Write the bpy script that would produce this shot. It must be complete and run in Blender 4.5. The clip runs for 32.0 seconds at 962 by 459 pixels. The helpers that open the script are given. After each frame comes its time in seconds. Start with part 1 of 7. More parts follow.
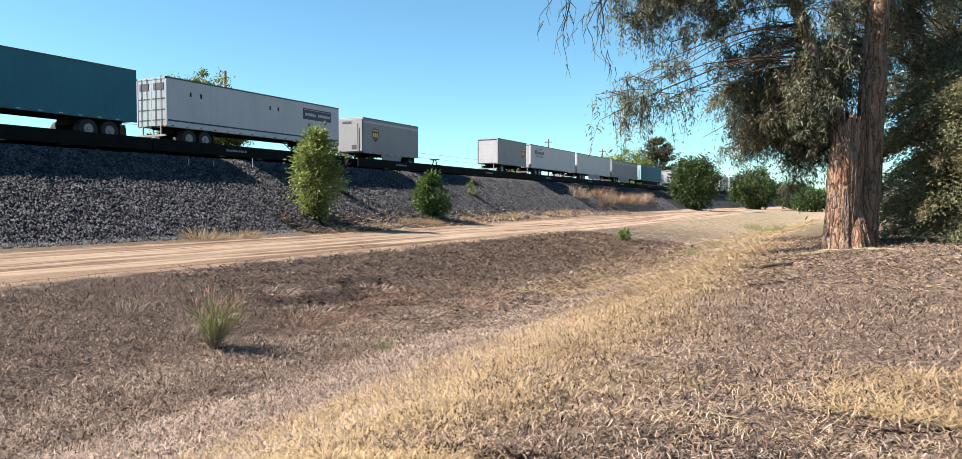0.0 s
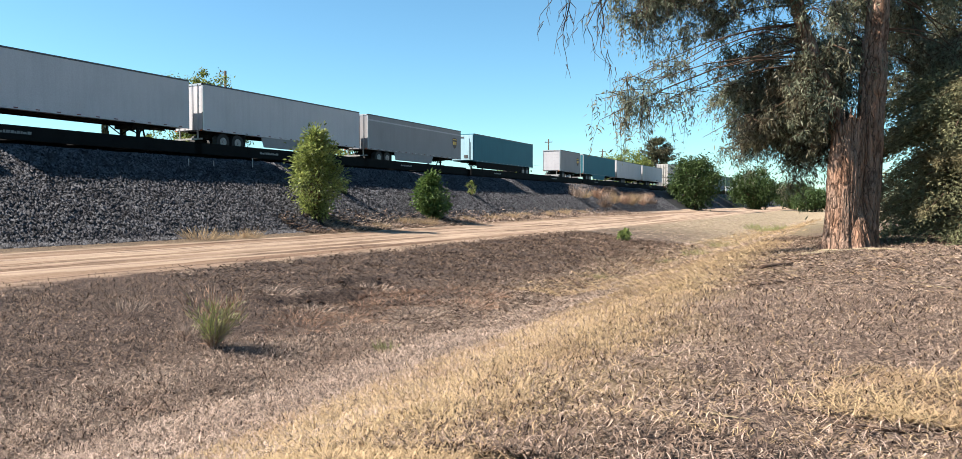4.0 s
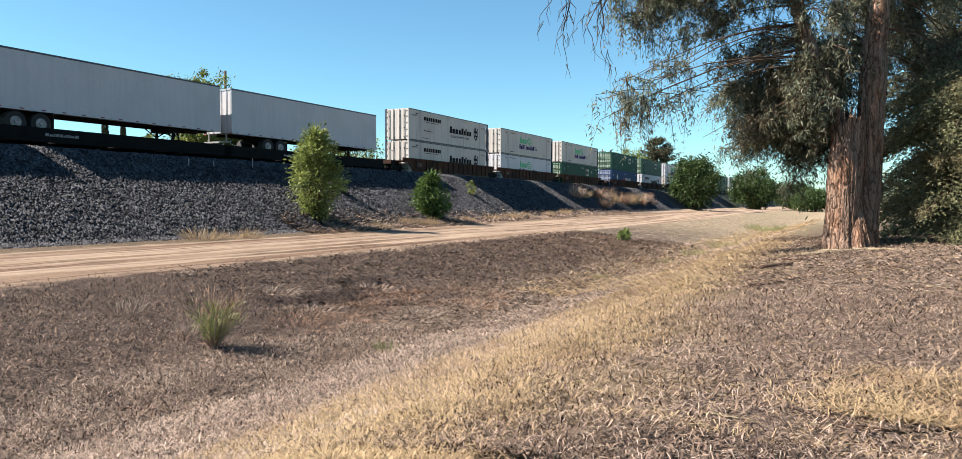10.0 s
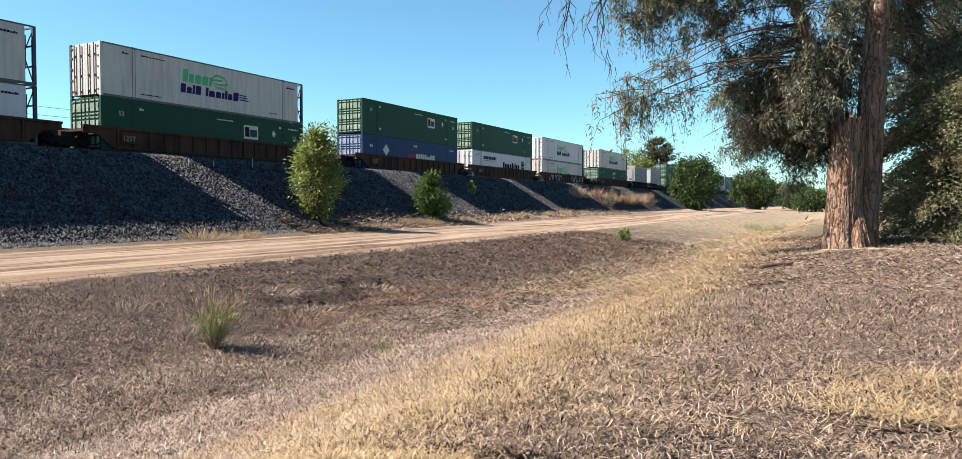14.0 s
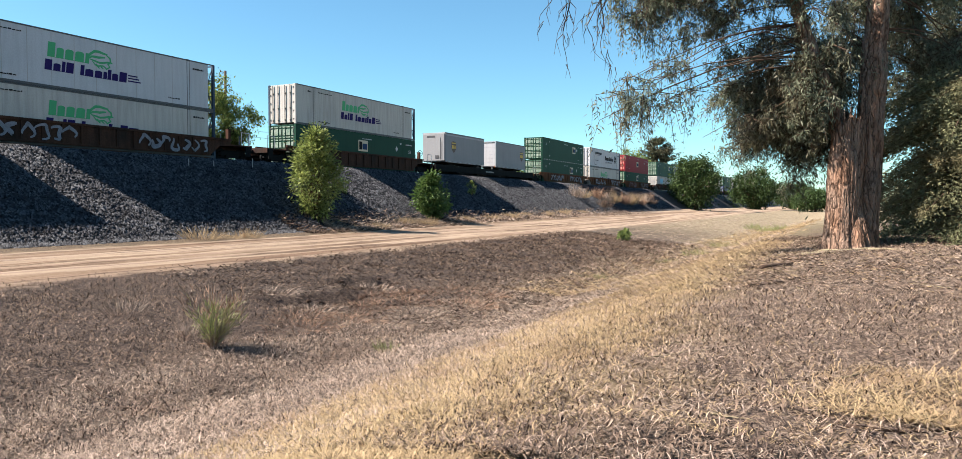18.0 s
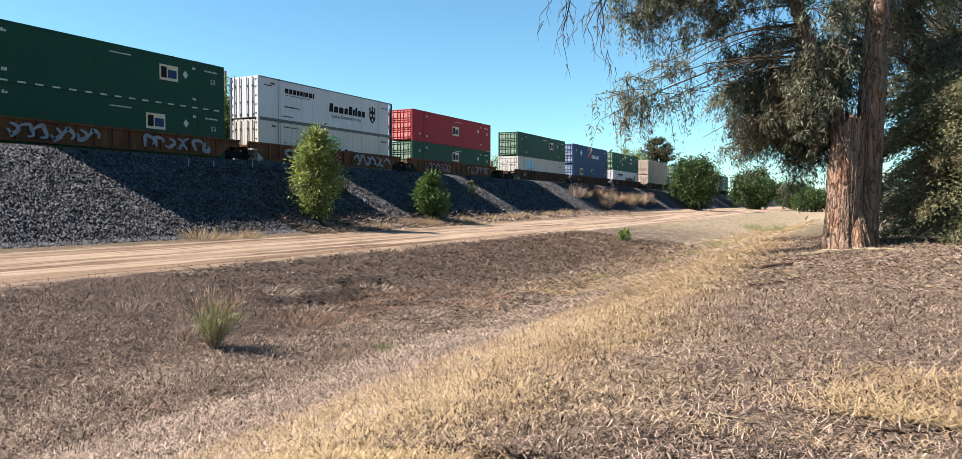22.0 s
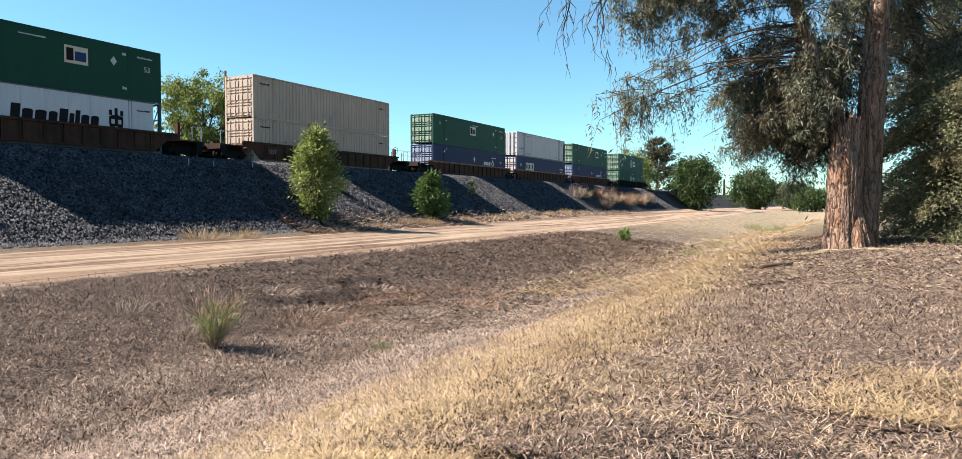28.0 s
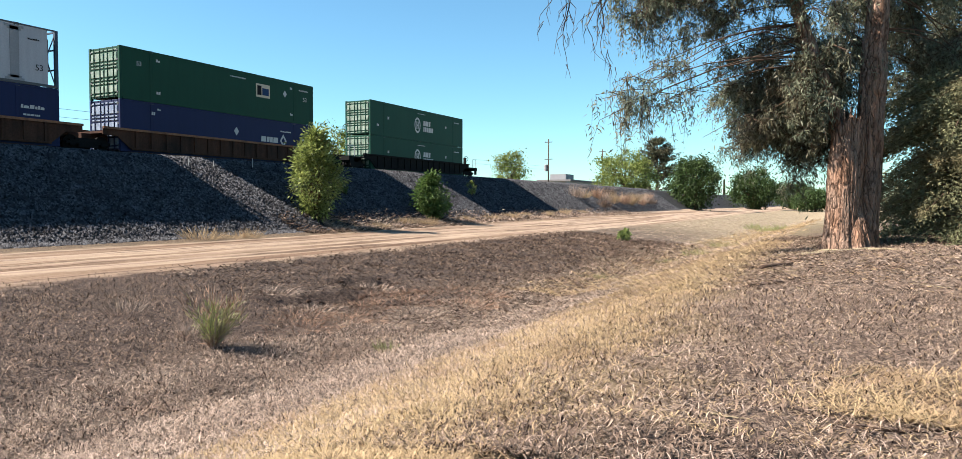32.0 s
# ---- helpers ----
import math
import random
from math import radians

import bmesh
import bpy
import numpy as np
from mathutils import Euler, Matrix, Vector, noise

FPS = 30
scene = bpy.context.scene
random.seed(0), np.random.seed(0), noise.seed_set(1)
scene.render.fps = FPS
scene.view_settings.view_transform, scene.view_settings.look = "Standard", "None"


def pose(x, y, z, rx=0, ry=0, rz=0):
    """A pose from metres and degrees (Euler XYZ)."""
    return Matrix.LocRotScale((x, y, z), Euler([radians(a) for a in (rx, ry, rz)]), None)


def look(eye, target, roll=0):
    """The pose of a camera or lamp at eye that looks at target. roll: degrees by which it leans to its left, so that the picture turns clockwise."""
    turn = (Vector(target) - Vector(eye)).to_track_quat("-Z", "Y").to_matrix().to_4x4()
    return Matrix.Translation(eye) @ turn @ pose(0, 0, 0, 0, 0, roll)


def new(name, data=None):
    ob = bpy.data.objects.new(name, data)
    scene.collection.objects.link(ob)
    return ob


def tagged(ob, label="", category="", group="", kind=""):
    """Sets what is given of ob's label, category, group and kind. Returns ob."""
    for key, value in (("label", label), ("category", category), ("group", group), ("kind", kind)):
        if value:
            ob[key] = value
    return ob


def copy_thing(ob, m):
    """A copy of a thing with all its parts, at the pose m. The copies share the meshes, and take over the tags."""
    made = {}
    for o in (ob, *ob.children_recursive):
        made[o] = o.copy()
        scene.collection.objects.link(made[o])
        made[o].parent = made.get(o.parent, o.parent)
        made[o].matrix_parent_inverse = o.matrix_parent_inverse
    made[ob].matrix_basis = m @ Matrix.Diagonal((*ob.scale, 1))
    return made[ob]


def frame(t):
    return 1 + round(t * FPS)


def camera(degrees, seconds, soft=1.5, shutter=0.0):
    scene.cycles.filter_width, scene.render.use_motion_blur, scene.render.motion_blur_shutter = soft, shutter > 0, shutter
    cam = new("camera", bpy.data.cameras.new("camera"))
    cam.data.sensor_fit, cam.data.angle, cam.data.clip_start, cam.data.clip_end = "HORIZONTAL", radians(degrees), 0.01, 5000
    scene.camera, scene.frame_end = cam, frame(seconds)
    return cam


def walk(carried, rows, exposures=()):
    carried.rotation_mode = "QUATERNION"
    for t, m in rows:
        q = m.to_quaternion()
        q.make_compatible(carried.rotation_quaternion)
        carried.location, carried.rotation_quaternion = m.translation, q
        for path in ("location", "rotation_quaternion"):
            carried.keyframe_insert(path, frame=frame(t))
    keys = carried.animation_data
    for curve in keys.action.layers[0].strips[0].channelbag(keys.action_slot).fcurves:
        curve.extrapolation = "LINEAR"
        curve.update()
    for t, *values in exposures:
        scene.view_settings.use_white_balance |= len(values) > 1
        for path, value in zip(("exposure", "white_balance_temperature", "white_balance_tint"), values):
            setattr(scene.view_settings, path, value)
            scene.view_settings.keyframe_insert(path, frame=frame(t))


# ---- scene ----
# light and exposure
EXPOSURE = 1.74
SUN_STRENGTH, SKY_STRENGTH = 5.0, 0.0535
SKY_AIR, SKY_DUST, SKY_OZONE = 1.0, 0.05, 2.0
SKY_TINT = (0.68, 1.01, 1.06)

# ---------------------------------------------------------------- camera
SECONDS = 32.0
EYE = Vector((0.0, 0.0, 1.6))
AIM = Vector((-0.45388, 0.89039, -0.03443))
cam = camera(66.75, SECONDS, soft=0.55)
CAM_POSE = look(EYE, EYE + AIM * 10.0)
walk(cam, [(0.0, CAM_POSE), (SECONDS, CAM_POSE)], exposures=[(t, EXPOSURE + d) for t, d in ((0.0, 0.0), (6.0, 0.0), (9.0, -0.11), (13.0, -0.04), (17.0, -0.01), (22.0, -0.01), (26.0, 0.02), (31.0, 0.05), (SECONDS, 0.04))])

# ---------------------------------------------------------------- sky and sun
SUN_EL, SUN_AZ = radians(42.4), radians(237.5)
sky_world = bpy.data.worlds.new("sky")
scene.world = sky_world
sky_world.use_nodes = True
wn = sky_world.node_tree.nodes
wn.clear()
sky_tex = wn.new("ShaderNodeTexSky")
sky_tex.sky_type = "NISHITA"
sky_tex.sun_disc = False
sky_tex.sun_elevation, sky_tex.sun_rotation = SUN_EL, SUN_AZ
sky_tex.altitude, sky_tex.air_density, sky_tex.dust_density, sky_tex.ozone_density = 50.0, SKY_AIR, SKY_DUST, SKY_OZONE
sky_bg = wn.new("ShaderNodeBackground")
sky_bg.inputs["Strength"].default_value = SKY_STRENGTH
sky_out = wn.new("ShaderNodeOutputWorld")
sky_mix = wn.new("ShaderNodeMix")
sky_mix.data_type, sky_mix.blend_type = "RGBA", "MULTIPLY"
sky_mix.inputs["Factor"].default_value = 1.0
sky_mix.inputs["B"].default_value = (*SKY_TINT, 1)
sky_world.node_tree.links.new(sky_tex.outputs[0], sky_mix.inputs["A"])
sky_world.node_tree.links.new(sky_mix.outputs["Result"], sky_bg.inputs[0])
sky_world.node_tree.links.new(sky_bg.outputs[0], sky_out.inputs[0])

sun_data = bpy.data.lights.new("sun", "SUN")
sun_data.energy, sun_data.angle, sun_data.color = SUN_STRENGTH, radians(0.53), (1.0, 0.91, 0.815)
sun = new("sun", sun_data)
sun_dir = Vector((math.sin(SUN_AZ) * math.cos(SUN_EL), math.cos(SUN_AZ) * math.cos(SUN_EL), math.sin(SUN_EL)))
sun.matrix_world = look(sun_dir * 200, (0, 0, 0))


# ---------------------------------------------------------------- materials
def mat(name, colour, rough=0.7, metal=0.0, vary=0.25, scale=3.0, fine=40.0, bump=0.0, tint=None, streak=0.0,
        spec=0.4, translucent=0.0, obj_vary=0.0, tint_at=(0.45, 0.7), bump_scale=None, stretch=(1, 1, 1)):
    """Painted or natural surface: base colour, broad stains, fine grain, vertical grime, relief."""
    m = bpy.data.materials.new(name)
    m.use_nodes = True
    nt = m.node_tree
    n, ln = nt.nodes, nt.links
    bsdf = n["Principled BSDF"]
    geo = n.new("ShaderNodeTexCoord")
    mp = n.new("ShaderNodeMapping")
    mp.inputs["Scale"].default_value = stretch
    ln.new(geo.outputs["Object"], mp.inputs[0])
    big = n.new("ShaderNodeTexNoise")
    big.inputs["Scale"].default_value, big.inputs["Detail"].default_value = scale, 5.0
    ln.new(mp.outputs[0], big.inputs["Vector"])
    small = n.new("ShaderNodeTexNoise")
    small.inputs["Scale"].default_value, small.inputs["Detail"].default_value = fine, 3.0
    ln.new(mp.outputs[0], small.inputs["Vector"])
    mix = n.new("ShaderNodeMix")
    mix.data_type = "RGBA"
    ramp = n.new("ShaderNodeMapRange")
    ramp.inputs["From Min"].default_value, ramp.inputs["From Max"].default_value = tint_at
    ln.new(big.outputs["Fac"], ramp.inputs["Value"])
    ln.new(ramp.outputs[0], mix.inputs["Factor"])
    t = tint or tuple(c * (1 - vary) for c in colour)
    mix.inputs["A"].default_value, mix.inputs["B"].default_value = (*colour, 1), (*t, 1)
    hsv = n.new("ShaderNodeHueSaturation")
    val = n.new("ShaderNodeMapRange")
    val.inputs["From Min"].default_value, val.inputs["From Max"].default_value = 0.25, 0.75
    val.inputs["To Min"].default_value, val.inputs["To Max"].default_value = 1 - vary, 1 + vary
    ln.new(small.outputs["Fac"], val.inputs["Value"])
    last = val.outputs[0]
    if obj_vary:
        oi = n.new("ShaderNodeNewGeometry" if obj_vary < 0 else "ShaderNodeObjectInfo")
        r2 = n.new("ShaderNodeMapRange")
        r2.inputs["To Min"].default_value, r2.inputs["To Max"].default_value = 1 - abs(obj_vary), 1 + abs(obj_vary)
        ln.new(oi.outputs["Random Per Island" if obj_vary < 0 else "Random"], r2.inputs["Value"])
        mul = n.new("ShaderNodeMath")
        mul.operation = "MULTIPLY"
        ln.new(last, mul.inputs[0]), ln.new(r2.outputs[0], mul.inputs[1])
        last = mul.outputs[0]
    if streak:
        sm = n.new("ShaderNodeMapping")
        sm.inputs["Scale"].default_value = (2.5, 2.5, 0.22)
        ln.new(geo.outputs["Object"], sm.inputs[0])
        sn = n.new("ShaderNodeTexNoise")
        sn.inputs["Scale"].default_value, sn.inputs["Detail"].default_value = 1.6, 6.0
        ln.new(sm.outputs[0], sn.inputs["Vector"])
        sr = n.new("ShaderNodeMapRange")
        sr.inputs["From Min"].default_value, sr.inputs["From Max"].default_value = 0.42, 0.72
        sr.inputs["To Min"].default_value, sr.inputs["To Max"].default_value = 1.0, 1 - streak
        ln.new(sn.outputs["Fac"], sr.inputs["Value"])
        mul = n.new("ShaderNodeMath")
        mul.operation = "MULTIPLY"
        ln.new(last, mul.inputs[0]), ln.new(sr.outputs[0], mul.inputs[1])
        last = mul.outputs[0]
    ln.new(last, hsv.inputs["Value"])
    ln.new(mix.outputs["Result"], hsv.inputs["Color"])
    ln.new(hsv.outputs[0], bsdf.inputs["Base Color"])
    bsdf.inputs["Roughness"].default_value, bsdf.inputs["Metallic"].default_value = rough, metal
    bsdf.inputs["Specular IOR Level"].default_value = spec
    if bump:
        bp = n.new("ShaderNodeBump")
        bp.inputs["Strength"].default_value, bp.inputs["Distance"].default_value = 1.0, bump
        src = small
        if bump_scale:
            src = n.new("ShaderNodeTexNoise")
            src.inputs["Scale"].default_value, src.inputs["Detail"].default_value = bump_scale, 4.0
            ln.new(mp.outputs[0], src.inputs["Vector"])
        ln.new(src.outputs["Fac"], bp.inputs["Height"])
        ln.new(bp.outputs[0], bsdf.inputs["Normal"])
    if translucent:
        tr = n.new("ShaderNodeBsdfTranslucent")
        ms = n.new("ShaderNodeMixShader")
        ms.inputs[0].default_value = translucent
        ln.new(hsv.outputs[0], tr.inputs["Color"])
        ln.new(bsdf.outputs[0], ms.inputs[1]), ln.new(tr.outputs[0], ms.inputs[2])
        ln.new(ms.outputs[0], n["Material Output"].inputs["Surface"])
    return m


def paint(name, colour, streak=0.10, rough=0.6, vary=0.07):
    return mat(name, colour, rough=rough, vary=vary, scale=0.6, fine=14.0, streak=streak, bump=0.0015, spec=0.14)


M_WHITE = paint("white_paint", (0.425, 0.425, 0.445), 0.07)
M_REEFER = paint("reefer_white", (0.43, 0.405, 0.375), 0.22)
M_REEFERCLEAN = paint("clean_reefer_white", (0.445, 0.45, 0.475), 0.10)
M_SEAM = mat("dark_seam", (0.10, 0.095, 0.09), rough=0.7, vary=0.2)
M_PALESEAM = mat("pale_seam", (0.33, 0.315, 0.295), rough=0.7, vary=0.1)
M_FRAME = mat("dark_blue_steel", (0.035, 0.055, 0.085), rough=0.6, vary=0.25, spec=0.2)
M_TAPEWHITE = mat("white_reflective_tape", (0.36, 0.36, 0.37), rough=0.4, vary=0.15)
M_CLEANWHITE = paint("clean_white", (0.36, 0.355, 0.372), 0.10)
M_TEAL = paint("teal_paint", (0.027, 0.122, 0.162), 0.08)
M_TEALNOSE = paint("pale_teal_paint", (0.27, 0.42, 0.48), 0.15)
M_GREY = paint("grey_parcel_paint", (0.225, 0.225, 0.235), 0.06)
M_GREEN = paint("dark_green_paint", (0.0055, 0.044, 0.0255), 0.10)
M_GREEN2 = paint("mid_green_paint", (0.0060, 0.048, 0.030), 0.10)
M_BLUE = paint("blue_paint", (0.0088, 0.033, 0.096), 0.10)
M_NAVY = paint("navy_paint", (0.0095, 0.0165, 0.058), 0.10)
# door skins: worn paint, with sunlit reflections put into the pale colour
M_GREENDOOR = mat("worn_sunlit_green_door", (0.24, 0.29, 0.235), rough=0.45, vary=0.3, scale=2.2, fine=9.0, tint=(0.07, 0.15, 0.10), streak=0.35, spec=0.3)
M_BLUEDOOR = mat("worn_sunlit_blue_door", (0.25, 0.29, 0.37), rough=0.45, vary=0.3, scale=2.2, fine=9.0, tint=(0.09, 0.12, 0.20), streak=0.35, spec=0.3)
M_REDDOOR = mat("worn_sunlit_red_door", (0.50, 0.20, 0.17), rough=0.45, vary=0.3, scale=2.2, fine=9.0, tint=(0.33, 0.06, 0.05), streak=0.35, spec=0.3)
M_RED = paint("red_paint", (0.235, 0.0115, 0.022), 0.08)
M_TAN = paint("tan_paint", (0.365, 0.285, 0.228), 0.2)
M_RUST = mat("rusty_brown_steel", (0.06804, 0.0311, 0.02009), rough=0.8, vary=0.25, scale=0.9, fine=12.0, streak=0.4, tint=(0.0324, 0.02009, 0.0162), bump=0.003, spec=0.1)
M_RUSTLIGHT = mat("orange_brown_steel", (0.1193, 0.0497, 0.02387), rough=0.8, vary=0.2, scale=0.8, fine=12.0, streak=0.35, tint=(0.06365, 0.02984, 0.0179), bump=0.003, spec=0.1)
# brighter orange steel: the lit edge of the top chord, as colour
M_RUSTLIT = mat("highlight_orange_steel", (0.22, 0.105, 0.06), rough=0.75, vary=0.3, scale=1.2, fine=9.0, tint=(0.10, 0.05, 0.03), spec=0.15)
M_BLACK = mat("black_steel", (0.010, 0.0098, 0.0098), rough=0.8, vary=0.3, scale=1.5, fine=20.0, bump=0.002, spec=0.06)
M_DARKRAIL = mat("dark_trim", (0.05, 0.05, 0.055), rough=0.5, vary=0.2, scale=2.0)
M_ALU = mat("bare_aluminium", (0.385, 0.392, 0.399), rough=0.4, metal=0.6, vary=0.12, scale=2.0)
M_STEELROD = mat("galvanised_rod", (0.315, 0.315, 0.315), rough=0.45, metal=0.5, vary=0.15)
M_RUBBER = mat("tyre_rubber", (0.018, 0.018, 0.018), rough=0.85, vary=0.2)
M_HUB = mat("white_wheel_hub", (0.24, 0.235, 0.23), rough=0.6, metal=0.3, vary=0.35, fine=6.0)
M_TAPE = mat("red_reflective_tape", (0.10, 0.018, 0.018), rough=0.4, vary=0.2)
M_AMBER = mat("amber_reflector", (0.5, 0.12, 0.02), rough=0.3, vary=0.1)
M_BROWNLOGO = mat("brown_emblem", (0.055, 0.022, 0.012), rough=0.5, vary=0.1)
M_GOLD = mat("gold_emblem", (0.62, 0.38, 0.05), rough=0.5, vary=0.1)
M_LGREEN = mat("leaf_green_lettering", (0.03, 0.30, 0.11), rough=0.5, vary=0.08)
M_PURPLE = mat("purple_lettering", (0.020, 0.012, 0.085), rough=0.7, vary=0.08, spec=0.08)
M_INK = mat("black_lettering", (0.012, 0.012, 0.014), rough=0.7, vary=0.1, spec=0.05)
M_NAVYPLATE = mat("navy_plate", (0.02, 0.018, 0.05), rough=0.5, vary=0.1)
M_CREAM = mat("cream_plate", (0.45, 0.375, 0.27), rough=0.5, vary=0.08)
M_SKYBLUE = mat("light_blue_lettering", (0.10, 0.32, 0.50), rough=0.5, vary=0.08)
M_MARK = mat("white_marking", (0.36, 0.365, 0.36), rough=0.5, vary=0.08)
M_DIMMARK = mat("worn_marking", (0.20, 0.195, 0.19), rough=0.7, vary=0.25)
M_SCRAWL = mat("pale_spray_paint", (0.21, 0.20, 0.225), rough=0.7, vary=0.3, scale=2.0)
M_SCRAWLPINK = mat("pink_spray_paint", (0.17, 0.115, 0.135), rough=0.7, vary=0.3, scale=2.0)

def bark_material():
    """Thick stringy bark: long plates split by dark, crooked, upright cracks."""
    m = bpy.data.materials.new("stringy_bark")
    m.use_nodes = True
    n, ln = m.node_tree.nodes, m.node_tree.links
    bsdf = n["Principled BSDF"]
    bsdf.inputs["Roughness"].default_value, bsdf.inputs["Specular IOR Level"].default_value = 0.95, 0.12
    co = n.new("ShaderNodeTexCoord").outputs["Object"]

    def noise_of(src, stretch, scale, detail):
        mp = n.new("ShaderNodeMapping")
        mp.inputs["Scale"].default_value = stretch
        ln.new(src, mp.inputs[0])
        t = n.new("ShaderNodeTexNoise")
        t.inputs["Scale"].default_value, t.inputs["Detail"].default_value = scale, detail
        ln.new(mp.outputs[0], t.inputs["Vector"])
        return t

    def ranged(v, a, b, lo, hi):
        r = n.new("ShaderNodeMapRange")
        for k, x in (("From Min", a), ("From Max", b), ("To Min", lo), ("To Max", hi)):
            r.inputs[k].default_value = x
        ln.new(v, r.inputs["Value"])
        return r.outputs[0]

    bend = noise_of(co, (1, 1, 0.5), 3.0, 3.0)
    add = n.new("ShaderNodeVectorMath")
    add.operation = "MULTIPLY_ADD"
    add.inputs[1].default_value = (0.42, 0.42, 0.5)
    ln.new(bend.outputs["Color"], add.inputs[0]), ln.new(co, add.inputs[2])
    mp = n.new("ShaderNodeMapping")
    mp.inputs["Scale"].default_value = (1, 1, 0.065)
    ln.new(add.outputs[0], mp.inputs[0])
    edges = []
    for scale in (5.5, 17.0):
        v = n.new("ShaderNodeTexVoronoi")
        v.feature = "DISTANCE_TO_EDGE"
        v.inputs["Scale"].default_value = scale
        ln.new(mp.outputs[0], v.inputs["Vector"])
        edges.append(v.outputs["Distance"])
    fibre = noise_of(co, (1, 1, 0.06), 42.0, 4.0).outputs["Fac"]
    broad = noise_of(co, (1, 1, 0.4), 2.2, 4.0).outputs["Fac"]

    def mixed(fac, a, b):
        k = n.new("ShaderNodeMix")
        k.data_type = "RGBA"
        ln.new(fac, k.inputs["Factor"])
        for key, x in (("A", a), ("B", b)):
            if isinstance(x, tuple):
                k.inputs[key].default_value = (*x, 1)
            else:
                ln.new(x, k.inputs[key])
        return k.outputs["Result"]

    plate = mixed(ranged(broad, 0.38, 0.62, 0, 1), (0.34, 0.235, 0.178), (0.33, 0.185, 0.12))
    plate = mixed(ranged(fibre, 0.38, 0.70, 0, 0.6), plate, (0.12, 0.075, 0.053))
    plate = mixed(ranged(edges[1], 0.0, 0.10, 0.35, 0.0), plate, (0.06, 0.037, 0.027))
    ln.new(mixed(ranged(edges[0], 0.01, 0.08, 0.7, 0.0), plate, (0.035, 0.022, 0.016)), bsdf.inputs["Base Color"])
    hs = []
    for v, a, b, hi in ((edges[0], 0.0, 0.2, 1.0), (edges[1], 0.0, 0.15, 0.4), (fibre, 0.3, 0.7, 0.25)):
        hs.append(ranged(v, a, b, 0.0, hi))
    for v in hs[1:]:
        k = n.new("ShaderNodeMath")
        ln.new(hs[0], k.inputs[0]), ln.new(v, k.inputs[1])
        hs[0] = k.outputs[0]
    bp = n.new("ShaderNodeBump")
    bp.inputs["Strength"].default_value, bp.inputs["Distance"].default_value = 1.0, 0.07
    ln.new(hs[0], bp.inputs["Height"]), ln.new(bp.outputs[0], bsdf.inputs["Normal"])
    return m


M_BARK = bark_material()
M_LIMB = mat("limb_bark", (0.09868, 0.06166, 0.04111), rough=0.95, vary=0.3, scale=3.0, fine=12.0, tint=(0.04933, 0.03494, 0.02467), bump=0.02, bump_scale=12.0, stretch=(1, 1, 0.25), spec=0.15)
M_TWIG = mat("dry_twig", (0.06895, 0.04508, 0.03182), rough=0.9, vary=0.2, spec=0.1)
M_EUC = mat("eucalyptus_leaf", (0.150, 0.168, 0.112), rough=0.42, vary=0.2, scale=0.7, fine=5.0, tint=(0.18, 0.155, 0.10), translucent=0.48, obj_vary=-0.5, spec=0.3)
M_CEDAR = mat("feathery_olive_leaf", (0.165, 0.168, 0.092), rough=0.7, vary=0.2, scale=0.8, fine=6.0, tint=(0.215, 0.18, 0.10), translucent=0.40, obj_vary=-0.45, spec=0.15)
# darker copy of the olive leaf: shade of the tall crown as colour
M_SHADESPRAY = mat("shaded_feathery_leaf", (0.062, 0.072, 0.045), rough=0.7, vary=0.2, scale=0.8, fine=6.0, tint=(0.085, 0.080, 0.048), translucent=0.3, obj_vary=-0.5, spec=0.12)
M_SHRUB = mat("bright_shrub_leaf", (0.20, 0.235, 0.07), rough=0.5, vary=0.2, scale=1.0, fine=7.0, tint=(0.085, 0.115, 0.028), translucent=0.35, obj_vary=-0.55, spec=0.3)
M_SHRUB2 = mat("green_shrub_leaf", (0.088, 0.140, 0.040), rough=0.55, vary=0.2, scale=1.0, fine=7.0, tint=(0.048, 0.085, 0.022), translucent=0.3, obj_vary=-0.4, spec=0.25)
M_FARLEAF = mat("broad_tree_leaf", (0.040, 0.066, 0.018), rough=0.65, vary=0.25, scale=0.35, fine=3.0, tint=(0.023, 0.040, 0.012), translucent=0.2, obj_vary=-0.4, spec=0.2)
M_FARLEAF2 = mat("yellow_green_leaf", (0.165, 0.195, 0.05), rough=0.65, vary=0.25, scale=0.35, fine=3.0, tint=(0.06, 0.088, 0.022), translucent=0.35, obj_vary=-0.4, spec=0.2)
M_PINE = mat("dark_pine_needle", (0.058, 0.062, 0.036), rough=0.8, vary=0.25, scale=0.35, fine=3.0, tint=(0.075, 0.066, 0.040), translucent=0.1, obj_vary=-0.4, spec=0.1)
M_STRAW = mat("dry_straw", (0.37, 0.270, 0.155), rough=0.8, vary=0.15, scale=0.9, fine=6.0, tint=(0.2352, 0.1558, 0.09408), translucent=0.15, obj_vary=-0.35, spec=0.2)
M_LITTER = mat("leaf_litter", (0.132, 0.091, 0.066), rough=0.9, vary=0.2, scale=1.4, fine=9.0, tint=(0.0483, 0.03296, 0.02614), obj_vary=-0.8, spec=0.2)
M_STICK = mat("fallen_stick", (0.06465, 0.04156, 0.03002), rough=0.9, vary=0.3, obj_vary=-0.5, spec=0.1)
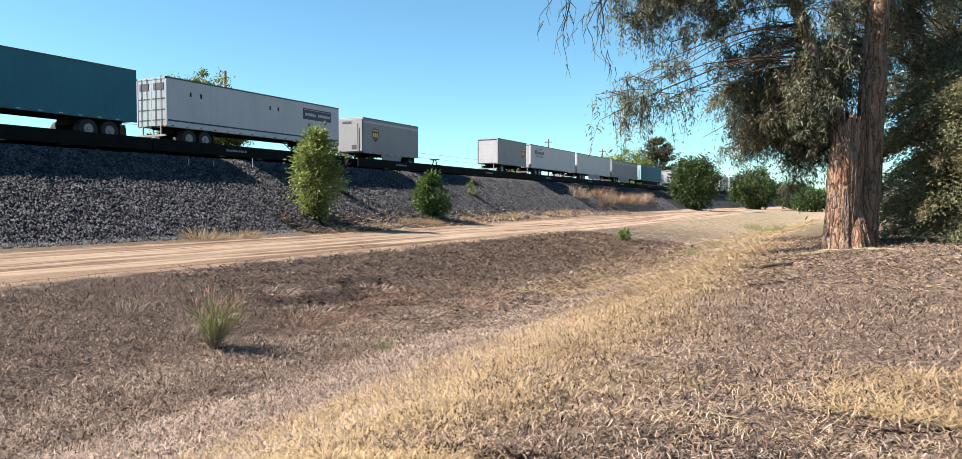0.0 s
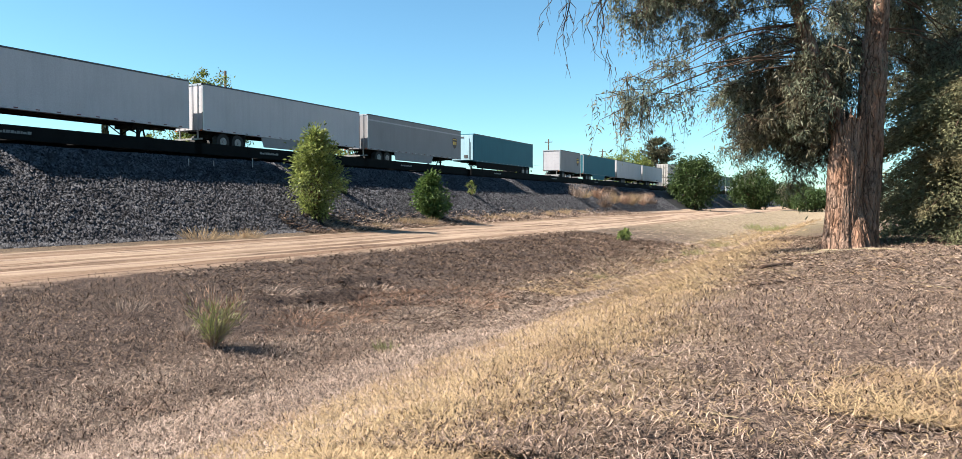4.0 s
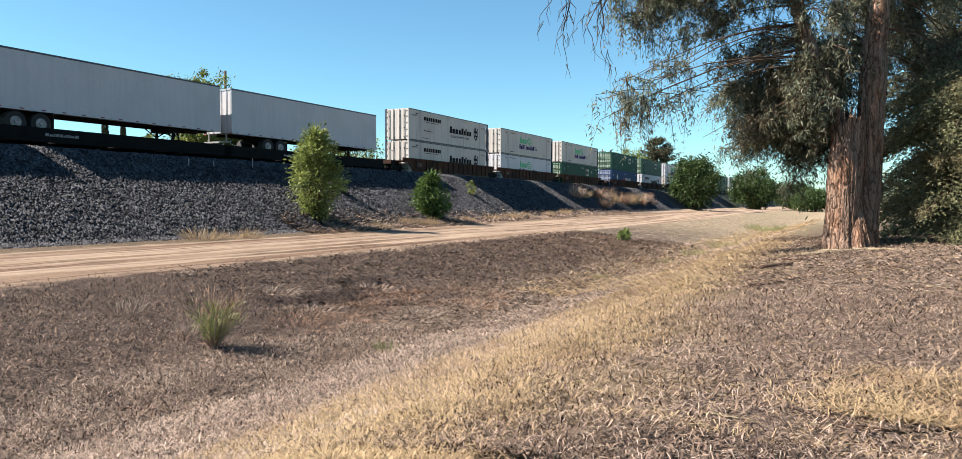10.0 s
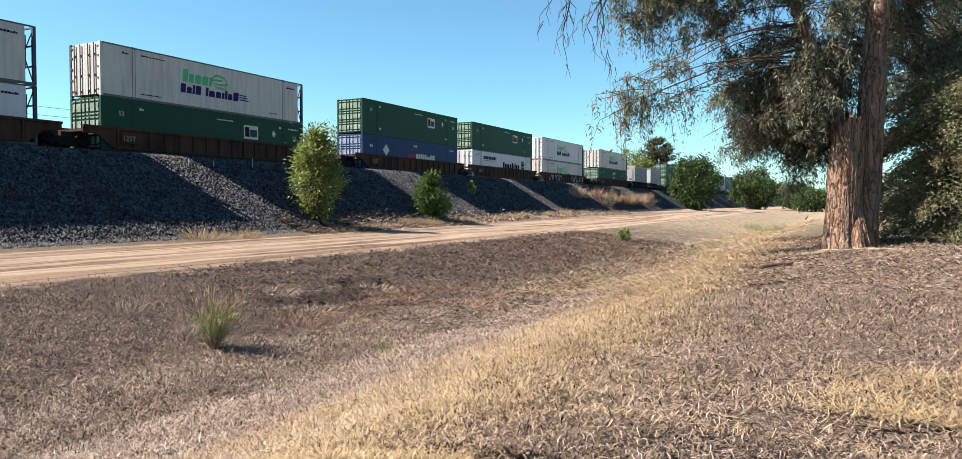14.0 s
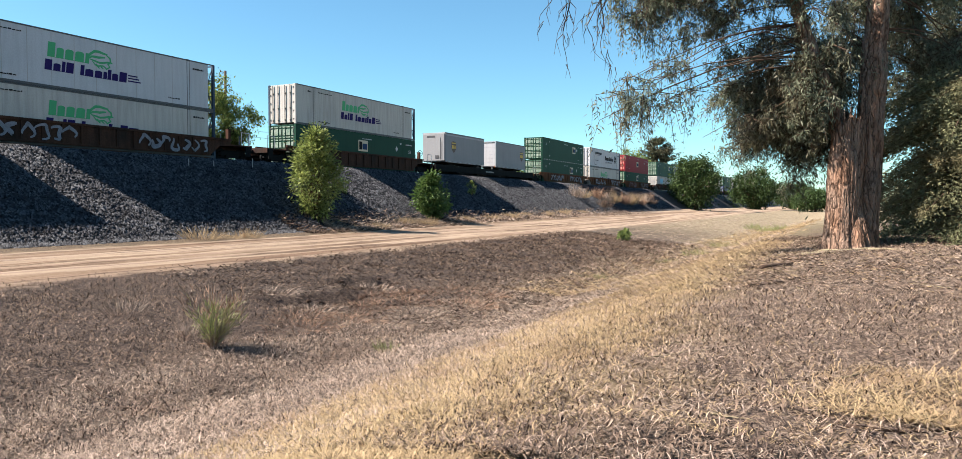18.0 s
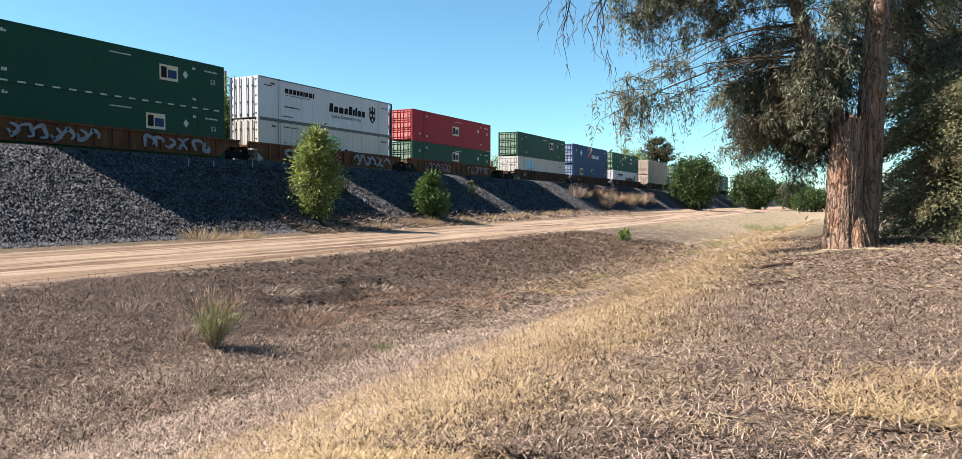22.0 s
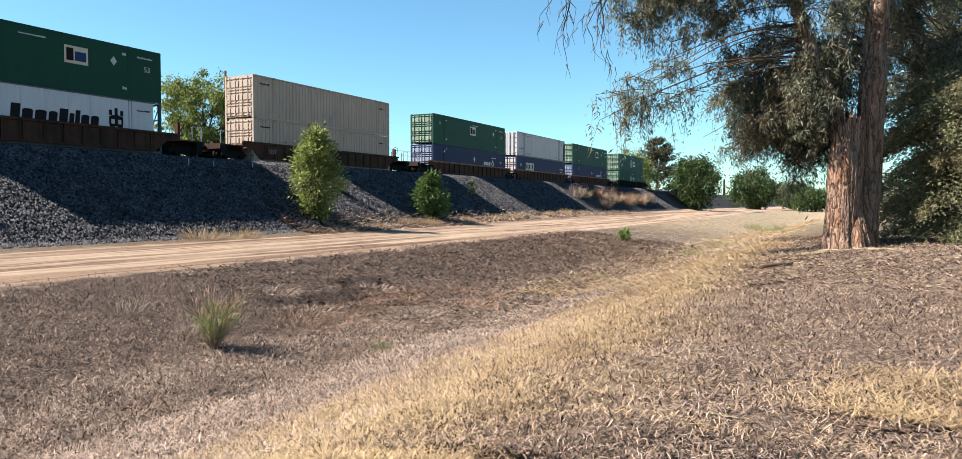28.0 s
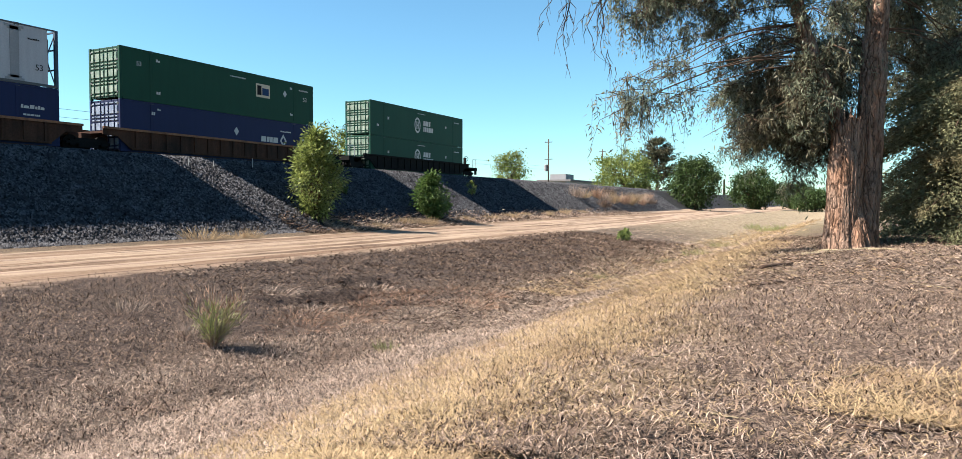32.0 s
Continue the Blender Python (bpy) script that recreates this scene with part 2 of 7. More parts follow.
M_PALESTICK = mat("bleached_stick", (0.2461, 0.1988, 0.1278), rough=0.85, vary=0.2, obj_vary=-0.3, spec=0.2)
M_GREENBLADE = mat("green_blade", (0.19, 0.215, 0.072), rough=0.6, vary=0.2, scale=2.0, tint=(0.2652, 0.2188, 0.09945), translucent=0.25, obj_vary=-0.4)
M_STONE = mat("ballast_stone", (0.062, 0.062, 0.066), rough=0.9, vary=0.2, scale=1.2, fine=15.0, tint=(0.030, 0.030, 0.033), obj_vary=-0.85, spec=0.04)
M_PALE = mat("pale_dry_litter", (0.33, 0.252, 0.199), rough=0.85, vary=0.2, scale=0.8, fine=8.0, tint=(0.2036, 0.145, 0.1111), obj_vary=-0.6, spec=0.2)
M_POLE = mat("weathered_pole", (0.05616, 0.04212, 0.03276), rough=0.9, vary=0.25, scale=1.0, stretch=(1, 1, 0.1))
M_WIRE = mat("overhead_wire", (0.24, 0.25, 0.27), rough=0.6, vary=0.1)
M_STEEL = mat("rail_steel", (0.20, 0.14, 0.11), rough=0.6, metal=0.3, vary=0.2)
M_TIE = mat("creosoted_tie", (0.09, 0.075, 0.065), rough=0.9, vary=0.3)
M_BUILDING = mat("pale_render", (0.2776, 0.2686, 0.2508), rough=0.85, vary=0.08, scale=0.5)
M_ROOF = mat("grey_roofing", (0.1407, 0.1343, 0.1343), rough=0.8, vary=0.15, scale=0.8)
M_RUSSET = mat("russet_dry_grass", (0.2891, 0.1829, 0.1239), rough=0.85, vary=0.25, scale=2.5, tint=(0.1534, 0.0826, 0.0531), obj_vary=-0.55, spec=0.15)
M_LOWBUSH = mat("grey_green_leaf", (0.22, 0.27, 0.09), rough=0.6, vary=0.2, tint=(0.14, 0.18, 0.06), translucent=0.25, obj_vary=-0.4)
# soil of the added clods, dark for the shade under the hollow lips
M_SOIL = mat("lip_shade_soil", (0.070, 0.045, 0.033), rough=0.95, vary=0.3, scale=3.0, fine=20.0, tint=(0.035, 0.022, 0.017), bump=0.01, spec=0.1)
M_GLASS = mat("dark_window", (0.03, 0.04, 0.05), rough=0.15, vary=0.05)


def ground_material():
    """Dirt lane, leaf-strewn banks, pale ditch, straw and mulch, laid out across the track's line."""
    m = bpy.data.materials.new("earth")
    m.use_nodes = True
    nt = m.node_tree
    n, ln = nt.nodes, nt.links
    bsdf = n["Principled BSDF"]
    bsdf.inputs["Roughness"].default_value = 0.95
    bsdf.inputs["Specular IOR Level"].default_value = 0.15
    pos = n.new("ShaderNodeNewGeometry").outputs["Position"]

    def noise_at(scale, detail=4.0, stretch=(1, 1, 1), rough=0.55):
        mp = n.new("ShaderNodeMapping")
        mp.inputs["Scale"].default_value = stretch
        ln.new(pos, mp.inputs[0])
        t = n.new("ShaderNodeTexNoise")
        t.inputs["Scale"].default_value, t.inputs["Detail"].default_value, t.inputs["Roughness"].default_value = scale, detail, rough
        ln.new(mp.outputs[0], t.inputs["Vector"])
        return t.outputs["Fac"]

    def rng(v, a, b, lo=0.0, hi=1.0):
        r = n.new("ShaderNodeMapRange")
        for k, x in (("From Min", a), ("From Max", b), ("To Min", lo), ("To Max", hi)):
            r.inputs[k].default_value = x
        ln.new(v, r.inputs["Value"])
        return r.outputs[0]

    def math_(op, a, b):
        k = n.new("ShaderNodeMath")
        k.operation = op
        for i, v in enumerate((a, b)):
            if isinstance(v, (int, float)):
                k.inputs[i].default_value = v
            else:
                ln.new(v, k.inputs[i])
        return k.outputs[0]

    def mix(fac, a, b):
        k = n.new("ShaderNodeMix")
        k.data_type = "RGBA"
        ln.new(fac, k.inputs["Factor"])
        for key, v in (("A", a), ("B", b)):
            if isinstance(v, tuple):
                k.inputs[key].default_value = (*v, 1)
            else:
                ln.new(v, k.inputs[key])
        return k.outputs["Result"]

    sep = n.new("ShaderNodeSeparateXYZ")
    ln.new(pos, sep.inputs[0])
    wob = rng(noise_at(0.35, 5.0), 0.25, 0.75, -1.6, 1.6)
    x = math_("ADD", sep.outputs["X"], wob)
    fine, mid = noise_at(26.0, 5.0), noise_at(5.0, 5.0, rough=0.7)
    broad = noise_at(0.6, 4.0)

    def strands(scale, stretch, half):
        """Thin crooked lines, as of shed bark, stalks and twigs that lie across one another."""
        return rng(math_("ABSOLUTE", math_("SUBTRACT", noise_at(scale, 2.0, stretch), 0.5), 0.0), half * 0.3, half, 1.0, 0.0)

    web = math_("MAXIMUM", math_("MAXIMUM", strands(24.0, (1.0, 1.0, 1.0), 0.040), strands(15.0, (1.0, 1.7, 1.0), 0.034)), math_("MULTIPLY", strands(7.5, (1.0, 1.0, 1.0), 0.030), 0.9))
    fleck = math_("ADD", math_("MULTIPLY", noise_at(17.0, 6.0, (1.3, 0.8, 1.0), 0.75), 0.62), math_("MULTIPLY", web, 0.27))
    fleck = math_("ADD", fleck, 0.085)

    mulch = mix(rng(fleck, 0.42, 0.70), mix(rng(mid, 0.35, 0.65), (0.018, 0.013, 0.011), (0.052, 0.037, 0.0305)), (0.18, 0.13, 0.103))
    pale = mix(rng(fleck, 0.40, 0.58), mix(rng(mid, 0.35, 0.65), (0.035, 0.0235, 0.0185), (0.10, 0.070, 0.055)), (0.29, 0.222, 0.174))
    straw = mix(rng(fleck, 0.38, 0.62), mix(rng(mid, 0.35, 0.65), (0.055, 0.035, 0.020), (0.13, 0.087, 0.048)), (0.29, 0.215, 0.128))
    near = mix(rng(fleck, 0.42, 0.60), mix(rng(mid, 0.35, 0.65), (0.028, 0.0185, 0.0145), (0.088, 0.060, 0.046)), (0.26, 0.188, 0.142))
    rut = noise_at(1.0, 6.0, (1.1, 0.022, 1.0), 0.7)
    streak = noise_at(1.0, 6.0, (2.4, 0.06, 1.0), 0.7)
    road = mix(rng(rut, 0.38, 0.58), (0.20, 0.122, 0.079), (0.50, 0.38, 0.278))
    road = mix(rng(streak, 0.52, 0.60, 0.0, 0.85), road, (0.088, 0.050, 0.033))
    road = mix(rng(fine, 0.3, 0.75, 0.0, 0.35), road, (0.1302, 0.08923, 0.05991))
    field = mix(rng(broad, 0.35, 0.65), (0.1732, 0.1348, 0.08205), (0.1061, 0.08205, 0.04819))
    c = mix(rng(x, -11.2, -8.6), mulch, pale)
    c = mix(rng(x, -5.6, -4.0), c, straw)
    c = mix(rng(x, -2.6, -1.2), c, near)
    floor_ = mix(rng(fleck, 0.38, 0.62), (0.1228, 0.0952, 0.05681), (0.2543, 0.2045, 0.1272))
    c = mix(math_("MULTIPLY", rng(x, -10.5, -8.0), math_("MULTIPLY", rng(x, -0.5, -3.0), rng(sep.outputs["Y"], 16.0, 32.0))), c, floor_)
    wob2 = math_("ADD", sep.outputs["X"], rng(noise_at(0.9, 5.0), 0.25, 0.75, -0.5, 0.5))
    c = mix(rng(wob2, -16.55, -16.0), road, c)
    c = mix(rng(wob2, -24.9, -24.2), mix(rng(fleck, 0.4, 0.6), (0.08657, 0.05909, 0.0409), (0.2088, 0.1591, 0.1069)), c)
    far_fleck = noise_at(2.2, 6.0, (1.2, 0.5, 1.0), 0.75)
    grass = mix(rng(far_fleck, 0.36, 0.62), (0.17, 0.13, 0.082), (0.35, 0.28, 0.188))
    c = mix(rng(sep.outputs["Y"], 42.0, 75.0), c, mix(rng(wob2, -16.6, -15.4), road, grass))
    c = mix(rng(sep.outputs["X"], -52.0, -48.0), field, c)
    c = mix(rng(broad, 0.3, 0.75, 0.0, 0.22), c, (0.04819, 0.03373, 0.02409))
    ln.new(c, bsdf.inputs["Base Color"])
    bp = n.new("ShaderNodeBump")
    bp.inputs["Strength"].default_value, bp.inputs["Distance"].default_value = 1.0, 0.06
    h = math_("ADD", math_("MULTIPLY", fleck, 0.7), math_("MULTIPLY", fine, 0.35))
    ln.new(h, bp.inputs["Height"])
    ln.new(bp.outputs[0], bsdf.inputs["Normal"])
    return m


def ballast_material():
    """Crushed grey rock: cells of single stones, near-black base and gaps as painted shade."""
    m = bpy.data.materials.new("ballast")
    m.use_nodes = True
    nt = m.node_tree
    n, ln = nt.nodes, nt.links
    bsdf = n["Principled BSDF"]
    bsdf.inputs["Roughness"].default_value = 0.9
    pos = n.new("ShaderNodeNewGeometry").outputs["Position"]
    vor = n.new("ShaderNodeTexVoronoi")
    vor.inputs["Scale"].default_value = 14.0
    ln.new(pos, vor.inputs["Vector"])
    edge = n.new("ShaderNodeTexVoronoi")
    edge.feature = "DISTANCE_TO_EDGE"
    edge.inputs["Scale"].default_value = 14.0
    ln.new(pos, edge.inputs["Vector"])
    sepc = n.new("ShaderNodeSeparateColor")
    ln.new(vor.outputs["Color"], sepc.inputs[0])
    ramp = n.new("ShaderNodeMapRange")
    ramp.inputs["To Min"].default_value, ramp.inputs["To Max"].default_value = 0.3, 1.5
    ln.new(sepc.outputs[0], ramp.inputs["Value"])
    big = n.new("ShaderNodeTexNoise")
    big.inputs["Scale"].default_value, big.inputs["Detail"].default_value = 0.35, 5.0
    ln.new(pos, big.inputs["Vector"])
    br = n.new("ShaderNodeMapRange")
    br.inputs["From Min"].default_value, br.inputs["From Max"].default_value = 0.3, 0.7
    ln.new(big.outputs["Fac"], br.inputs["Value"])
    # base kept near black for the shade beneath the loose stones
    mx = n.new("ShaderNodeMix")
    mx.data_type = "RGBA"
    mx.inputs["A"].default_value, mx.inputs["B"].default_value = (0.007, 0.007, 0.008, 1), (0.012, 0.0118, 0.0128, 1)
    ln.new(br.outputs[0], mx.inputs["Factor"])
    # cell edges darkened, as shade between neighbouring stones
    gap_shade = n.new("ShaderNodeMapRange")
    gap_shade.inputs["From Max"].default_value, gap_shade.inputs["To Min"].default_value = 0.12, 0.35
    ln.new(edge.outputs["Distance"], gap_shade.inputs["Value"])
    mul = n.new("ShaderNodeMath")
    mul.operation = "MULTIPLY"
    ln.new(ramp.outputs[0], mul.inputs[0]), ln.new(gap_shade.outputs[0], mul.inputs[1])
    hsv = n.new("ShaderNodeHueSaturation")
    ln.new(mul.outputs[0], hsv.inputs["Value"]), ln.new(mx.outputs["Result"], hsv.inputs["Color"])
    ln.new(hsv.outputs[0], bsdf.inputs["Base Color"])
    bp = n.new("ShaderNodeBump")
    bp.inputs["Strength"].default_value, bp.inputs["Distance"].default_value = 1.0, 0.05
    ln.new(edge.outputs["Distance"], bp.inputs["Height"])
    ln.new(bp.outputs[0], bsdf.inputs["Normal"])
    return m


M_GROUND = ground_material()
M_BALLAST = ballast_material()


# ---------------------------------------------------------------- mesh helpers
def box(bm, x0, x1, y0, y1, z0, z1, m=None):
    v = [bm.verts.new(p) for p in ((x0, y0, z0), (x1, y0, z0), (x1, y1, z0), (x0, y1, z0),
                                   (x0, y0, z1), (x1, y0, z1), (x1, y1, z1), (x0, y1, z1))]
    if m is not None:
        for q in v:
            q.co = m @ q.co
    for f in ((3, 2, 1, 0), (4, 5, 6, 7), (0, 1, 5, 4), (1, 2, 6, 5), (2, 3, 7, 6), (3, 0, 4, 7)):
        bm.faces.new([v[i] for i in f])
    return v


def soft_box(bm, x0, x1, y0, y1, z0, z1, r):
    """A box with chamfered edges."""
    tmp = bmesh.new()
    box(tmp, x0, x1, y0, y1, z0, z1)
    bmesh.ops.bevel(tmp, geom=tmp.edges[:], offset=r, segments=2, affect="EDGES", profile=0.5)
    me = bpy.data.meshes.new("tmp")
    tmp.to_mesh(me)
    tmp.free()
    bm.from_mesh(me)
    bpy.data.meshes.remove(me)


def rod(bm, a, b, r0, r1=None, n=8, caps=True):
    a, b = Vector(a), Vector(b)
    r1 = r0 if r1 is None else r1
    d = (b - a).normalized()
    s = d.orthogonal().normalized()
    t = d.cross(s)
    ra, rb = [], []
    for i in range(n):
        w = 2 * math.pi * i / n
        o = s * math.cos(w) + t * math.sin(w)
        ra.append(bm.verts.new(a + o * r0)), rb.append(bm.verts.new(b + o * r1))
    for i in range(n):
        j = (i + 1) % n
        bm.faces.new((ra[i], ra[j], rb[j], rb[i]))
    if caps:
        bm.faces.new(ra[::-1]), bm.faces.new(rb)


def tube(bm, pts, radii, n=7):
    """A bent tapered tube through points."""
    rings = []
    ref = None
    for i, p in enumerate(pts):
        p = Vector(p)
        d = (Vector(pts[min(i + 1, len(pts) - 1)]) - Vector(pts[max(i - 1, 0)])).normalized()
        s = d.orthogonal().normalized() if ref is None else (ref - d * ref.dot(d)).normalized()
        ref = s
        t = d.cross(s)
        rings.append([bm.verts.new(p + (s * math.cos(2 * math.pi * k / n) + t * math.sin(2 * math.pi * k / n)) * radii[i]) for k in range(n)])
    for a, b in zip(rings, rings[1:]):
        for k in range(n):
            j = (k + 1) % n
            bm.faces.new((a[k], a[j], b[j], b[k]))
    bm.faces.new(rings[0][::-1]), bm.faces.new(rings[-1])


def as_mesh(bm, name, material, smooth=False):
    me = bpy.data.meshes.new(name)
    bm.to_mesh(me)
    bm.free()
    me.materials.append(material)
    if smooth:
        me.polygons.foreach_set("use_smooth", [True] * len(me.polygons))
    return me


def part(name, bm, material, parent, label="", smooth=False):
    """One mesh object under a thing or a part."""
    ob = new(name, as_mesh(bm, name, material, smooth))
    ob.parent = parent
    return tagged(ob, label)


def shared(name, me, parent, m=None):
    ob = new(name, me)
    ob.parent = parent
    if m is not None:
        ob.matrix_basis = m
    return ob


def single(name, bm, material, label, category, kind="", smooth=False, group=""):
    return tagged(new(name, as_mesh(bm, name, material, smooth)), label, category, group, kind)


def root(name, m, label, category, group=""):
    ob = new(name)
    ob.empty_display_size = 0.3
    ob.matrix_basis = m
    return tagged(ob, label, category, group)


def np_mesh(name, verts, faces, material):
    """A mesh from arrays: verts (n, 3), faces (m, k)."""
    verts, faces = np.asarray(verts, dtype=np.float32), np.asarray(faces, dtype=np.int32)
    me = bpy.data.meshes.new(name)
    me.vertices.add(len(verts))
    me.vertices.foreach_set("co", verts.ravel())
    k = faces.shape[1]
    me.loops.add(faces.size)
    me.loops.foreach_set("vertex_index", faces.ravel())
    me.polygons.add(len(faces))
    me.polygons.foreach_set("loop_start", np.arange(0, faces.size, k, dtype=np.int32))
    me.update(calc_edges=True)
    me.validate()
    me.materials.append(material)
    return me


def blades(name, base, way, length, width, material, bend=0.0, rng=None):
    """Many leaves or stalks: each a folded kite from its base along its way."""
    rng = rng or np.random.default_rng(5)
    k = len(base)
    way = way / np.linalg.norm(way, axis=1, keepdims=True)
    side = np.cross(way, rng.normal(size=(k, 3)))
    side /= np.linalg.norm(side, axis=1, keepdims=True)
    up = np.cross(side, way)
    length, width = np.broadcast_to(length, k)[:, None], np.broadcast_to(width, k)[:, None]
    mid = base + way * length * 0.45 + up * length * bend
    tip = base + way * length - np.array([0, 0, 1.0]) * length * abs(bend) * 0.8
    v = np.stack([base, mid + side * width * 0.5, tip, mid - side * width * 0.5], axis=1).reshape(-1, 3)
    f = np.arange(4 * k).reshape(k, 4)
    return np_mesh(name, v, f, material)


def smooth_step(t):
    t = np.clip(t, 0.0, 1.0)
    return t * t * (3 - 2 * t)


# ---------------------------------------------------------------- lie of the land
TRACK_X, RAIL_Z = -37.33, 4.42
CREST_X, CREST_Z = -32.4, 4.24


# broken lips of the washed-out hollows on the far bank: from, to, depth
HOLLOWS = ((-12.35, 12.9, -11.7, 15.6, 0.42), (-13.0, 16.2, -12.5, 18.6, 0.34), (-11.9, 15.4, -11.5, 18.2, 0.22))


def wavy(x, y, s, seed):
    """Cheap smooth noise, about -1 to 1."""
    return (np.sin(x * 1.3 * s + seed) * np.cos(y * 1.1 * s - seed * 1.7) + 0.6 * np.sin(x * 2.9 * s - y * 2.3 * s + seed * 2.1)
            + 0.4 * np.cos(x * 5.3 * s + y * 4.7 * s - seed)) / 2.0


def land(x, y):
    """Height of the ground at x, y (arrays)."""
    x, y = np.asarray(x, dtype=float), np.asarray(y, dtype=float)
    s = smooth_step((y - 20) / 55)
    far = smooth_step((y - 90) / 140)
    foot_x, foot_z = -26.4 - 1.0 * s, 0.175 + 0.62 * s
    berm_x, berm_z = foot_x + 1.6, foot_z - 0.16 - 0.25 * s
    road_z = -0.15 + 0.30 * smooth_step((y - 60) / 80)
    ditch_z = -1.1 * (1 - far) + 0.05 * far
    bank = smooth_step((y - 5) / 17)
    top_z = 0.02 + 0.16 * bank * (1 - far)
    right_z = 0.05 + 0.40 * bank * (1 - far)
    lines = [(-60.0, 0.2 + 0 * x), (-49.0, 0.2 + 0 * x), (-43.0, CREST_Z + 0 * x), (CREST_X - 0.4, CREST_Z + 0 * x), (CREST_X + 0.3, CREST_Z - 0.22 + 0 * x), (foot_x, foot_z), (berm_x, berm_z),
             (-21.5 + 0 * x, road_z + 0.08), (-16.6 + 0 * x, road_z), (-15.6 + 0 * x, road_z - 0.12), (-10.6 + 0 * x, 0.62 * ditch_z + 0.38 * road_z - 0.12), (-7.6 + 0 * x, ditch_z),
             (-5.6 + 0 * x, 0.72 * ditch_z + 0.28 * top_z), (-3.0 + 0 * x, top_z - 0.1), (-1.4 + 0 * x, top_z + 0.04), (1.5 + 0 * x, right_z), (60.0 + 0 * x, right_z)]
    z = np.where(x <= -60, 0.2, right_z)
    for (xa, za), (xb, zb) in zip(lines, lines[1:]):
        xa, xb = xa + 0 * x, xb + 0 * x
        t = np.clip((x - xa) / (xb - xa), 0, 1)
        z = np.where((x >= xa) & (x < xb), za + (zb - za) * t, z)
    for rx, depth in ((-18.1, 0.05), (-19.7, 0.07), (-21.4, 0.05), (-23.0, 0.06)):
        z = z - depth * np.exp(-((x - rx - 0.25 * np.sin(y * 0.11 + rx)) / 0.28) ** 2)
    flat = smooth_step((np.abs(x) - 60) / 60)
    near = 1 - smooth_step((y - 60) / 100)
    rough = np.where(x > -15.5, 1.0, np.where(x > foot_x, 0.35, 0.6))
    z = z + rough * near * (0.045 * wavy(x, y, 0.9, 1.0) + 0.018 * wavy(x, y, 3.1, 4.0))
    for xa, ya, xb, yb, depth in HOLLOWS:
        u = (y - ya) / (yb - ya)
        lip = x - (xa + (xb - xa) * u + 0.10 * np.sin(5 * y) + 0.06 * np.sin(13 * y))
        z = z - depth * smooth_step(u * 5 + 0.6) * smooth_step((1 - u) * 5 + 0.6) * np.where(lip > 0, np.exp(-np.maximum(lip, 0) / 0.75), np.exp(-(np.minimum(lip, 0) / 0.10) ** 2))
    return z * (1 - flat) + 0.1 * flat


def axis(*runs):
    out = []
    for a, b, step in runs:
        out += list(np.arange(a, b, step))
    return np.array(out)


def build_ground():
    xs = np.concatenate([[-3500, -2000, -1000, -500, -250, -150, -100, -70], axis((-60, -34, 1.5), (-34, -24, 0.4), (-24, 4, 0.28), (4, 14, 0.8)), [16, 20, 30, 45, 60, 90, 150, 300, 700, 1500, 3500]])
    ys = np.concatenate([[-1500, -700, -300, -150, -80, -50, -30, -18], axis((-12, 2, 1.0), (2, 26, 0.22), (26, 60, 0.45), (60, 130, 1.2), (130, 300, 6)), [300, 350, 420, 520, 700, 1000, 1500, 2400, 4500]])
    gx, gy = np.meshgrid(xs, ys)
    v = np.stack([gx, gy, land(gx, gy)], axis=-1).reshape(-1, 3)
    nx = len(xs)
    i, j = np.meshgrid(np.arange(nx - 1), np.arange(len(ys) - 1))
    a = (j * nx + i).ravel()
    faces = np.stack([a, a + 1, a + nx + 1, a + nx], axis=1)
    me = np_mesh("ground", v, faces, M_GROUND)
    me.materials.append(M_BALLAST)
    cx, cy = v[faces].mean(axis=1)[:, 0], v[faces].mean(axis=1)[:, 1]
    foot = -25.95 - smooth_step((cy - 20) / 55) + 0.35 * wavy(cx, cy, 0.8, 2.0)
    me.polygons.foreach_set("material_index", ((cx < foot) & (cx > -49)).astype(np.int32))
    me.polygons.foreach_set("use_smooth", [True] * len(me.polygons))
    tagged(new("ground", me), "dry earth with a dirt lane, a shallow ditch and a gravel railway embankment", "ground", kind="structure")


build_ground()


def z_at(x, y):
    return float(land(np.array([x]), np.array([y]))[0])


def build_track():
    t = root("railway_track", pose(TRACK_X, 0, RAIL_Z), "single railway track on grey ballast", "railway track")
    t["kind"] = "structure"
    for side in (-0.7525, 0.7525):
        bm = bmesh.new()
        box(bm, side - 0.07, side + 0.07, -200, 900, -0.18, -0.16)
        box(bm, side - 0.012, side + 0.012, -200, 900, -0.16, -0.04)
        box(bm, side - 0.036, side + 0.036, -200, 900, -0.04, 0.0)
        part("rail", bm, M_STEEL, t)
    bm = bmesh.new()
    for k in range(900):
        y = -60 + k * 0.56
        box(bm, -1.3, 1.3, y, y + 0.22, -0.36, -0.18)
    ties = part("ties", bm, M_TIE, t)
    ties["kind"] = "stuff"


build_track()


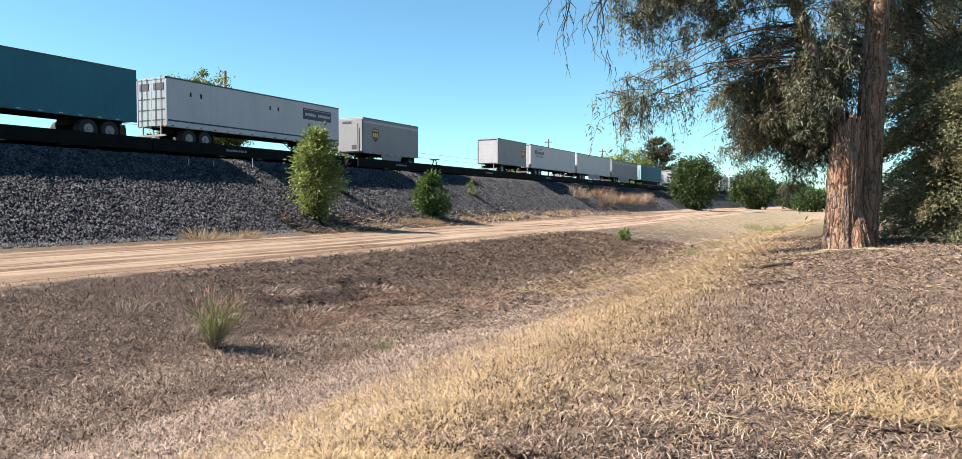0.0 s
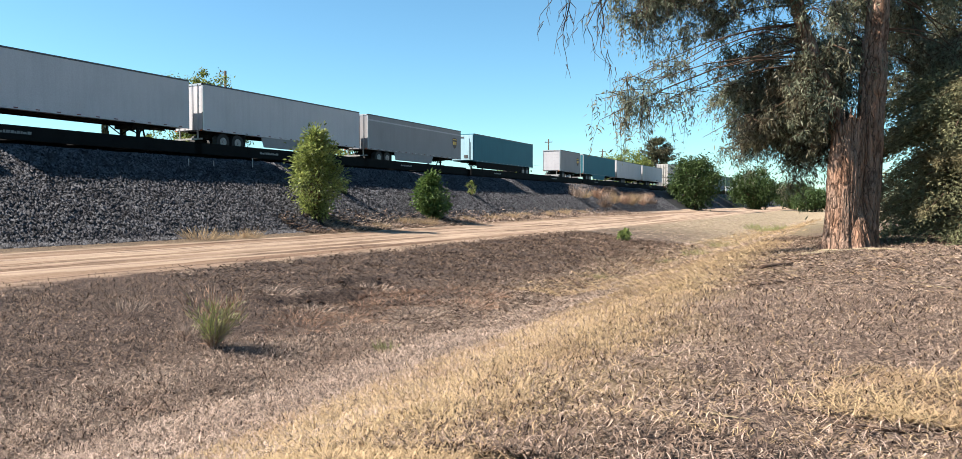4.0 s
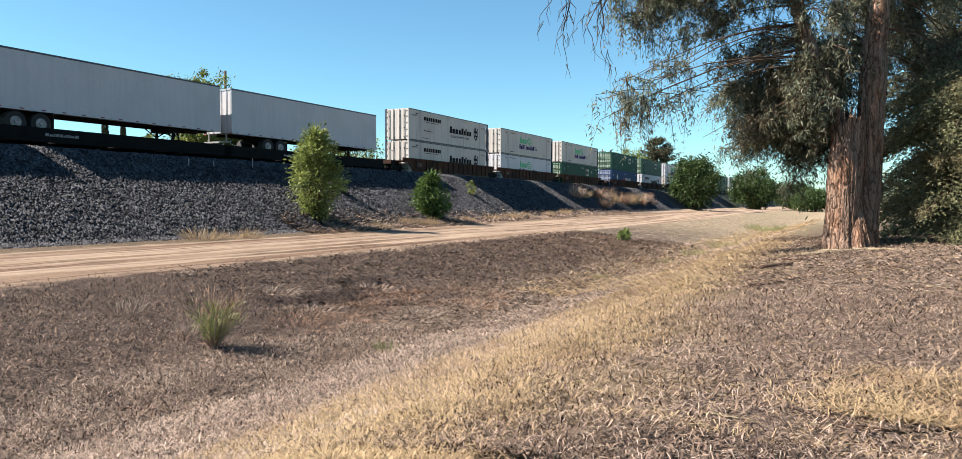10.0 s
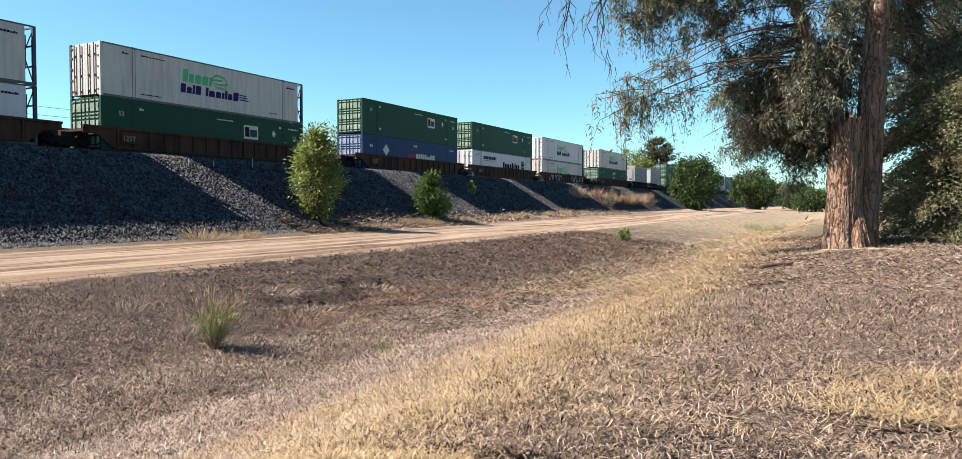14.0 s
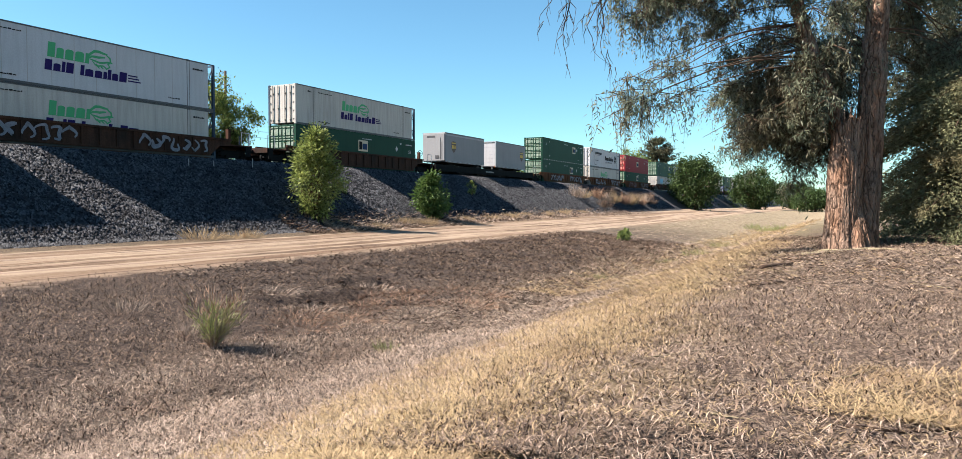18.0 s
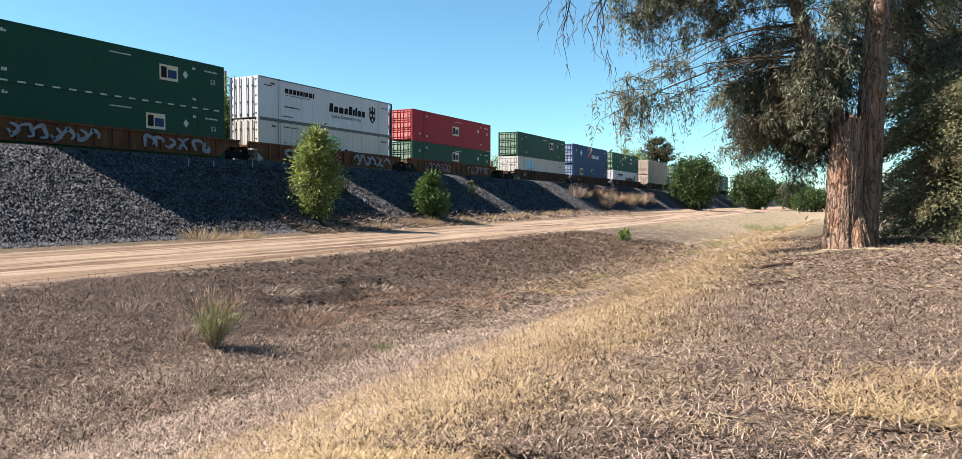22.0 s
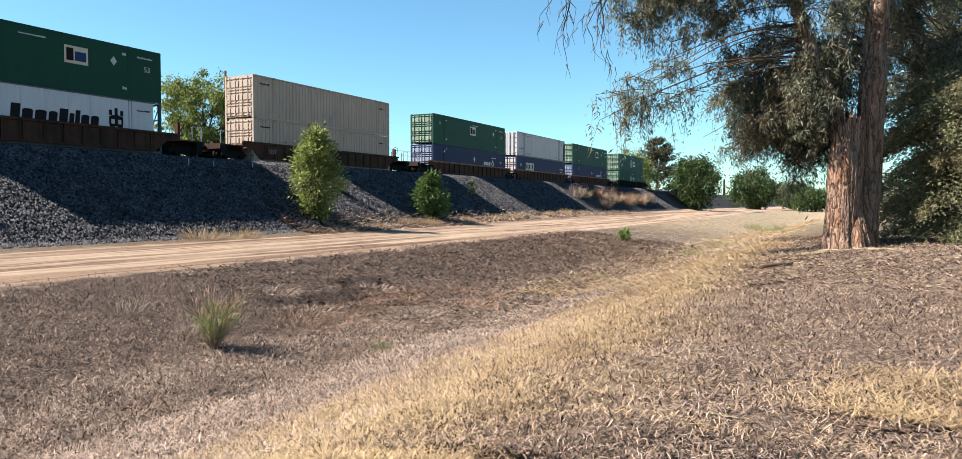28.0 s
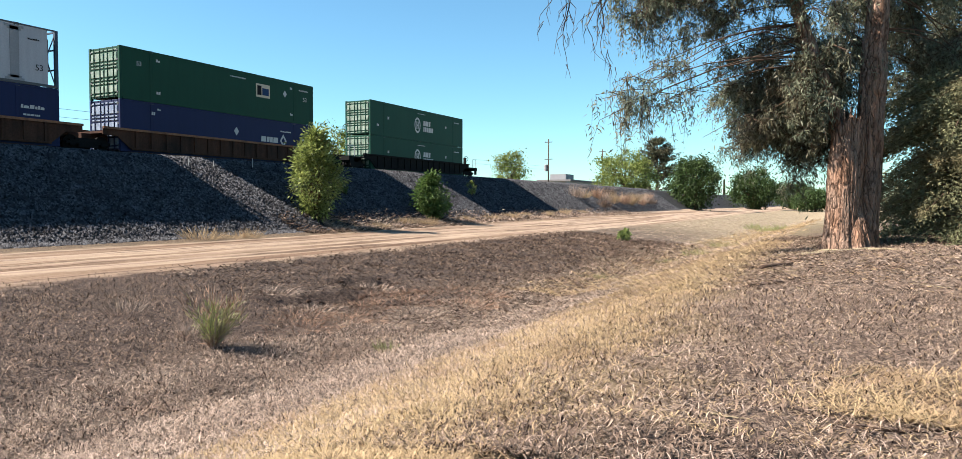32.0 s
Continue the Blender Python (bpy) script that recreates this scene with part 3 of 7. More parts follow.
# ---------------------------------------------------------------- trees
def crown_points(rng, centre, radii, clumps, per, spread, shell=0.55, flat_bottom=None):
    """Leaf points gathered in uneven clumps over an ellipsoid."""
    u = rng.normal(size=(clumps, 3))
    u /= np.linalg.norm(u, axis=1, keepdims=True)
    r = shell + (1 - shell) * rng.random(clumps) ** 0.6
    lump = 1 + 0.16 * np.sin(u[:, 0] * 5 + 1.3) * np.cos(u[:, 1] * 4 - 0.4) + 0.14 * np.sin(u[:, 2] * 6 + u[:, 0] * 3)
    c = np.array(centre) + u * (r * lump)[:, None] * np.array(radii)
    if flat_bottom is not None:
        c[:, 2] = np.maximum(c[:, 2], flat_bottom + rng.random(clumps) * 0.3)
    size = spread * (0.6 + 0.8 * rng.random(clumps))
    p = np.repeat(c, per, axis=0) + rng.normal(size=(clumps * per, 3)) * np.repeat(size, per)[:, None] * np.array([1, 1, 0.75])
    return c, p


def tree(name, base, trunk_r, trunk_h, centre, radii, clumps, per, leaf, material, label, seed, spread=0.5, droop=0.2, bark=None, shell=0.55, category="tree", flat_bottom=None, width=0.45):
    """A trunk with limbs that reach the clumps, and a crown of separate leaves."""
    rng = np.random.default_rng(seed)
    t = root(name, pose(*base), label, category)
    centre = np.array(centre)
    c, p = crown_points(rng, centre, radii, clumps, per, spread, shell, flat_bottom)
    bm = bmesh.new()
    top = np.array([centre[0] * 0.5, centre[1] * 0.5, trunk_h])
    tube(bm, [(0, 0, -0.3), (0.02, 0.01, trunk_h * 0.3), tuple(top * [0.6, 0.6, 0.7]), tuple(top), tuple(centre + np.array([0, 0, radii[2] * 0.5]))],
         [trunk_r * 1.25, trunk_r, trunk_r * 0.85, trunk_r * 0.65, trunk_r * 0.12], 8)
    part("trunk", bm, bark or M_LIMB, t, smooth=True)
    bm = bmesh.new()
    for k in rng.permutation(clumps)[:min(clumps, 26)]:
        start = top + (centre - top) * rng.uniform(-0.25, 0.5)
        midp = start + (c[k] - start) * 0.5 + rng.normal(size=3) * 0.08 * np.array(radii) + np.array([0, 0, 0.06 * radii[2]])
        tube(bm, [tuple(start), tuple(midp), tuple(c[k])], [trunk_r * 0.35, trunk_r * 0.2, trunk_r * 0.05], 5)
    part("branchwork", bm, bark or M_LIMB, t, smooth=True)["kind"] = "stuff"
    way = rng.normal(size=p.shape) + np.array([0, 0, -droop * 2])
    lw = leaf * rng.uniform(0.6, 1.3, len(p))
    ob = new("crown", blades("crown", p, way, lw, lw * width, material, 0.08, rng))
    ob.parent = t
    return t


def build_eucalyptus():
    rng = np.random.default_rng(11)
    bx, by, bz = -0.05, 23.5, 0.30
    t = root("eucalyptus_tree", pose(bx, by, bz), "tall eucalyptus with thick stringy reddish-brown bark and drooping leaves", "tree")
    across, back = Vector((0.891, 0.454, 0)), Vector((-0.454, 0.891, 0))

    def at(s, d, h):
        return tuple(across * s + back * d + Vector((0, 0, h)))

    # one broad fused bole that ends in a splintered stump on one side; the living stem rises from the other
    def column(s0, d0, lean, marks, low, top, jag, seed, n=190, rows=110):
        bm = bmesh.new()
        rings = []
        for j in range(rows + 1):
            ring = []
            for i in range(n):
                w = 2 * math.pi * i / n
                cw, sw = math.cos(w), math.sin(w)
                end = top + jag * (0.55 * noise.noise(Vector((cw * 3, sw * 3, seed))) + 0.5 * noise.noise(Vector((cw * 11, sw * 11, seed + 5))))
                h = low + (end - low) * j / rows
                v = w + 0.06 * h
                cv, sv = math.cos(v), math.sin(v)
                core = float(np.interp(h, [m[0] for m in marks], [m[1] for m in marks]))
                broad = noise.noise(Vector((cv * 2.0, sv * 2.0, h * 0.5 + seed)))
                plate = noise.noise(Vector((cv * 7.0, sv * 7.0, h * 0.75 + seed)))
                rib = noise.noise(Vector((cv * 17, sv * 17, h * 1.5 + seed)))
                crack = max(0.0, 1 - abs(noise.noise(Vector((cv * 5.0, sv * 5.0, h * 0.45 - seed)))) / 0.09)
                flare = 0.16 * math.exp(-max(h, 0) / 0.30) * max(0, math.sin(5 * w + 0.9 + seed))
                r = core * (1 + 0.07 * broad + 0.055 * plate + 0.035 * rib - 0.05 * crack) + flare
                ring.append(bm.verts.new((s0 + lean * h + r * cw, d0 + r * sw * 0.92, h)))
            rings.append(ring)
        for a, b in zip(rings, rings[1:]):
            for i in range(n):
                k = (i + 1) % n
                bm.faces.new((a[i], a[k], b[k], b[i]))
        bm.faces.new(rings[-1])
        return bm

    part("bole", column(-0.27, -0.12, 0.04, [(-0.3, 0.62), (0.0, 0.55), (0.35, 0.48), (0.9, 0.445), (1.9, 0.47), (2.6, 0.445), (3.2, 0.40), (3.9, 0.43)], -0.3, 3.70, 0.95, 1.0), M_BARK, t, "splintered reddish-brown bark in vertical strips", smooth=True)
    part("trunk", column(0.26, 0.30, 0.048, [(-0.3, 0.56), (0.0, 0.50), (0.4, 0.43), (2.0, 0.40), (3.7, 0.36), (5.6, 0.33)], -0.3, 5.6, 0.0, 4.0, 130, 90), M_BARK, t, "peeling reddish-brown bark in vertical strips", smooth=True)

    part("root_flare", column(0.12, -0.16, 0.0, [(-0.3, 0.60), (0.0, 0.50), (0.4, 0.40), (0.8, 0.28), (1.25, 0.10)], -0.3, 1.25, 0.0, 7.0, 110, 50), M_BARK, t, smooth=True)

    def limb(name, pts, radii, k=14):
        b = bmesh.new()
        fine, fr = [], []
        for (p, q), (r0, r1) in zip(zip(pts, pts[1:]), zip(radii, radii[1:])):
            for s in range(6):
                u = s / 6
                fine.append(Vector(p).lerp(Vector(q), u) + Vector((noise.noise(Vector(p) * 3 + Vector((u * 4, 0, 0))), noise.noise(Vector((u * 4, 7, p[2]))), 0)) * 0.06)
                fr.append(r0 + (r1 - r0) * u)
        fine.append(Vector(pts[-1])), fr.append(radii[-1])
        tube(b, fine, fr, k)
        part(name, b, M_BARK if k > 10 else M_LIMB, t, smooth=True)

    stem_left = [at(-0.15, 0.25, 3.1), at(-0.60, 0.12, 4.3), at(-1.0, 0.0, 5.1), at(-1.45, 0.0, 6.2), at(-1.85, -0.2, 7.4), at(-2.6, -0.3, 9.6), at(-2.9, -0.4, 11.5)]
    stem_right = [(0.48, 0.30, 4.4), (0.53, 0.30, 5.6), (0.62, 0.28, 7.4), (0.70, 0.2, 10.0), (0.6, 0.2, 13.0)]
    stem_far = [at(0.65, 0.1, 7.0), at(1.3, 0.1, 7.9), at(2.5, -0.6, 8.8), at(3.6, -1.6, 9.8)]
    limb("limb", stem_left, [0.25, 0.23, 0.21, 0.19, 0.17, 0.13, 0.05])
    limb("limb", stem_right, [0.34, 0.32, 0.28, 0.22, 0.08])
    limb("limb", stem_far, [0.2, 0.17, 0.12, 0.05])
    # boughs reach out and hang down
    tips = []

    def underside(s):
        """Height of the crown's lower edge, from its outer sprays to the far side of the trunk."""
        marks = ((-7.0, 6.0), (-5.9, 5.7), (-5.0, 5.35), (-4.1, 4.8), (-3.0, 3.9), (-2.2, 3.1), (-1.5, 2.3), (-1.0, 1.9), (-0.6, 3.6), (1.0, 4.6), (1.6, 4.0), (6.0, 4.0))
        return float(np.interp(s, [q[0] for q in marks], [q[1] for q in marks]))

    ends = []
    for count, s0, s1, d0, d1, low, high in ((23, -4.4, -0.9, -0.6, 2.2, 0.0, 8.0), (13, -6.3, -4.4, -0.6, 0.8, 0.0, 7.8), (8, -6.75, -6.1, -0.2, 0.2, -3.0, 5.0), (6, -7.0, -5.6, -0.4, 0.6, 0.3, 7.6), (20, -3.0, -0.9, 1.0, 3.2, 0.0, 5.0), (42, 1.4, 5.5, 1.0, 5.0, 0.2, 9.6),
                                             (7, -4.0, -2.6, 0.0, 0.6, -1.9, 3.6), (14, -1.9, -0.9, 0.9, 2.0, 0.0, 3.8), (3, -1.3, -0.6, -1.0, -0.6, 1.2, 7.0), (9, -3.2, -1.5, -1.0, 0.1, 3.4, 8.8), (20, -0.8, 0.8, 1.0, 2.4, -0.5, 8.0), (15, -6.9, -3.4, -0.6, 0.8, 1.3, 8.6), (10, -0.9, 0.1, 0.4, 0.9, 0.0, 6.0), (26, -0.6, 2.8, 0.2, 2.4, 4.6, 12.0), (11, -1.9, -0.95, -0.7, 0.2, 0.2, 5.0), (30, -0.9, 0.4, 1.0, 2.2, -2.1, 4.6), (8, -2.4, -1.0, 0.6, 1.6, -0.4, 3.6)):
        for k in range(count):
            s, d = rng.uniform(s0, s1), rng.uniform(d0, d1)
            lo = underside(s) + 0.75 + low
            z = rng.uniform(min(lo, high - 0.5), high)
            if d1 > 0.5 and s < -0.75 and (z < 4.3 + 0.85 * abs(s) or s > -2.4):
                d = 0.9 + abs(d) * 0.9
            ends.append((across * s + back * d + Vector((0, 0, z)), s))
    paths = [[Vector(q) for q in line] for line in (stem_left[1:6], stem_right[1:4], stem_far[:3])]
    stations = [p.lerp(q, u) for line in paths for p, q in zip(line, line[1:]) for u in (0.0, 0.2, 0.4, 0.6, 0.8)]
    boughs = []
    for e, s in ends:
        near = sorted(stations, key=lambda q: (q - e).length + 1.5 * max(0, e.z - q.z - 0.6) + 1.0 * max(0, q.z - e.z - 2.2))
        boughs.append((near[int(rng.integers(0, 6))], e))
    bough = bmesh.new()
    for a, b in boughs:
        a, b = Vector(a), Vector(b)
        m = a.lerp(b, 0.5) + Vector((rng.normal() * 0.2, rng.normal() * 0.2, 0.15 + 0.5 * rng.random()))
        tube(bough, [tuple(a), tuple(a.lerp(m, 0.6) + Vector((0, 0, 0.08))), tuple(m), tuple(m.lerp(b, 0.6) + Vector((0, 0, 0.05))), tuple(b)], [0.027, 0.021, 0.016, 0.011, 0.005], 5)
        ln_ = (b - a).length
        for s in np.linspace(max(0.3, 1 - 1.7 / ln_), 1.0, int(4 + 1.6 * min(ln_, 3.0))):
            p = a.lerp(m, s * 2) if s < 0.5 else m.lerp(b, s * 2 - 1)
            tips.append((p, s, 1.9 if b.x < -5.2 else 1.0))
    part("branchwork", bough, M_LIMB, t, smooth=True)["kind"] = "stuff"
    twigs, base, way = bmesh.new(), [], []
    for p, s, hang in tips:
        if rng.random() < (0.66 if p.x < -2.9 else 0.42):
            continue
        for q in range(5):
            out = Vector(rng.normal(size=3) * [0.42, 0.42, 0.30]) + Vector((0, 0, -0.06))
            e1 = p + out * 0.75
            drop = rng.uniform(0.12, 0.55) * (hang if s > 0.8 else 1.0)
            e2 = e1 + Vector((*(rng.normal(size=2) * 0.14), -drop))
            tube(twigs, [tuple(p), tuple(e1), tuple(e2)], [0.014, 0.009, 0.003], 3)
            k = int(rng.integers(22, 38) * (0.85 if p.x < -4.0 else 1.0))
            for u in rng.random(k):
                b = p.lerp(e1, u / 0.4) if u < 0.4 else e1.lerp(e2, (u - 0.4) / 0.6)
                base.append(tuple(b + Vector(rng.normal(size=3) * 0.075)))
                way.append((rng.normal() * 0.7, rng.normal() * 0.7, -0.75 + rng.normal() * 0.45))
    # bare hanging twigs at the outer edge
    for s0, top, s1, low, fat in ((-8.1, 7.6, -8.3, 4.9, 0.9), (-8.2, 7.4, -8.45, 5.5, 0.7), (-8.1, 7.3, -8.0, 5.8, 0.6), (-8.5, 7.6, -9.1, 6.2, 0.7), (-7.0, 7.5, -7.55, 5.6, 1.0), (-7.2, 7.2, -7.05, 5.1, 0.8), (-7.6, 6.4, -7.0, 5.2, 0.6), (-7.0, 7.6, -7.9, 6.3, 0.7)):
        start = Vector(at(s0 * 0.8, 0.2, 8.9))
        pts = [tuple(start), tuple(start.lerp(Vector(at(s0, 0.1, top)), 0.7) + Vector((0, 0, 0.15)))]
        for q in range(9):
            u = q / 8
            pts.append(at(s0 + (s1 - s0) * u ** 1.3 + 0.13 * math.sin(u * 8 + s1 * 9) * u ** 0.5, 0.1 + 0.1 * math.cos(u * 4 + s0), top - (top - low) * u))
        tube(twigs, pts, [fat * 0.68 * q for q in (0.036, 0.034, 0.032, 0.029, 0.026, 0.023, 0.020, 0.017, 0.014, 0.010, 0.005)], 5)
        for q in range(5):
            a = Vector(pts[2]).lerp(Vector(pts[-1]), rng.random()) + Vector((rng.normal() * 0.03, 0, 0))
            m = a + across * (rng.normal() * 0.12) + Vector((0, 0, -0.2))
            tube(twigs, [tuple(a), tuple(m), tuple(m + across * (rng.normal() * 0.08) + Vector((0, 0, -0.35 * rng.random() - 0.1)))], [0.013, 0.009, 0.004], 3)
    part("twig_work", twigs, M_TWIG, t)["kind"] = "stuff"
    base, way = np.array(base), np.array(way)
    ln2 = rng.uniform(0.10, 0.20, len(base))
    ob = new("leaves", blades("leaves", base, way, ln2, ln2 * rng.uniform(0.16, 0.26, len(base)), M_EUC, 0.06, rng))
    ob.parent = t
    ob["label"] = "long drooping grey-green leaves"


build_eucalyptus()


def build_feathery_tree(name, x, y, h, r, seed, label, leaf=1.0, dense=300, taper=0.40, material=M_CEDAR):
    """A dense tree with layered feathery sprays down to the ground."""
    rng = np.random.default_rng(seed)
    t = root(name, pose(x, y, z_at(x, y)), label, "tree")
    bm = bmesh.new()
    tube(bm, [(0, 0, -0.2), (0.05, 0, h * 0.4), (0, 0.05, h)], [0.22, 0.15, 0.03], 9)
    part("trunk", bm, M_LIMB, t, smooth=True)
    limbs, base, way = bmesh.new(), [], []
    for k in range(int(22 * h)):
        z = rng.uniform(0.2, h * 0.98)
        w = rng.uniform(0, 2 * math.pi)
        rr = r * (1 - taper * (z / h) ** 2) * rng.uniform(0.6, 1.12)
        d = Vector((math.cos(w), math.sin(w), 0))
        e = d * rr + Vector((0, 0, z - 0.22 * rr))
        s = Vector((0, 0, min(h, z + 0.1 * rr)))
        m = s.lerp(e, 0.55) + Vector((0, 0, 0.10 * rr))
        tube(limbs, [tuple(s), tuple(m), tuple(e)], [0.04, 0.022, 0.006], 4)
        side = Vector((-d.y, d.x, 0))
        for q in range(dense):
            u = rng.uniform(0.25, 1.05)
            c = s.lerp(m, u / 0.55) if u < 0.55 else m.lerp(e, (u - 0.55) / 0.45)
            off = side * rng.normal() * 0.30 * rr * (1.15 - u) + Vector((0, 0, rng.normal() * 0.13 - 0.04))
            base.append(tuple(c + off + Vector(rng.normal(size=3) * 0.05)))
            v = d * 0.6 + side * rng.normal() * 0.8 + Vector((0, 0, rng.normal() * 0.6 - 0.15))
            way.append(tuple(v))
    part("branchwork", limbs, M_LIMB, t)["kind"] = "stuff"
    base, way = np.array(base), np.array(way)
    ln2 = rng.uniform(0.15, 0.36, len(base)) * leaf
    ob = new("foliage", blades("foliage", base, way, ln2, ln2 * 0.32, material, 0.05, rng))
    ob.parent = t


build_feathery_tree("feathery_tree", 2.9, 25.3, 4.9, 2.65, 21, "dense olive-green feathery tree beside the eucalyptus", 0.40, 760, 0.30)
# the two trees behind carry the crown's shade in their leaf colour
build_feathery_tree("feathery_tree", 4.0, 31.0, 12.5, 3.6, 24, "dense green feathery tree with branches to the ground, leaves coloured for canopy shade", 0.9, 190, material=M_SHADESPRAY)
build_feathery_tree("feathery_tree", 7.6, 38.5, 14.0, 4.4, 22, "dense feathery tree behind the eucalyptus, leaves coloured for canopy shade", 1.2, 130, material=M_SHADESPRAY)


def upright_shrub(name, x, y, z, h, r, material, seed, label, leaf=0.22, clumps=150):
    """Several stems from the ground that carry leafy clumps in an uneven egg shape."""
    rng = np.random.default_rng(seed)
    t = root(name, pose(x, y, z), label, "shrub")
    stems, base, way = bmesh.new(), [], []
    for k in range(clumps):
        u = rng.random()
        girth = np.interp(u, [0.0, 0.12, 0.35, 0.55, 0.8, 1.0], [0.22, 0.58, 1.0, 0.95, 0.58, 0.06])
        w, q = rng.uniform(0, 2 * math.pi), rng.random() ** 0.45
        rr = r * girth * q * (1 + 0.18 * math.sin(3 * w + seed) + rng.normal() * 0.06)
        c = Vector((math.cos(w) * rr, math.sin(w) * rr, 0.08 * h + 0.92 * h * u))
        if k % 4 == 0:
            tube(stems, [(0.08 * math.cos(w), 0.08 * math.sin(w), -0.2), tuple(c * 0.5 + Vector((0, 0, 0.05 * h))), tuple(c)], [0.035, 0.02, 0.005], 4)
        size = h * 0.042 * rng.uniform(0.6, 1.5)
        for m in range(44):
            o = Vector(rng.normal(size=3))
            base.append(tuple(c + o * size))
            v = o + Vector((math.cos(w) * 0.7, math.sin(w) * 0.7, 0.2))
            way.append(tuple(v))
    part("stemwork", stems, M_LIMB, t)["kind"] = "stuff"
    base, way = np.array(base), np.array(way)
    ln2 = leaf * rng.uniform(0.6, 1.25, len(base))
    ob = new("foliage", blades("foliage", base, way, ln2, ln2 * 0.42, material, 0.08, rng))
    ob.parent = t


upright_shrub("shrub", -27.4, 32.96, z_at(-27.4, 32.96) - 0.05, 4.75, 1.38, M_SHRUB, 31, "tall bright yellow-green leafy shrub at the embankment foot", 0.23, 190)
upright_shrub("shrub", -27.2, 45.4, 0.30, 3.3, 1.2, M_SHRUB2, 32, "rounded green shrub at the embankment foot", 0.26)
upright_shrub("weed_clump", -29.6, 38.3, z_at(-29.6, 38.3), 0.9, 0.5, M_SHRUB2, 33, "small green weed on the gravel slope", 0.12, 22)
upright_shrub("weed_clump", -29.8, 56.5, z_at(-29.8, 56.5), 1.1, 0.6, M_SHRUB, 34, "small yellow-green weed on the gravel slope", 0.12, 22)


def conifer(x, y, h, r, seed):
    """A broad old conifer: a straight trunk and tiers of rising limbs with tufted ends."""
    rng = np.random.default_rng(seed)
    t = root("pine_tree", pose(x, y, 0.1), "dark grey-green conifer beyond the railway", "tree")
    bm = bmesh.new()
    rod(bm, (0, 0, -0.3), (0, 0, h * 0.97), 0.42, 0.06, 9)
    part("trunk", bm, M_LIMB, t, smooth=True)
    limbs, base, way = bmesh.new(), [], []
    for k in range(150):
        u = rng.random() ** 0.8
        w = rng.uniform(0, 2 * math.pi)
        reach = r * float(np.interp(u, [0, 0.25, 0.5, 0.8, 1.0], [0.85, 1.0, 0.82, 0.5, 0.1])) * rng.uniform(0.6, 1.1)
        a = np.array([0, 0, h * (0.12 + 0.84 * u)])
        d = np.array([math.cos(w), math.sin(w), 0.0])
        e = a + d * reach + np.array([0, 0, reach * rng.uniform(0.15, 0.5)])
        tube(limbs, [tuple(a), tuple(a + (e - a) * 0.5 - [0, 0, 0.1]), tuple(e)], [0.09, 0.06, 0.02], 4)
        q = rng.uniform(0.35, 1.05, 78)[:, None]
        base.append(a + (e - a) * q + rng.normal(size=(78, 3)) * [0.33, 0.33, 0.24])
        way.append(d * 0.5 + rng.normal(size=(78, 3)) * 0.6 + [0, 0, 0.5])
    part("branchwork", limbs, M_LIMB, t)["kind"] = "stuff"
    base, way = np.concatenate(base), np.concatenate(way)
    ob = new("foliage", blades("foliage", base, way, rng.uniform(0.4, 0.85, len(base)), 0.22, M_PINE, 0.05, rng))
    ob.parent = t


# far trees, both sides of the line
tree("tree", (-52.0, 47.2, 0.2), 0.25, 6.0, (0, 0, 9.0), (3.9, 3.9, 4.2), 170, 160, 0.25, M_FARLEAF2, "yellow-green broadleaf tree behind the railway", 41, 0.37, shell=0.45)
tree("tree", (-50.0, 66.0, 0.2), 0.2, 5.0, (0, 0, 7.0), (3.0, 3.0, 3.6), 100, 40, 0.32, M_FARLEAF2, "light green broadleaf tree behind the railway", 42, 0.5)
tree("tree", (-60.0, 130.7, 0.1), 0.25, 4.5, (0, 0, 8.4), (3.1, 3.1, 3.4), 100, 40, 0.42, M_FARLEAF2, "small green tree beyond the railway", 43, 0.6)
tree("tree", (-46.0, 162.0, 0.1), 0.4, 5.0, (0, 0, 8.0), (6.6, 6.6, 5.4), 220, 44, 0.55, M_FARLEAF2, "spreading green tree beyond the railway", 44, 0.8)
conifer(-48.0, 200.6, 20.2, 7.6, 45)
tree("tree", (-26.5, 141.5, 0.8), 0.4, 3.0, (0, 0, 5.2), (4.4, 4.4, 4.9), 240, 44, 0.50, M_FARLEAF, "round dark green tree beside the lane", 46, 0.7, flat_bottom=0.6)
tree("tree", (-23.0, 202.0, 0.1), 0.4, 3.0, (0, 0, 5.6), (5.6, 5.6, 5.2), 260, 44, 0.60, M_FARLEAF, "round dark green tree beside the lane", 47, 0.8, flat_bottom=0.6)
tree("tree", (-15.5, 235.0, 0.1), 0.3, 2.5, (0, 0, 4.4), (6.0, 6.0, 3.6), 170, 40, 0.65, M_FARLEAF, "low green tree at the far end of the ditch", 48, 0.9, flat_bottom=0.3)
tree("tree", (-8.0, 190.0, 0.1), 0.25, 1.6, (0, 0, 2.3), (5.0, 5.0, 2.1), 170, 40, 0.55, M_FARLEAF, "green shrubby tree at the far end of the ditch", 49, 0.8, flat_bottom=0.2)
tree("tree", (-3.5, 270.0, 0.1), 0.4, 5.0, (0, 0, 3.2), (9.0, 6.0, 2.7), 220, 40, 0.8, M_FARLEAF, "dark tree at the far end of the ditch", 51, 1.1, flat_bottom=0.5)


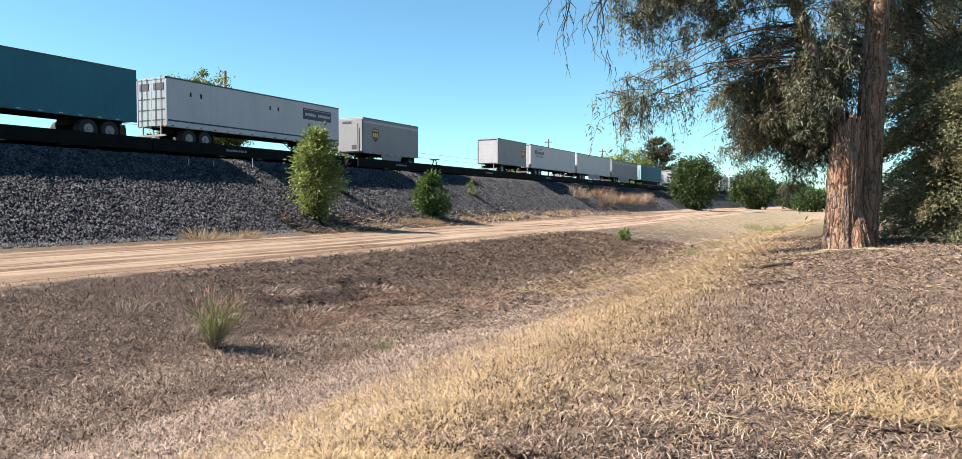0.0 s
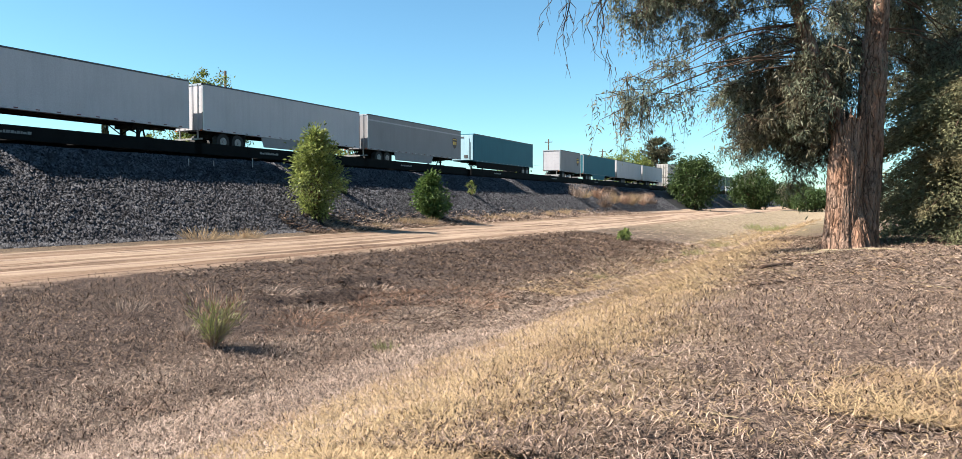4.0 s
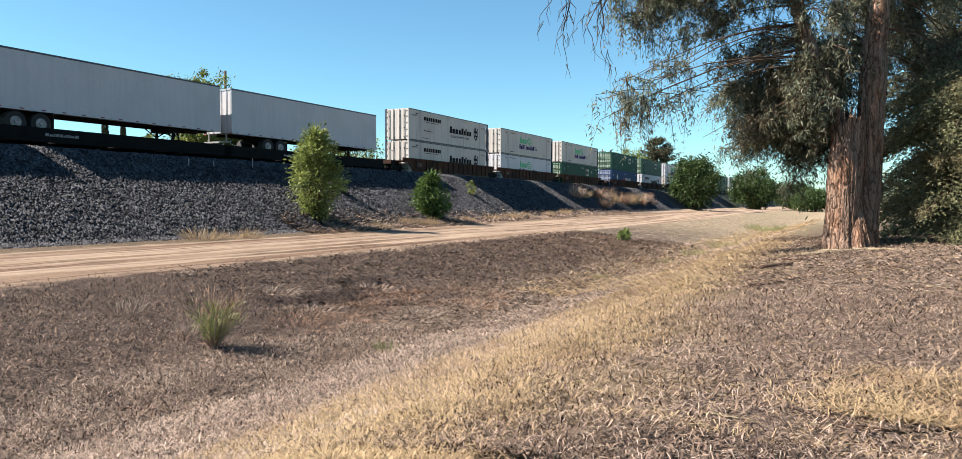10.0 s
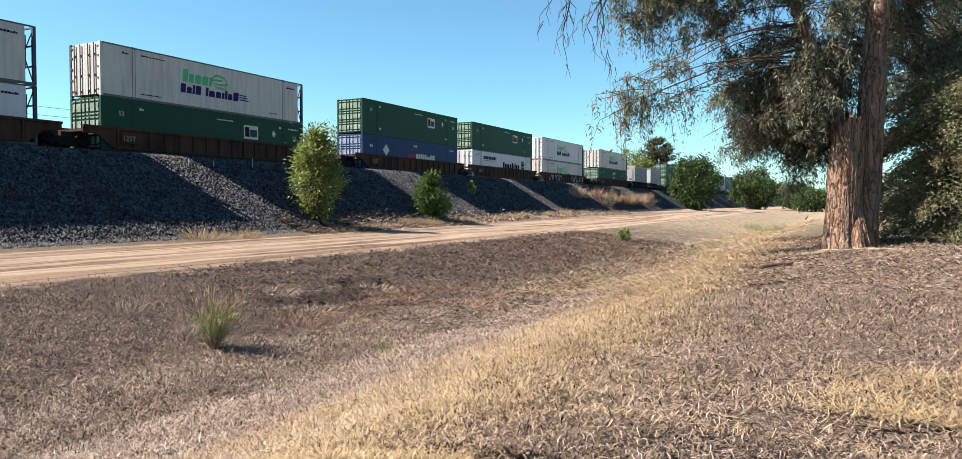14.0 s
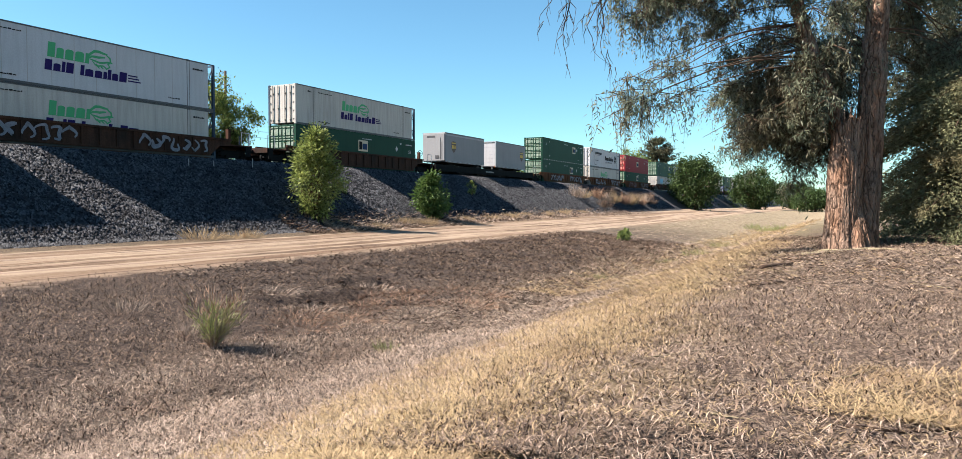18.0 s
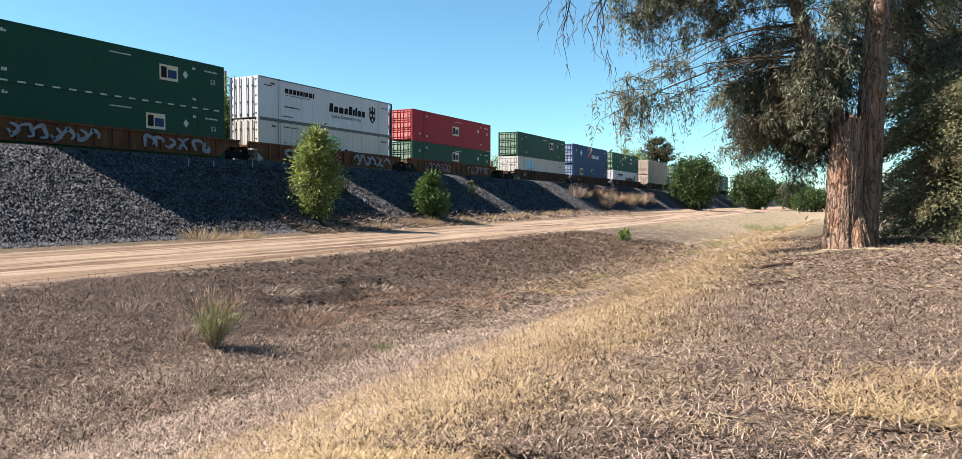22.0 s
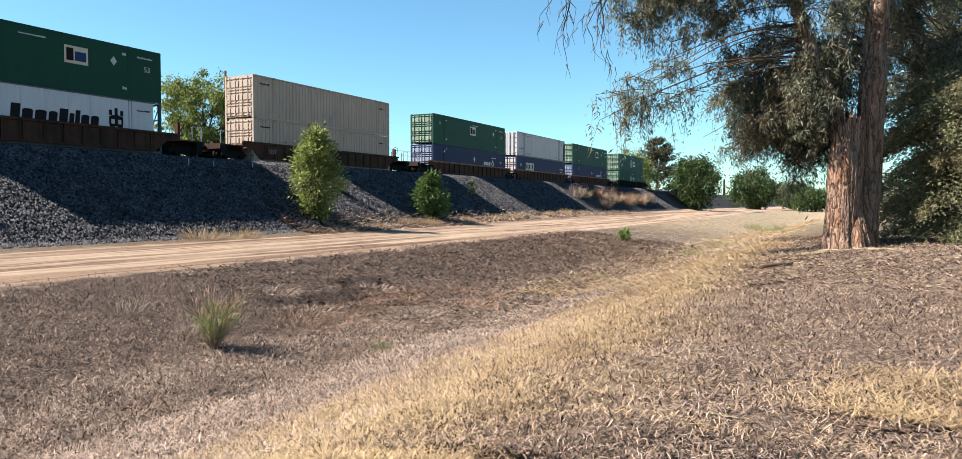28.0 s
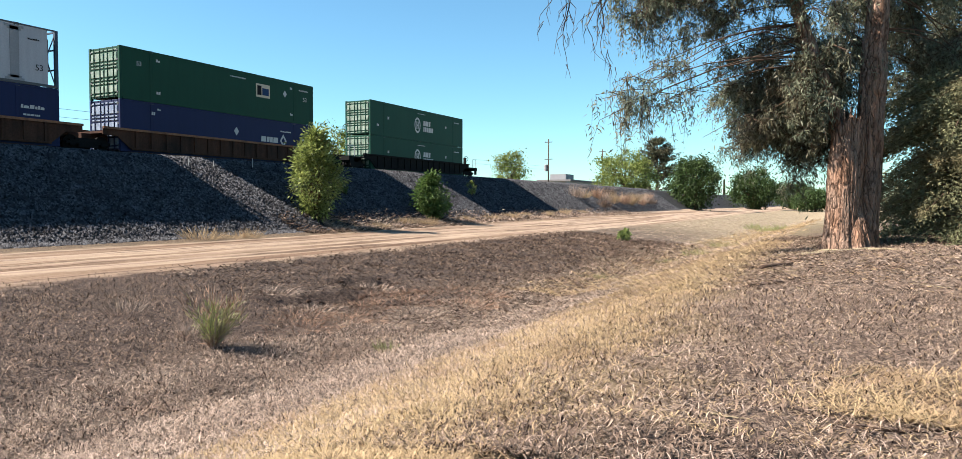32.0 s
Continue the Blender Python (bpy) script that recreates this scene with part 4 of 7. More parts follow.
def far_woods():
    """A low distant belt of trees along the horizon."""
    rng = np.random.default_rng(61)
    pts = []
    for k in range(420):
        x = rng.uniform(-700, 250)
        y = rng.uniform(420, 620)
        h = rng.uniform(4, 10)
        n = 46
        p = rng.normal(size=(n, 3)) * [4.5, 4.5, h * 0.28] + [x, y, h * 0.5]
        p[:, 2] = np.maximum(p[:, 2], 0.3)
        pts.append(p)
    p = np.concatenate(pts)
    me = blades("far_woods", p, rng.normal(size=p.shape), rng.uniform(1.2, 2.6, len(p)), rng.uniform(0.7, 1.5, len(p)), M_FARLEAF, 0.1, rng)
    tagged(new("far_woods", me), "low belt of distant green trees on the horizon", "woods", kind="stuff")


far_woods()


# ---------------------------------------------------------------- the train
# how far it has run, second by second
RUN = [(0, 0.0), (1, 17.27), (2, 35.01), (3, 51.67), (6, 104.03), (7, 120.75), (8, 137.98), (9, 154.74), (10, 172.68), (11, 190.52), (12, 207.74), (13, 224.58), (14, 242.09),
       (17, 295.12), (18, 312.7), (19, 329.85), (20, 347.5), (21, 365.16), (22, 382.63), (23, 400.26), (24, 418.52), (25, 435.77), (28, 488.66), (29, 507.23), (30, 525.36), (31, 543.44), (32, 561.55)]
MOVING = []


def on_train(ob, y, z):
    """Set a thing on the train at its place at the start, and remember it."""
    ob.matrix_basis = pose(TRACK_X, y, z)
    MOVING.append((ob, y, z))
    return ob


HW, CH, CL = 1.30, 2.90, 16.15


def plate(bm, y0, y1, z0, z1, x=HW, d=0.008):
    box(bm, x - 0.004, x + d, y0, y1, z0, z1)


def lettering(bm, y0, y1, z0, z1, count, seed, x=HW, tall=0.35, lean=0.10):
    """A word as one plain leaning band: tall slabs and rounded lower blocks on a thin line."""
    r = random.Random(seed)
    w = [r.choice((0.55, 0.95, 1.1, 1.2)) for _ in range(count)]
    k = (y1 - y0) / sum(w)
    xf, h = x + 0.007, z1 - z0
    thin = 0.03 * h
    cols = []
    y = y0
    for i, a in enumerate(w):
        up = h if (i == 0 or r.random() < tall) else h * 0.72
        ya, yb = y + 0.05 * a * k, y + 0.88 * a * k
        cols.append((ya - 0.0008, 0, thin))
        for q in range(7):
            u = q / 6
            cut = 0.0 if (a < 0.6 or up == h) else 0.14 * (1 - math.sqrt(max(0.0, 1 - (2 * u - 1) ** 2)))
            cols.append((ya + (yb - ya) * u, 0, up * (1 - cut)))
        cols.append((yb + 0.0008, 0, thin))
        y += a * k
    rows = [(bm.verts.new((xf, u, z0 + lo)), bm.verts.new((xf, u + lean * hi, z0 + hi))) for u, lo, hi in cols]
    for (a, b), (c, d) in zip(rows, rows[1:]):
        bm.faces.new((a, c, d, b))


def stroke(bm, pts, wide, x=HW + 0.008):
    """A tapering painted stroke through points on the side."""
    n = len(pts)
    rows = []
    for i, (y, z) in enumerate(pts):
        dy, dz = pts[min(i + 1, n - 1)][0] - pts[max(i - 1, 0)][0], pts[min(i + 1, n - 1)][1] - pts[max(i - 1, 0)][1]
        q = math.hypot(dy, dz) or 1.0
        h = wide * 0.5 * (0.35 + 0.65 * math.sin(math.pi * (i + 0.6) / (n + 0.2)))
        rows.append((bm.verts.new((x, y - dz / q * h, z + dy / q * h)), bm.verts.new((x, y + dz / q * h, z - dy / q * h))))
    for (a, b), (c, d) in zip(rows, rows[1:]):
        bm.faces.new((a, b, d, c))


def shield(bm, y, z, s, x=HW, d=0.008):
    pts = [(-0.5, 0.48), (-0.25, 0.56), (0, 0.58), (0.25, 0.56), (0.5, 0.48), (0.5, 0.0), (0.42, -0.28), (0.22, -0.50), (0, -0.64), (-0.22, -0.50), (-0.42, -0.28), (-0.5, 0.0)]
    f = [bm.verts.new((x + d, y + a * s, z + b * s)) for a, b in pts]
    g = [bm.verts.new((x - 0.004, y + a * s, z + b * s)) for a, b in pts]
    bm.faces.new(f)
    for i in range(len(pts)):
        j = (i + 1) % len(pts)
        bm.faces.new((f[j], f[i], g[i], g[j]))


def words(name, text, size, parent, material, y, z, x):
    """Readable lettering that faces away from the track on the lane's side."""
    cu = bpy.data.curves.new(name, "FONT")
    cu.body, cu.size, cu.extrude = text, size, 0.003
    tmp = bpy.data.objects.new(name, cu)
    scene.collection.objects.link(tmp)
    bpy.context.view_layer.update()
    me = bpy.data.meshes.new_from_object(tmp)
    bpy.data.objects.remove(tmp)
    me.materials.clear()
    me.materials.append(material)
    ob = new(name, me)
    ob.parent = parent
    ob.matrix_basis = Matrix.Translation((x, y, z)) @ Matrix(((0, 0, 1, 0), (1, 0, 0, 0), (0, 1, 0, 0), (0, 0, 0, 1)))
    return ob


def container(style, body, label, marks, door=None, ribbed=False, reefer=False, pier=1.95):
    """A 53-foot box: walls, posts, rails, two doors with lock rods, emblem and markings."""
    t = root(style, pose(0, 0, 0), label, "shipping container", "containers on the train")
    door = door or body
    back = 0.55 if reefer else 0.06
    bm = bmesh.new()
    if ribbed:
        box(bm, -HW + 0.05, HW - 0.06, 0.08, CL - 0.06, 0.14, CH - 0.02)
        n = 46
        w = (CL - 0.3) / n
        prof = []
        for k in range(n):
            y = 0.15 + k * w
            prof += [(y, -0.006), (y + 0.30 * w, -0.006), (y + 0.42 * w, -0.05), (y + 0.86 * w, -0.05)]
        prof.append((CL - 0.15, -0.006))
        lo = [bm.verts.new((HW + d, y, 0.16)) for y, d in prof]
        hi = [bm.verts.new((HW + d, y, CH - 0.12)) for y, d in prof]
        for i in range(len(prof) - 1):
            bm.faces.new((lo[i], lo[i + 1], hi[i + 1], hi[i]))
    else:
        soft_box(bm, -HW + 0.01, HW - 0.006, 0.08, CL - back, 0.10, CH - 0.015, 0.012)
    part("body", bm, body, t)
    for y in (0.0, CL - 0.16):
        for x in (-HW, HW - 0.16):
            bm = bmesh.new()
            soft_box(bm, x, x + 0.16, y, y + 0.16, 0.0, CH, 0.015)
            part("corner_post", bm, M_FRAME if reefer and (y > 1 or x < 0) else body, t)
    for y in (pier, CL - pier - 0.22):
        bm = bmesh.new()
        box(bm, HW - 0.01, HW + 0.003, y + 0.03, y + 0.17, 0.12, CH - 0.1)
        post = part("support_post", bm, body, t)
        for e in (y, y + 0.17):
            bm = bmesh.new()
            box(bm, HW - 0.01, HW + 0.006, e, e + 0.03, 0.12, CH - 0.1)
            part("post_edge", bm, M_SEAM if reefer else body, post)
        bm = bmesh.new()
        box(bm, HW - 0.12, HW + 0.008, y - 0.02, y + 0.22, CH - 0.10, CH + 0.012)
        part("lift_casting", bm, M_DARKRAIL, t)
    bm = bmesh.new()
    box(bm, HW - 0.05, HW + 0.010, 0.16, CL - 0.16, CH - 0.075, CH)
    part("top_rail", bm, M_DARKRAIL if reefer else body, t)
    bm = bmesh.new()
    box(bm, HW - 0.05, HW + 0.010, 0.16, CL - 0.16, 0.0, 0.13)
    part("bottom_rail", bm, M_DARKRAIL if reefer else body, t)
    # doors at the near end
    for side in (0, 1):
        x0 = -HW + 0.17 if side == 0 else 0.01
        x1 = x0 + HW - 0.18
        bm = bmesh.new()
        box(bm, x0, x1, 0.03, 0.08, 0.10, CH - 0.12)
        d = part("door", bm, body, t)
        if not reefer:
            # pressed panels; green, blue and red ones carry the painted sun glare
            bm = bmesh.new()
            for lo, hi in ((0.16, 0.27), (0.34, 0.74), (0.82, 0.93), (1.01, 1.12), (1.20, 1.62), (1.70, 1.81), (1.89, 2.00), (2.08, 2.56), (2.63, 2.74)):
                xs = (x0 + 0.05, x0 + (x1 - x0) * 0.25, x0 + (x1 - x0) * 0.31, x0 + (x1 - x0) * 0.69, x0 + (x1 - x0) * 0.75, x1 - 0.05) if hi - lo > 0.3 else (x0 + 0.05, x1 - 0.05)
                for xa, xb in zip(xs[::2], xs[1::2]):
                    f = [bm.verts.new(q) for q in ((xa, 0.028, lo), (xb, 0.028, lo), (xb, 0.028, hi), (xa, 0.028, hi))]
                    g = [bm.verts.new(q) for q in ((xa + 0.015, -0.012, lo + 0.035), (xb - 0.015, -0.012, lo + 0.035), (xb - 0.015, -0.012, hi - 0.02), (xa + 0.015, -0.012, hi - 0.02))]
                    bm.faces.new(g)
                    for i in range(4):
                        j = (i + 1) % 4
                        bm.faces.new((f[i], f[j], g[j], g[i]))
            part("door_skin", bm, door, d, "worn pressed steel skin, paled for sun glare on green, blue and red doors")
        for q in (0.28, 0.72):
            bm = bmesh.new()
            xr = x0 + (x1 - x0) * q
            rod(bm, (xr, -0.03, 0.05), (xr, -0.03, CH - 0.06), 0.032 if reefer else 0.022, n=6)
            for z in (0.25, 1.1, 2.2):
                box(bm, xr - 0.06, xr + 0.06, -0.035, 0.03, z, z + 0.08)
            part("lock_rod", bm, M_SEAM if reefer else body, d)
        xo = x0 + 0.02 if side == 0 else x1 - 0.02
        for z in (0.3, 0.9, 1.5, 2.1, 2.6):
            bm = bmesh.new()
            box(bm, xo - 0.07, xo + 0.07, -0.01, 0.03, z, z + 0.09)
            part("hinge", bm, M_DARKRAIL, d)
    if reefer:
        for y in np.linspace(pier + 1.2, CL - pier - 1.3, 9):
            bm = bmesh.new()
            box(bm, HW - 0.01, HW - 0.002, y, y + 0.025, 0.14, CH - 0.1)
            part("panel_seam", bm, M_PALESEAM, t)
        bm = bmesh.new()
        for x in (-HW + 0.1, HW - 0.14):
            box(bm, x, x + 0.05, CL - 0.12, CL - 0.04, 0.1, CH - 0.1)
        for z in (0.05, 0.9, 1.9, CH - 0.12):
            box(bm, -HW + 0.1, HW - 0.1, CL - 0.14, CL - 0.06, z, z + 0.07)
        for x in (-HW + 0.1, HW - 0.12):
            rod(bm, (x, CL - 0.1, 0.1), (x, CL - 0.55, 1.4), 0.03, n=5)
            rod(bm, (x, CL - 0.55, 1.5), (x, CL - 0.1, CH - 0.2), 0.03, n=5)
        part("front_frame", bm, M_FRAME, t)
        bm = bmesh.new()
        box(bm, -0.8, 0.8, CL - 0.56, CL - 0.2, 0.9, 2.5)
        part("cooling_unit", bm, M_DARKRAIL, t)
    marks(t)
    return t


def small_codes(t, material, rows):
    for k, (y, z, w, h, n) in enumerate(rows):
        bm = bmesh.new()
        lettering(bm, y, y + w * 0.85, z, z + h * 0.72, n, k + n, HW + 0.004, 0.6)
        part("marking", bm, material, t)


def marks_green(dashed=False, at=10.95, body_red=False):
    def go(t):
        if dashed:
            for k in range(18):
                bm = bmesh.new()
                plate(bm, 0.5 + k * 0.87, 0.9 + k * 0.87, 0.02, 0.10, HW + 0.010)
                part("edge_dash", bm, M_MARK, t)
        bm = bmesh.new()
        drop = 0.34 if body_red else 0.0
        plate(bm, at - 0.65, at + 0.65, 1.42 - drop, 2.32 - drop, HW + 0.002, 0.006)
        p = part("emblem_plate", bm, M_CREAM, t, "cream emblem plate")
        bm = bmesh.new()
        plate(bm, at - 0.54, at - 0.16, 1.56 - drop, 2.20 - drop, HW + 0.012)
        part("emblem_block", bm, M_INK, p)
        bm = bmesh.new()
        plate(bm, at - 0.08, at + 0.54, 1.58 - drop, 2.06 - drop, HW + 0.012)
        part("emblem_block", bm, M_BLUE, p)
        small_codes(t, M_MARK, [(8.0, 2.42, 1.6, 0.10, 14), (14.55, 2.36, 1.2, 0.13, 8), (2.35, 0.5, 0.35, 0.22, 2), (2.35, 2.35, 0.35, 0.22, 2), (13.6, 0.5, 0.35, 0.22, 2), (13.6, 2.35, 0.3, 0.2, 2)])
        bm = bmesh.new()
        bm.faces.new([bm.verts.new((HW + 0.006, 13.1 + a, 1.95 + b)) for a, b in ((-0.2, 0), (0, -0.25), (0.2, 0), (0, 0.25))])
        part("hazard_diamond", bm, M_MARK, t)
        words("size_number", "53", 0.36, t, M_MARK, 1.05, 0.6 if body_red else 1.95, HW + 0.004)
        words("size_number", "53", 0.42, t, M_MARK, 15.0, 1.65, HW + 0.004)
    return go


def marks_striped_words(t):
    bm = bmesh.new()
    lettering(bm, 5.35, 7.65, 1.55, 2.30, 5, 3, HW, 0.45)
    part("emblem_word", bm, M_LGREEN, t, "green emblem lettering")
    bm = bmesh.new()
    for k, (rise, run) in enumerate(((0.62, 1.25), (0.42, 1.0), (0.20, 1.3), (-0.02, 0.8))):
        stroke(bm, [(7.45 + 0.12 * k + run * u, 1.72 + rise * math.sin(2.2 * u) - 0.10 * k * u + 0.10 * math.sin(6 * u + k)) for u in (0, 0.2, 0.4, 0.6, 0.8, 1.0)], 0.15 - 0.02 * k, HW + 0.008 + 0.0006 * k)
    stroke(bm, [(8.62, 2.18), (8.85, 2.02), (8.88, 1.84), (8.72, 1.70), (8.82, 1.55), (8.62, 1.42)], 0.12, HW + 0.011)
    for k in range(3):
        stroke(bm, [(8.05 + 0.22 * k, 1.62 - 0.04 * k), (8.10 + 0.22 * k, 1.5), (8.22 + 0.22 * k, 1.40)], 0.09, HW + 0.0115)
    part("emblem_stripes", bm, M_LGREEN, t)
    bm = bmesh.new()
    lettering(bm, 5.2, 6.8, 0.88, 1.42, 4, 5, HW, 0.5)
    part("emblem_word", bm, M_PURPLE, t, "purple emblem lettering")
    bm = bmesh.new()
    lettering(bm, 7.1, 9.9, 0.88, 1.42, 7, 6, HW, 0.2)
    for k in range(3):
        plate(bm, 9.95, 10.75 - 0.1 * k, 0.96 + 0.15 * k, 1.03 + 0.15 * k)
    part("emblem_word", bm, M_PURPLE, t, "purple emblem lettering")
    small_codes(t, M_INK, [(2.5, 2.5, 1.9, 0.10, 10), (2.5, 0.34, 1.6, 0.10, 8), (1.3, 2.45, 0.5, 0.16, 3), (14.4, 2.35, 1.0, 0.14, 6), (12.6, 0.4, 1.0, 0.10, 6)])


def marks_crest(t):
    bm = bmesh.new()
    lettering(bm, 7.5, 12.2, 1.28, 1.95, 9, 8, HW, 0.4)
    part("emblem_word", bm, M_INK, t, "black emblem lettering")
    bm = bmesh.new()
    shield(bm, 13.2, 1.45, 0.85)
    for k in (-1, 0, 1):
        plate(bm, 13.2 + 0.34 * k - 0.09, 13.2 + 0.34 * k + 0.09, 1.92, 2.2 + 0.12 * (k == 0))
    part("emblem_crest", bm, M_INK, t)
    for y, z in ((13.0, 1.58), (13.4, 1.58), (13.2, 1.2)):
        bm = bmesh.new()
        plate(bm, y - 0.10, y + 0.10, z - 0.12, z + 0.12, HW + 0.006)
        part("crest_field", bm, M_REEFER, t)
    words("tagline", "GLOBAL TRANSPORTATION", 0.30, t, M_INK, 7.75, 0.86, HW + 0.002)
    bm = bmesh.new()
    lettering(bm, 2.6, 5.8, 2.02, 2.36, 9, 9, HW, 1.0)
    part("emblem_word", bm, M_INK, t)
    small_codes(t, M_INK, [(2.6, 1.86, 3.2, 0.07, 20), (2.6, 1.02, 1.9, 0.13, 12), (2.3, 0.34, 1.4, 0.10, 8), (1.2, 2.45, 0.5, 0.16, 3), (14.5, 2.3, 1.0, 0.12, 6), (0.6, 2.3, 0.9, 0.14, 8)])


def marks_blue(t):
    bm = bmesh.new()
    lettering(bm, 6.9, 8.1, 1.2, 1.66, 5, 12, HW, 1.0)
    part("emblem_word", bm, M_RED, t)
    bm = bmesh.new()
    lettering(bm, 8.2, 11.6, 1.2, 1.72, 10, 13, HW, 0.9)
    part("emblem_word", bm, M_MARK, t)
    bm = bmesh.new()
    v = [bm.verts.new((HW + 0.006, 3.4 + a, 1.75 + b)) for a, b in ((-0.5, 0), (0, -0.5), (0.5, 0), (0, 0.5))]
    bm.faces.new(v)
    part("emblem_diamond", bm, M_MARK, t)
    small_codes(t, M_MARK, [(7.8, 2.3, 0.7, 0.25, 2), (14.5, 2.35, 1.0, 0.13, 8), (13.3, 0.5, 0.35, 0.2, 2), (1.0, 1.9, 0.5, 0.3, 2)])


def marks_blue_plate(t):
    bm = bmesh.new()
    plate(bm, 2.8, 4.2, 1.5, 2.4)
    p = part("emblem_plate", bm, M_CREAM, t, "cream emblem plate")
    bm = bmesh.new()
    lettering(bm, 2.92, 4.08, 1.65, 2.25, 3, 4, HW + 0.008, 1.0)
    part("emblem_bars", bm, M_INK, p)
    small_codes(t, M_MARK, [(7.8, 2.1, 0.7, 0.25, 2), (14.5, 1.9, 1.0, 0.13, 8), (13.3, 1.0, 0.35, 0.2, 2), (8.0, 2.42, 1.6, 0.10, 14)])


def marks_navy(t):
    bm = bmesh.new()
    lettering(bm, 10.7, 12.4, 1.36, 1.72, 4, 15, HW, 1.0)
    part("emblem_word", bm, M_MARK, t, "white emblem lettering")
    bm = bmesh.new()
    ring = [(0.34, 0), (0, 0.46), (-0.34, 0), (0, -0.46)]
    f = [bm.verts.new((HW + 0.006, 12.9 + a, 1.55 + b)) for a, b in ring]
    g = [bm.verts.new((HW + 0.006, 12.9 + a * 0.5, 1.55 + b * 0.5)) for a, b in ring]
    for i in range(4):
        j = (i + 1) % 4
        bm.faces.new((f[i], f[j], g[j], g[i]))
    part("emblem_diamond", bm, M_MARK, t)
    bm = bmesh.new()
    bm.faces.new([bm.verts.new((HW + 0.006, 8.5 + a, 1.85 + b)) for a, b in ((-0.22, 0), (0, -0.28), (0.22, 0), (0, 0.28))])
    part("hazard_diamond", bm, M_MARK, t)
    small_codes(t, M_MARK, [(12.6, 2.15, 1.3, 0.13, 7), (2.0, 2.2, 0.3, 0.25, 2), (14.9, 1.7, 0.3, 0.25, 2), (2.4, 2.5, 0.3, 0.14, 2)])


def marks_rail_white(t):
    bm = bmesh.new()
    lettering(bm, 2.5, 5.1, 1.56, 2.44, 3, 21, HW + 0.004, 1.0)
    part("emblem_word", bm, M_SKYBLUE, t, "light blue emblem lettering")
    words("tagline", "INTERMODAL", 0.30, t, M_SKYBLUE, 2.75, 1.28, HW + 0.008)
    small_codes(t, M_INK, [(13.6, 2.1, 1.2, 0.12, 8)])


def marks_rail_navy(t):
    bm = bmesh.new()
    lettering(bm, 2.5, 5.1, 1.3, 2.2, 3, 22, HW, 1.0)
    word = part("emblem_word", bm, M_CREAM, t, "cream emblem lettering")
    for y in (2.72, 3.55, 4.42):
        bm = bmesh.new()
        plate(bm, y, y + 0.40, 1.48, 2.0, HW + 0.008, 0.006)
        part("emblem_core", bm, M_NAVY, word)
    small_codes(t, M_MARK, [(14.2, 1.75, 1.4, 0.25, 6), (14.3, 1.4, 1.0, 0.12, 6)])
    words("size_number", "53", 0.42, t, M_MARK, 0.9, 1.75, HW + 0.002)


def marks_plain_reefer(t):
    for y in (1.95, CL - 2.4):
        bm = bmesh.new()
        for s, e, z0, z1 in ((0.0, 0.42, 0.25, CH - 0.2), (-0.25, 0.67, 0.13, 0.25), (-0.12, 0.54, 0.25, 0.36), (-0.25, 0.67, CH - 0.26, CH - 0.14), (-0.12, 0.54, CH - 0.36, CH - 0.26)):
            plate(bm, y + s, y + e, z0, z1, HW + 0.004)
        part("post_patch", bm, M_GREY, t, "grey patch over the post")
    small_codes(t, M_INK, [(0.5, 0.9, 1.6, 0.12, 10), (2.9, 0.35, 1.3, 0.12, 6), (2.9, 2.5, 1.6, 0.08, 8), (14.6, 2.2, 0.7, 0.10, 5), (12.3, 0.4, 1.0, 0.12, 6)])
    words("size_number", "53", 0.42, t, M_INK, 14.95, 0.75, HW + 0.004)


def marks_round(t):
    bm = bmesh.new()
    n = 16
    o = [bm.verts.new((HW + 0.006, 7.4 + 0.52 * math.sin(2 * math.pi * k / n), 1.45 + 0.72 * math.cos(2 * math.pi * k / n))) for k in range(n)]
    i_ = [bm.verts.new((HW + 0.006, 7.4 + 0.38 * math.sin(2 * math.pi * k / n), 1.45 + 0.54 * math.cos(2 * math.pi * k / n))) for k in range(n)]
    for k in range(n):
        j = (k + 1) % n
        bm.faces.new((o[k], o[j], i_[j], i_[k]))
    for a, b, c, d in ((-0.18, -0.06, -0.36, 0.36), (0.06, 0.18, -0.36, 0.36), (-0.06, 0.06, -0.06, 0.06)):
        plate(bm, 7.4 + a, 7.4 + b, 1.45 + c, 1.45 + d)
    part("emblem_ring", bm, M_MARK, t, "white round emblem")
    bm = bmesh.new()
    lettering(bm, 8.4, 9.7, 1.5, 1.95, 3, 31, HW, 1.0)
    part("emblem_word", bm, M_MARK, t)
    bm = bmesh.new()
    lettering(bm, 8.4, 10.2, 0.95, 1.38, 5, 32, HW, 1.0)
    part("emblem_word", bm, M_MARK, t)
    small_codes(t, M_MARK, [(2.5, 1.5, 0.3, 0.3, 2), (12.5, 1.6, 0.3, 0.3, 2), (14.3, 2.3, 1.2, 0.12, 7), (7.4, 2.5, 1.6, 0.08, 12), (0.9, 0.8, 0.4, 0.3, 2)])


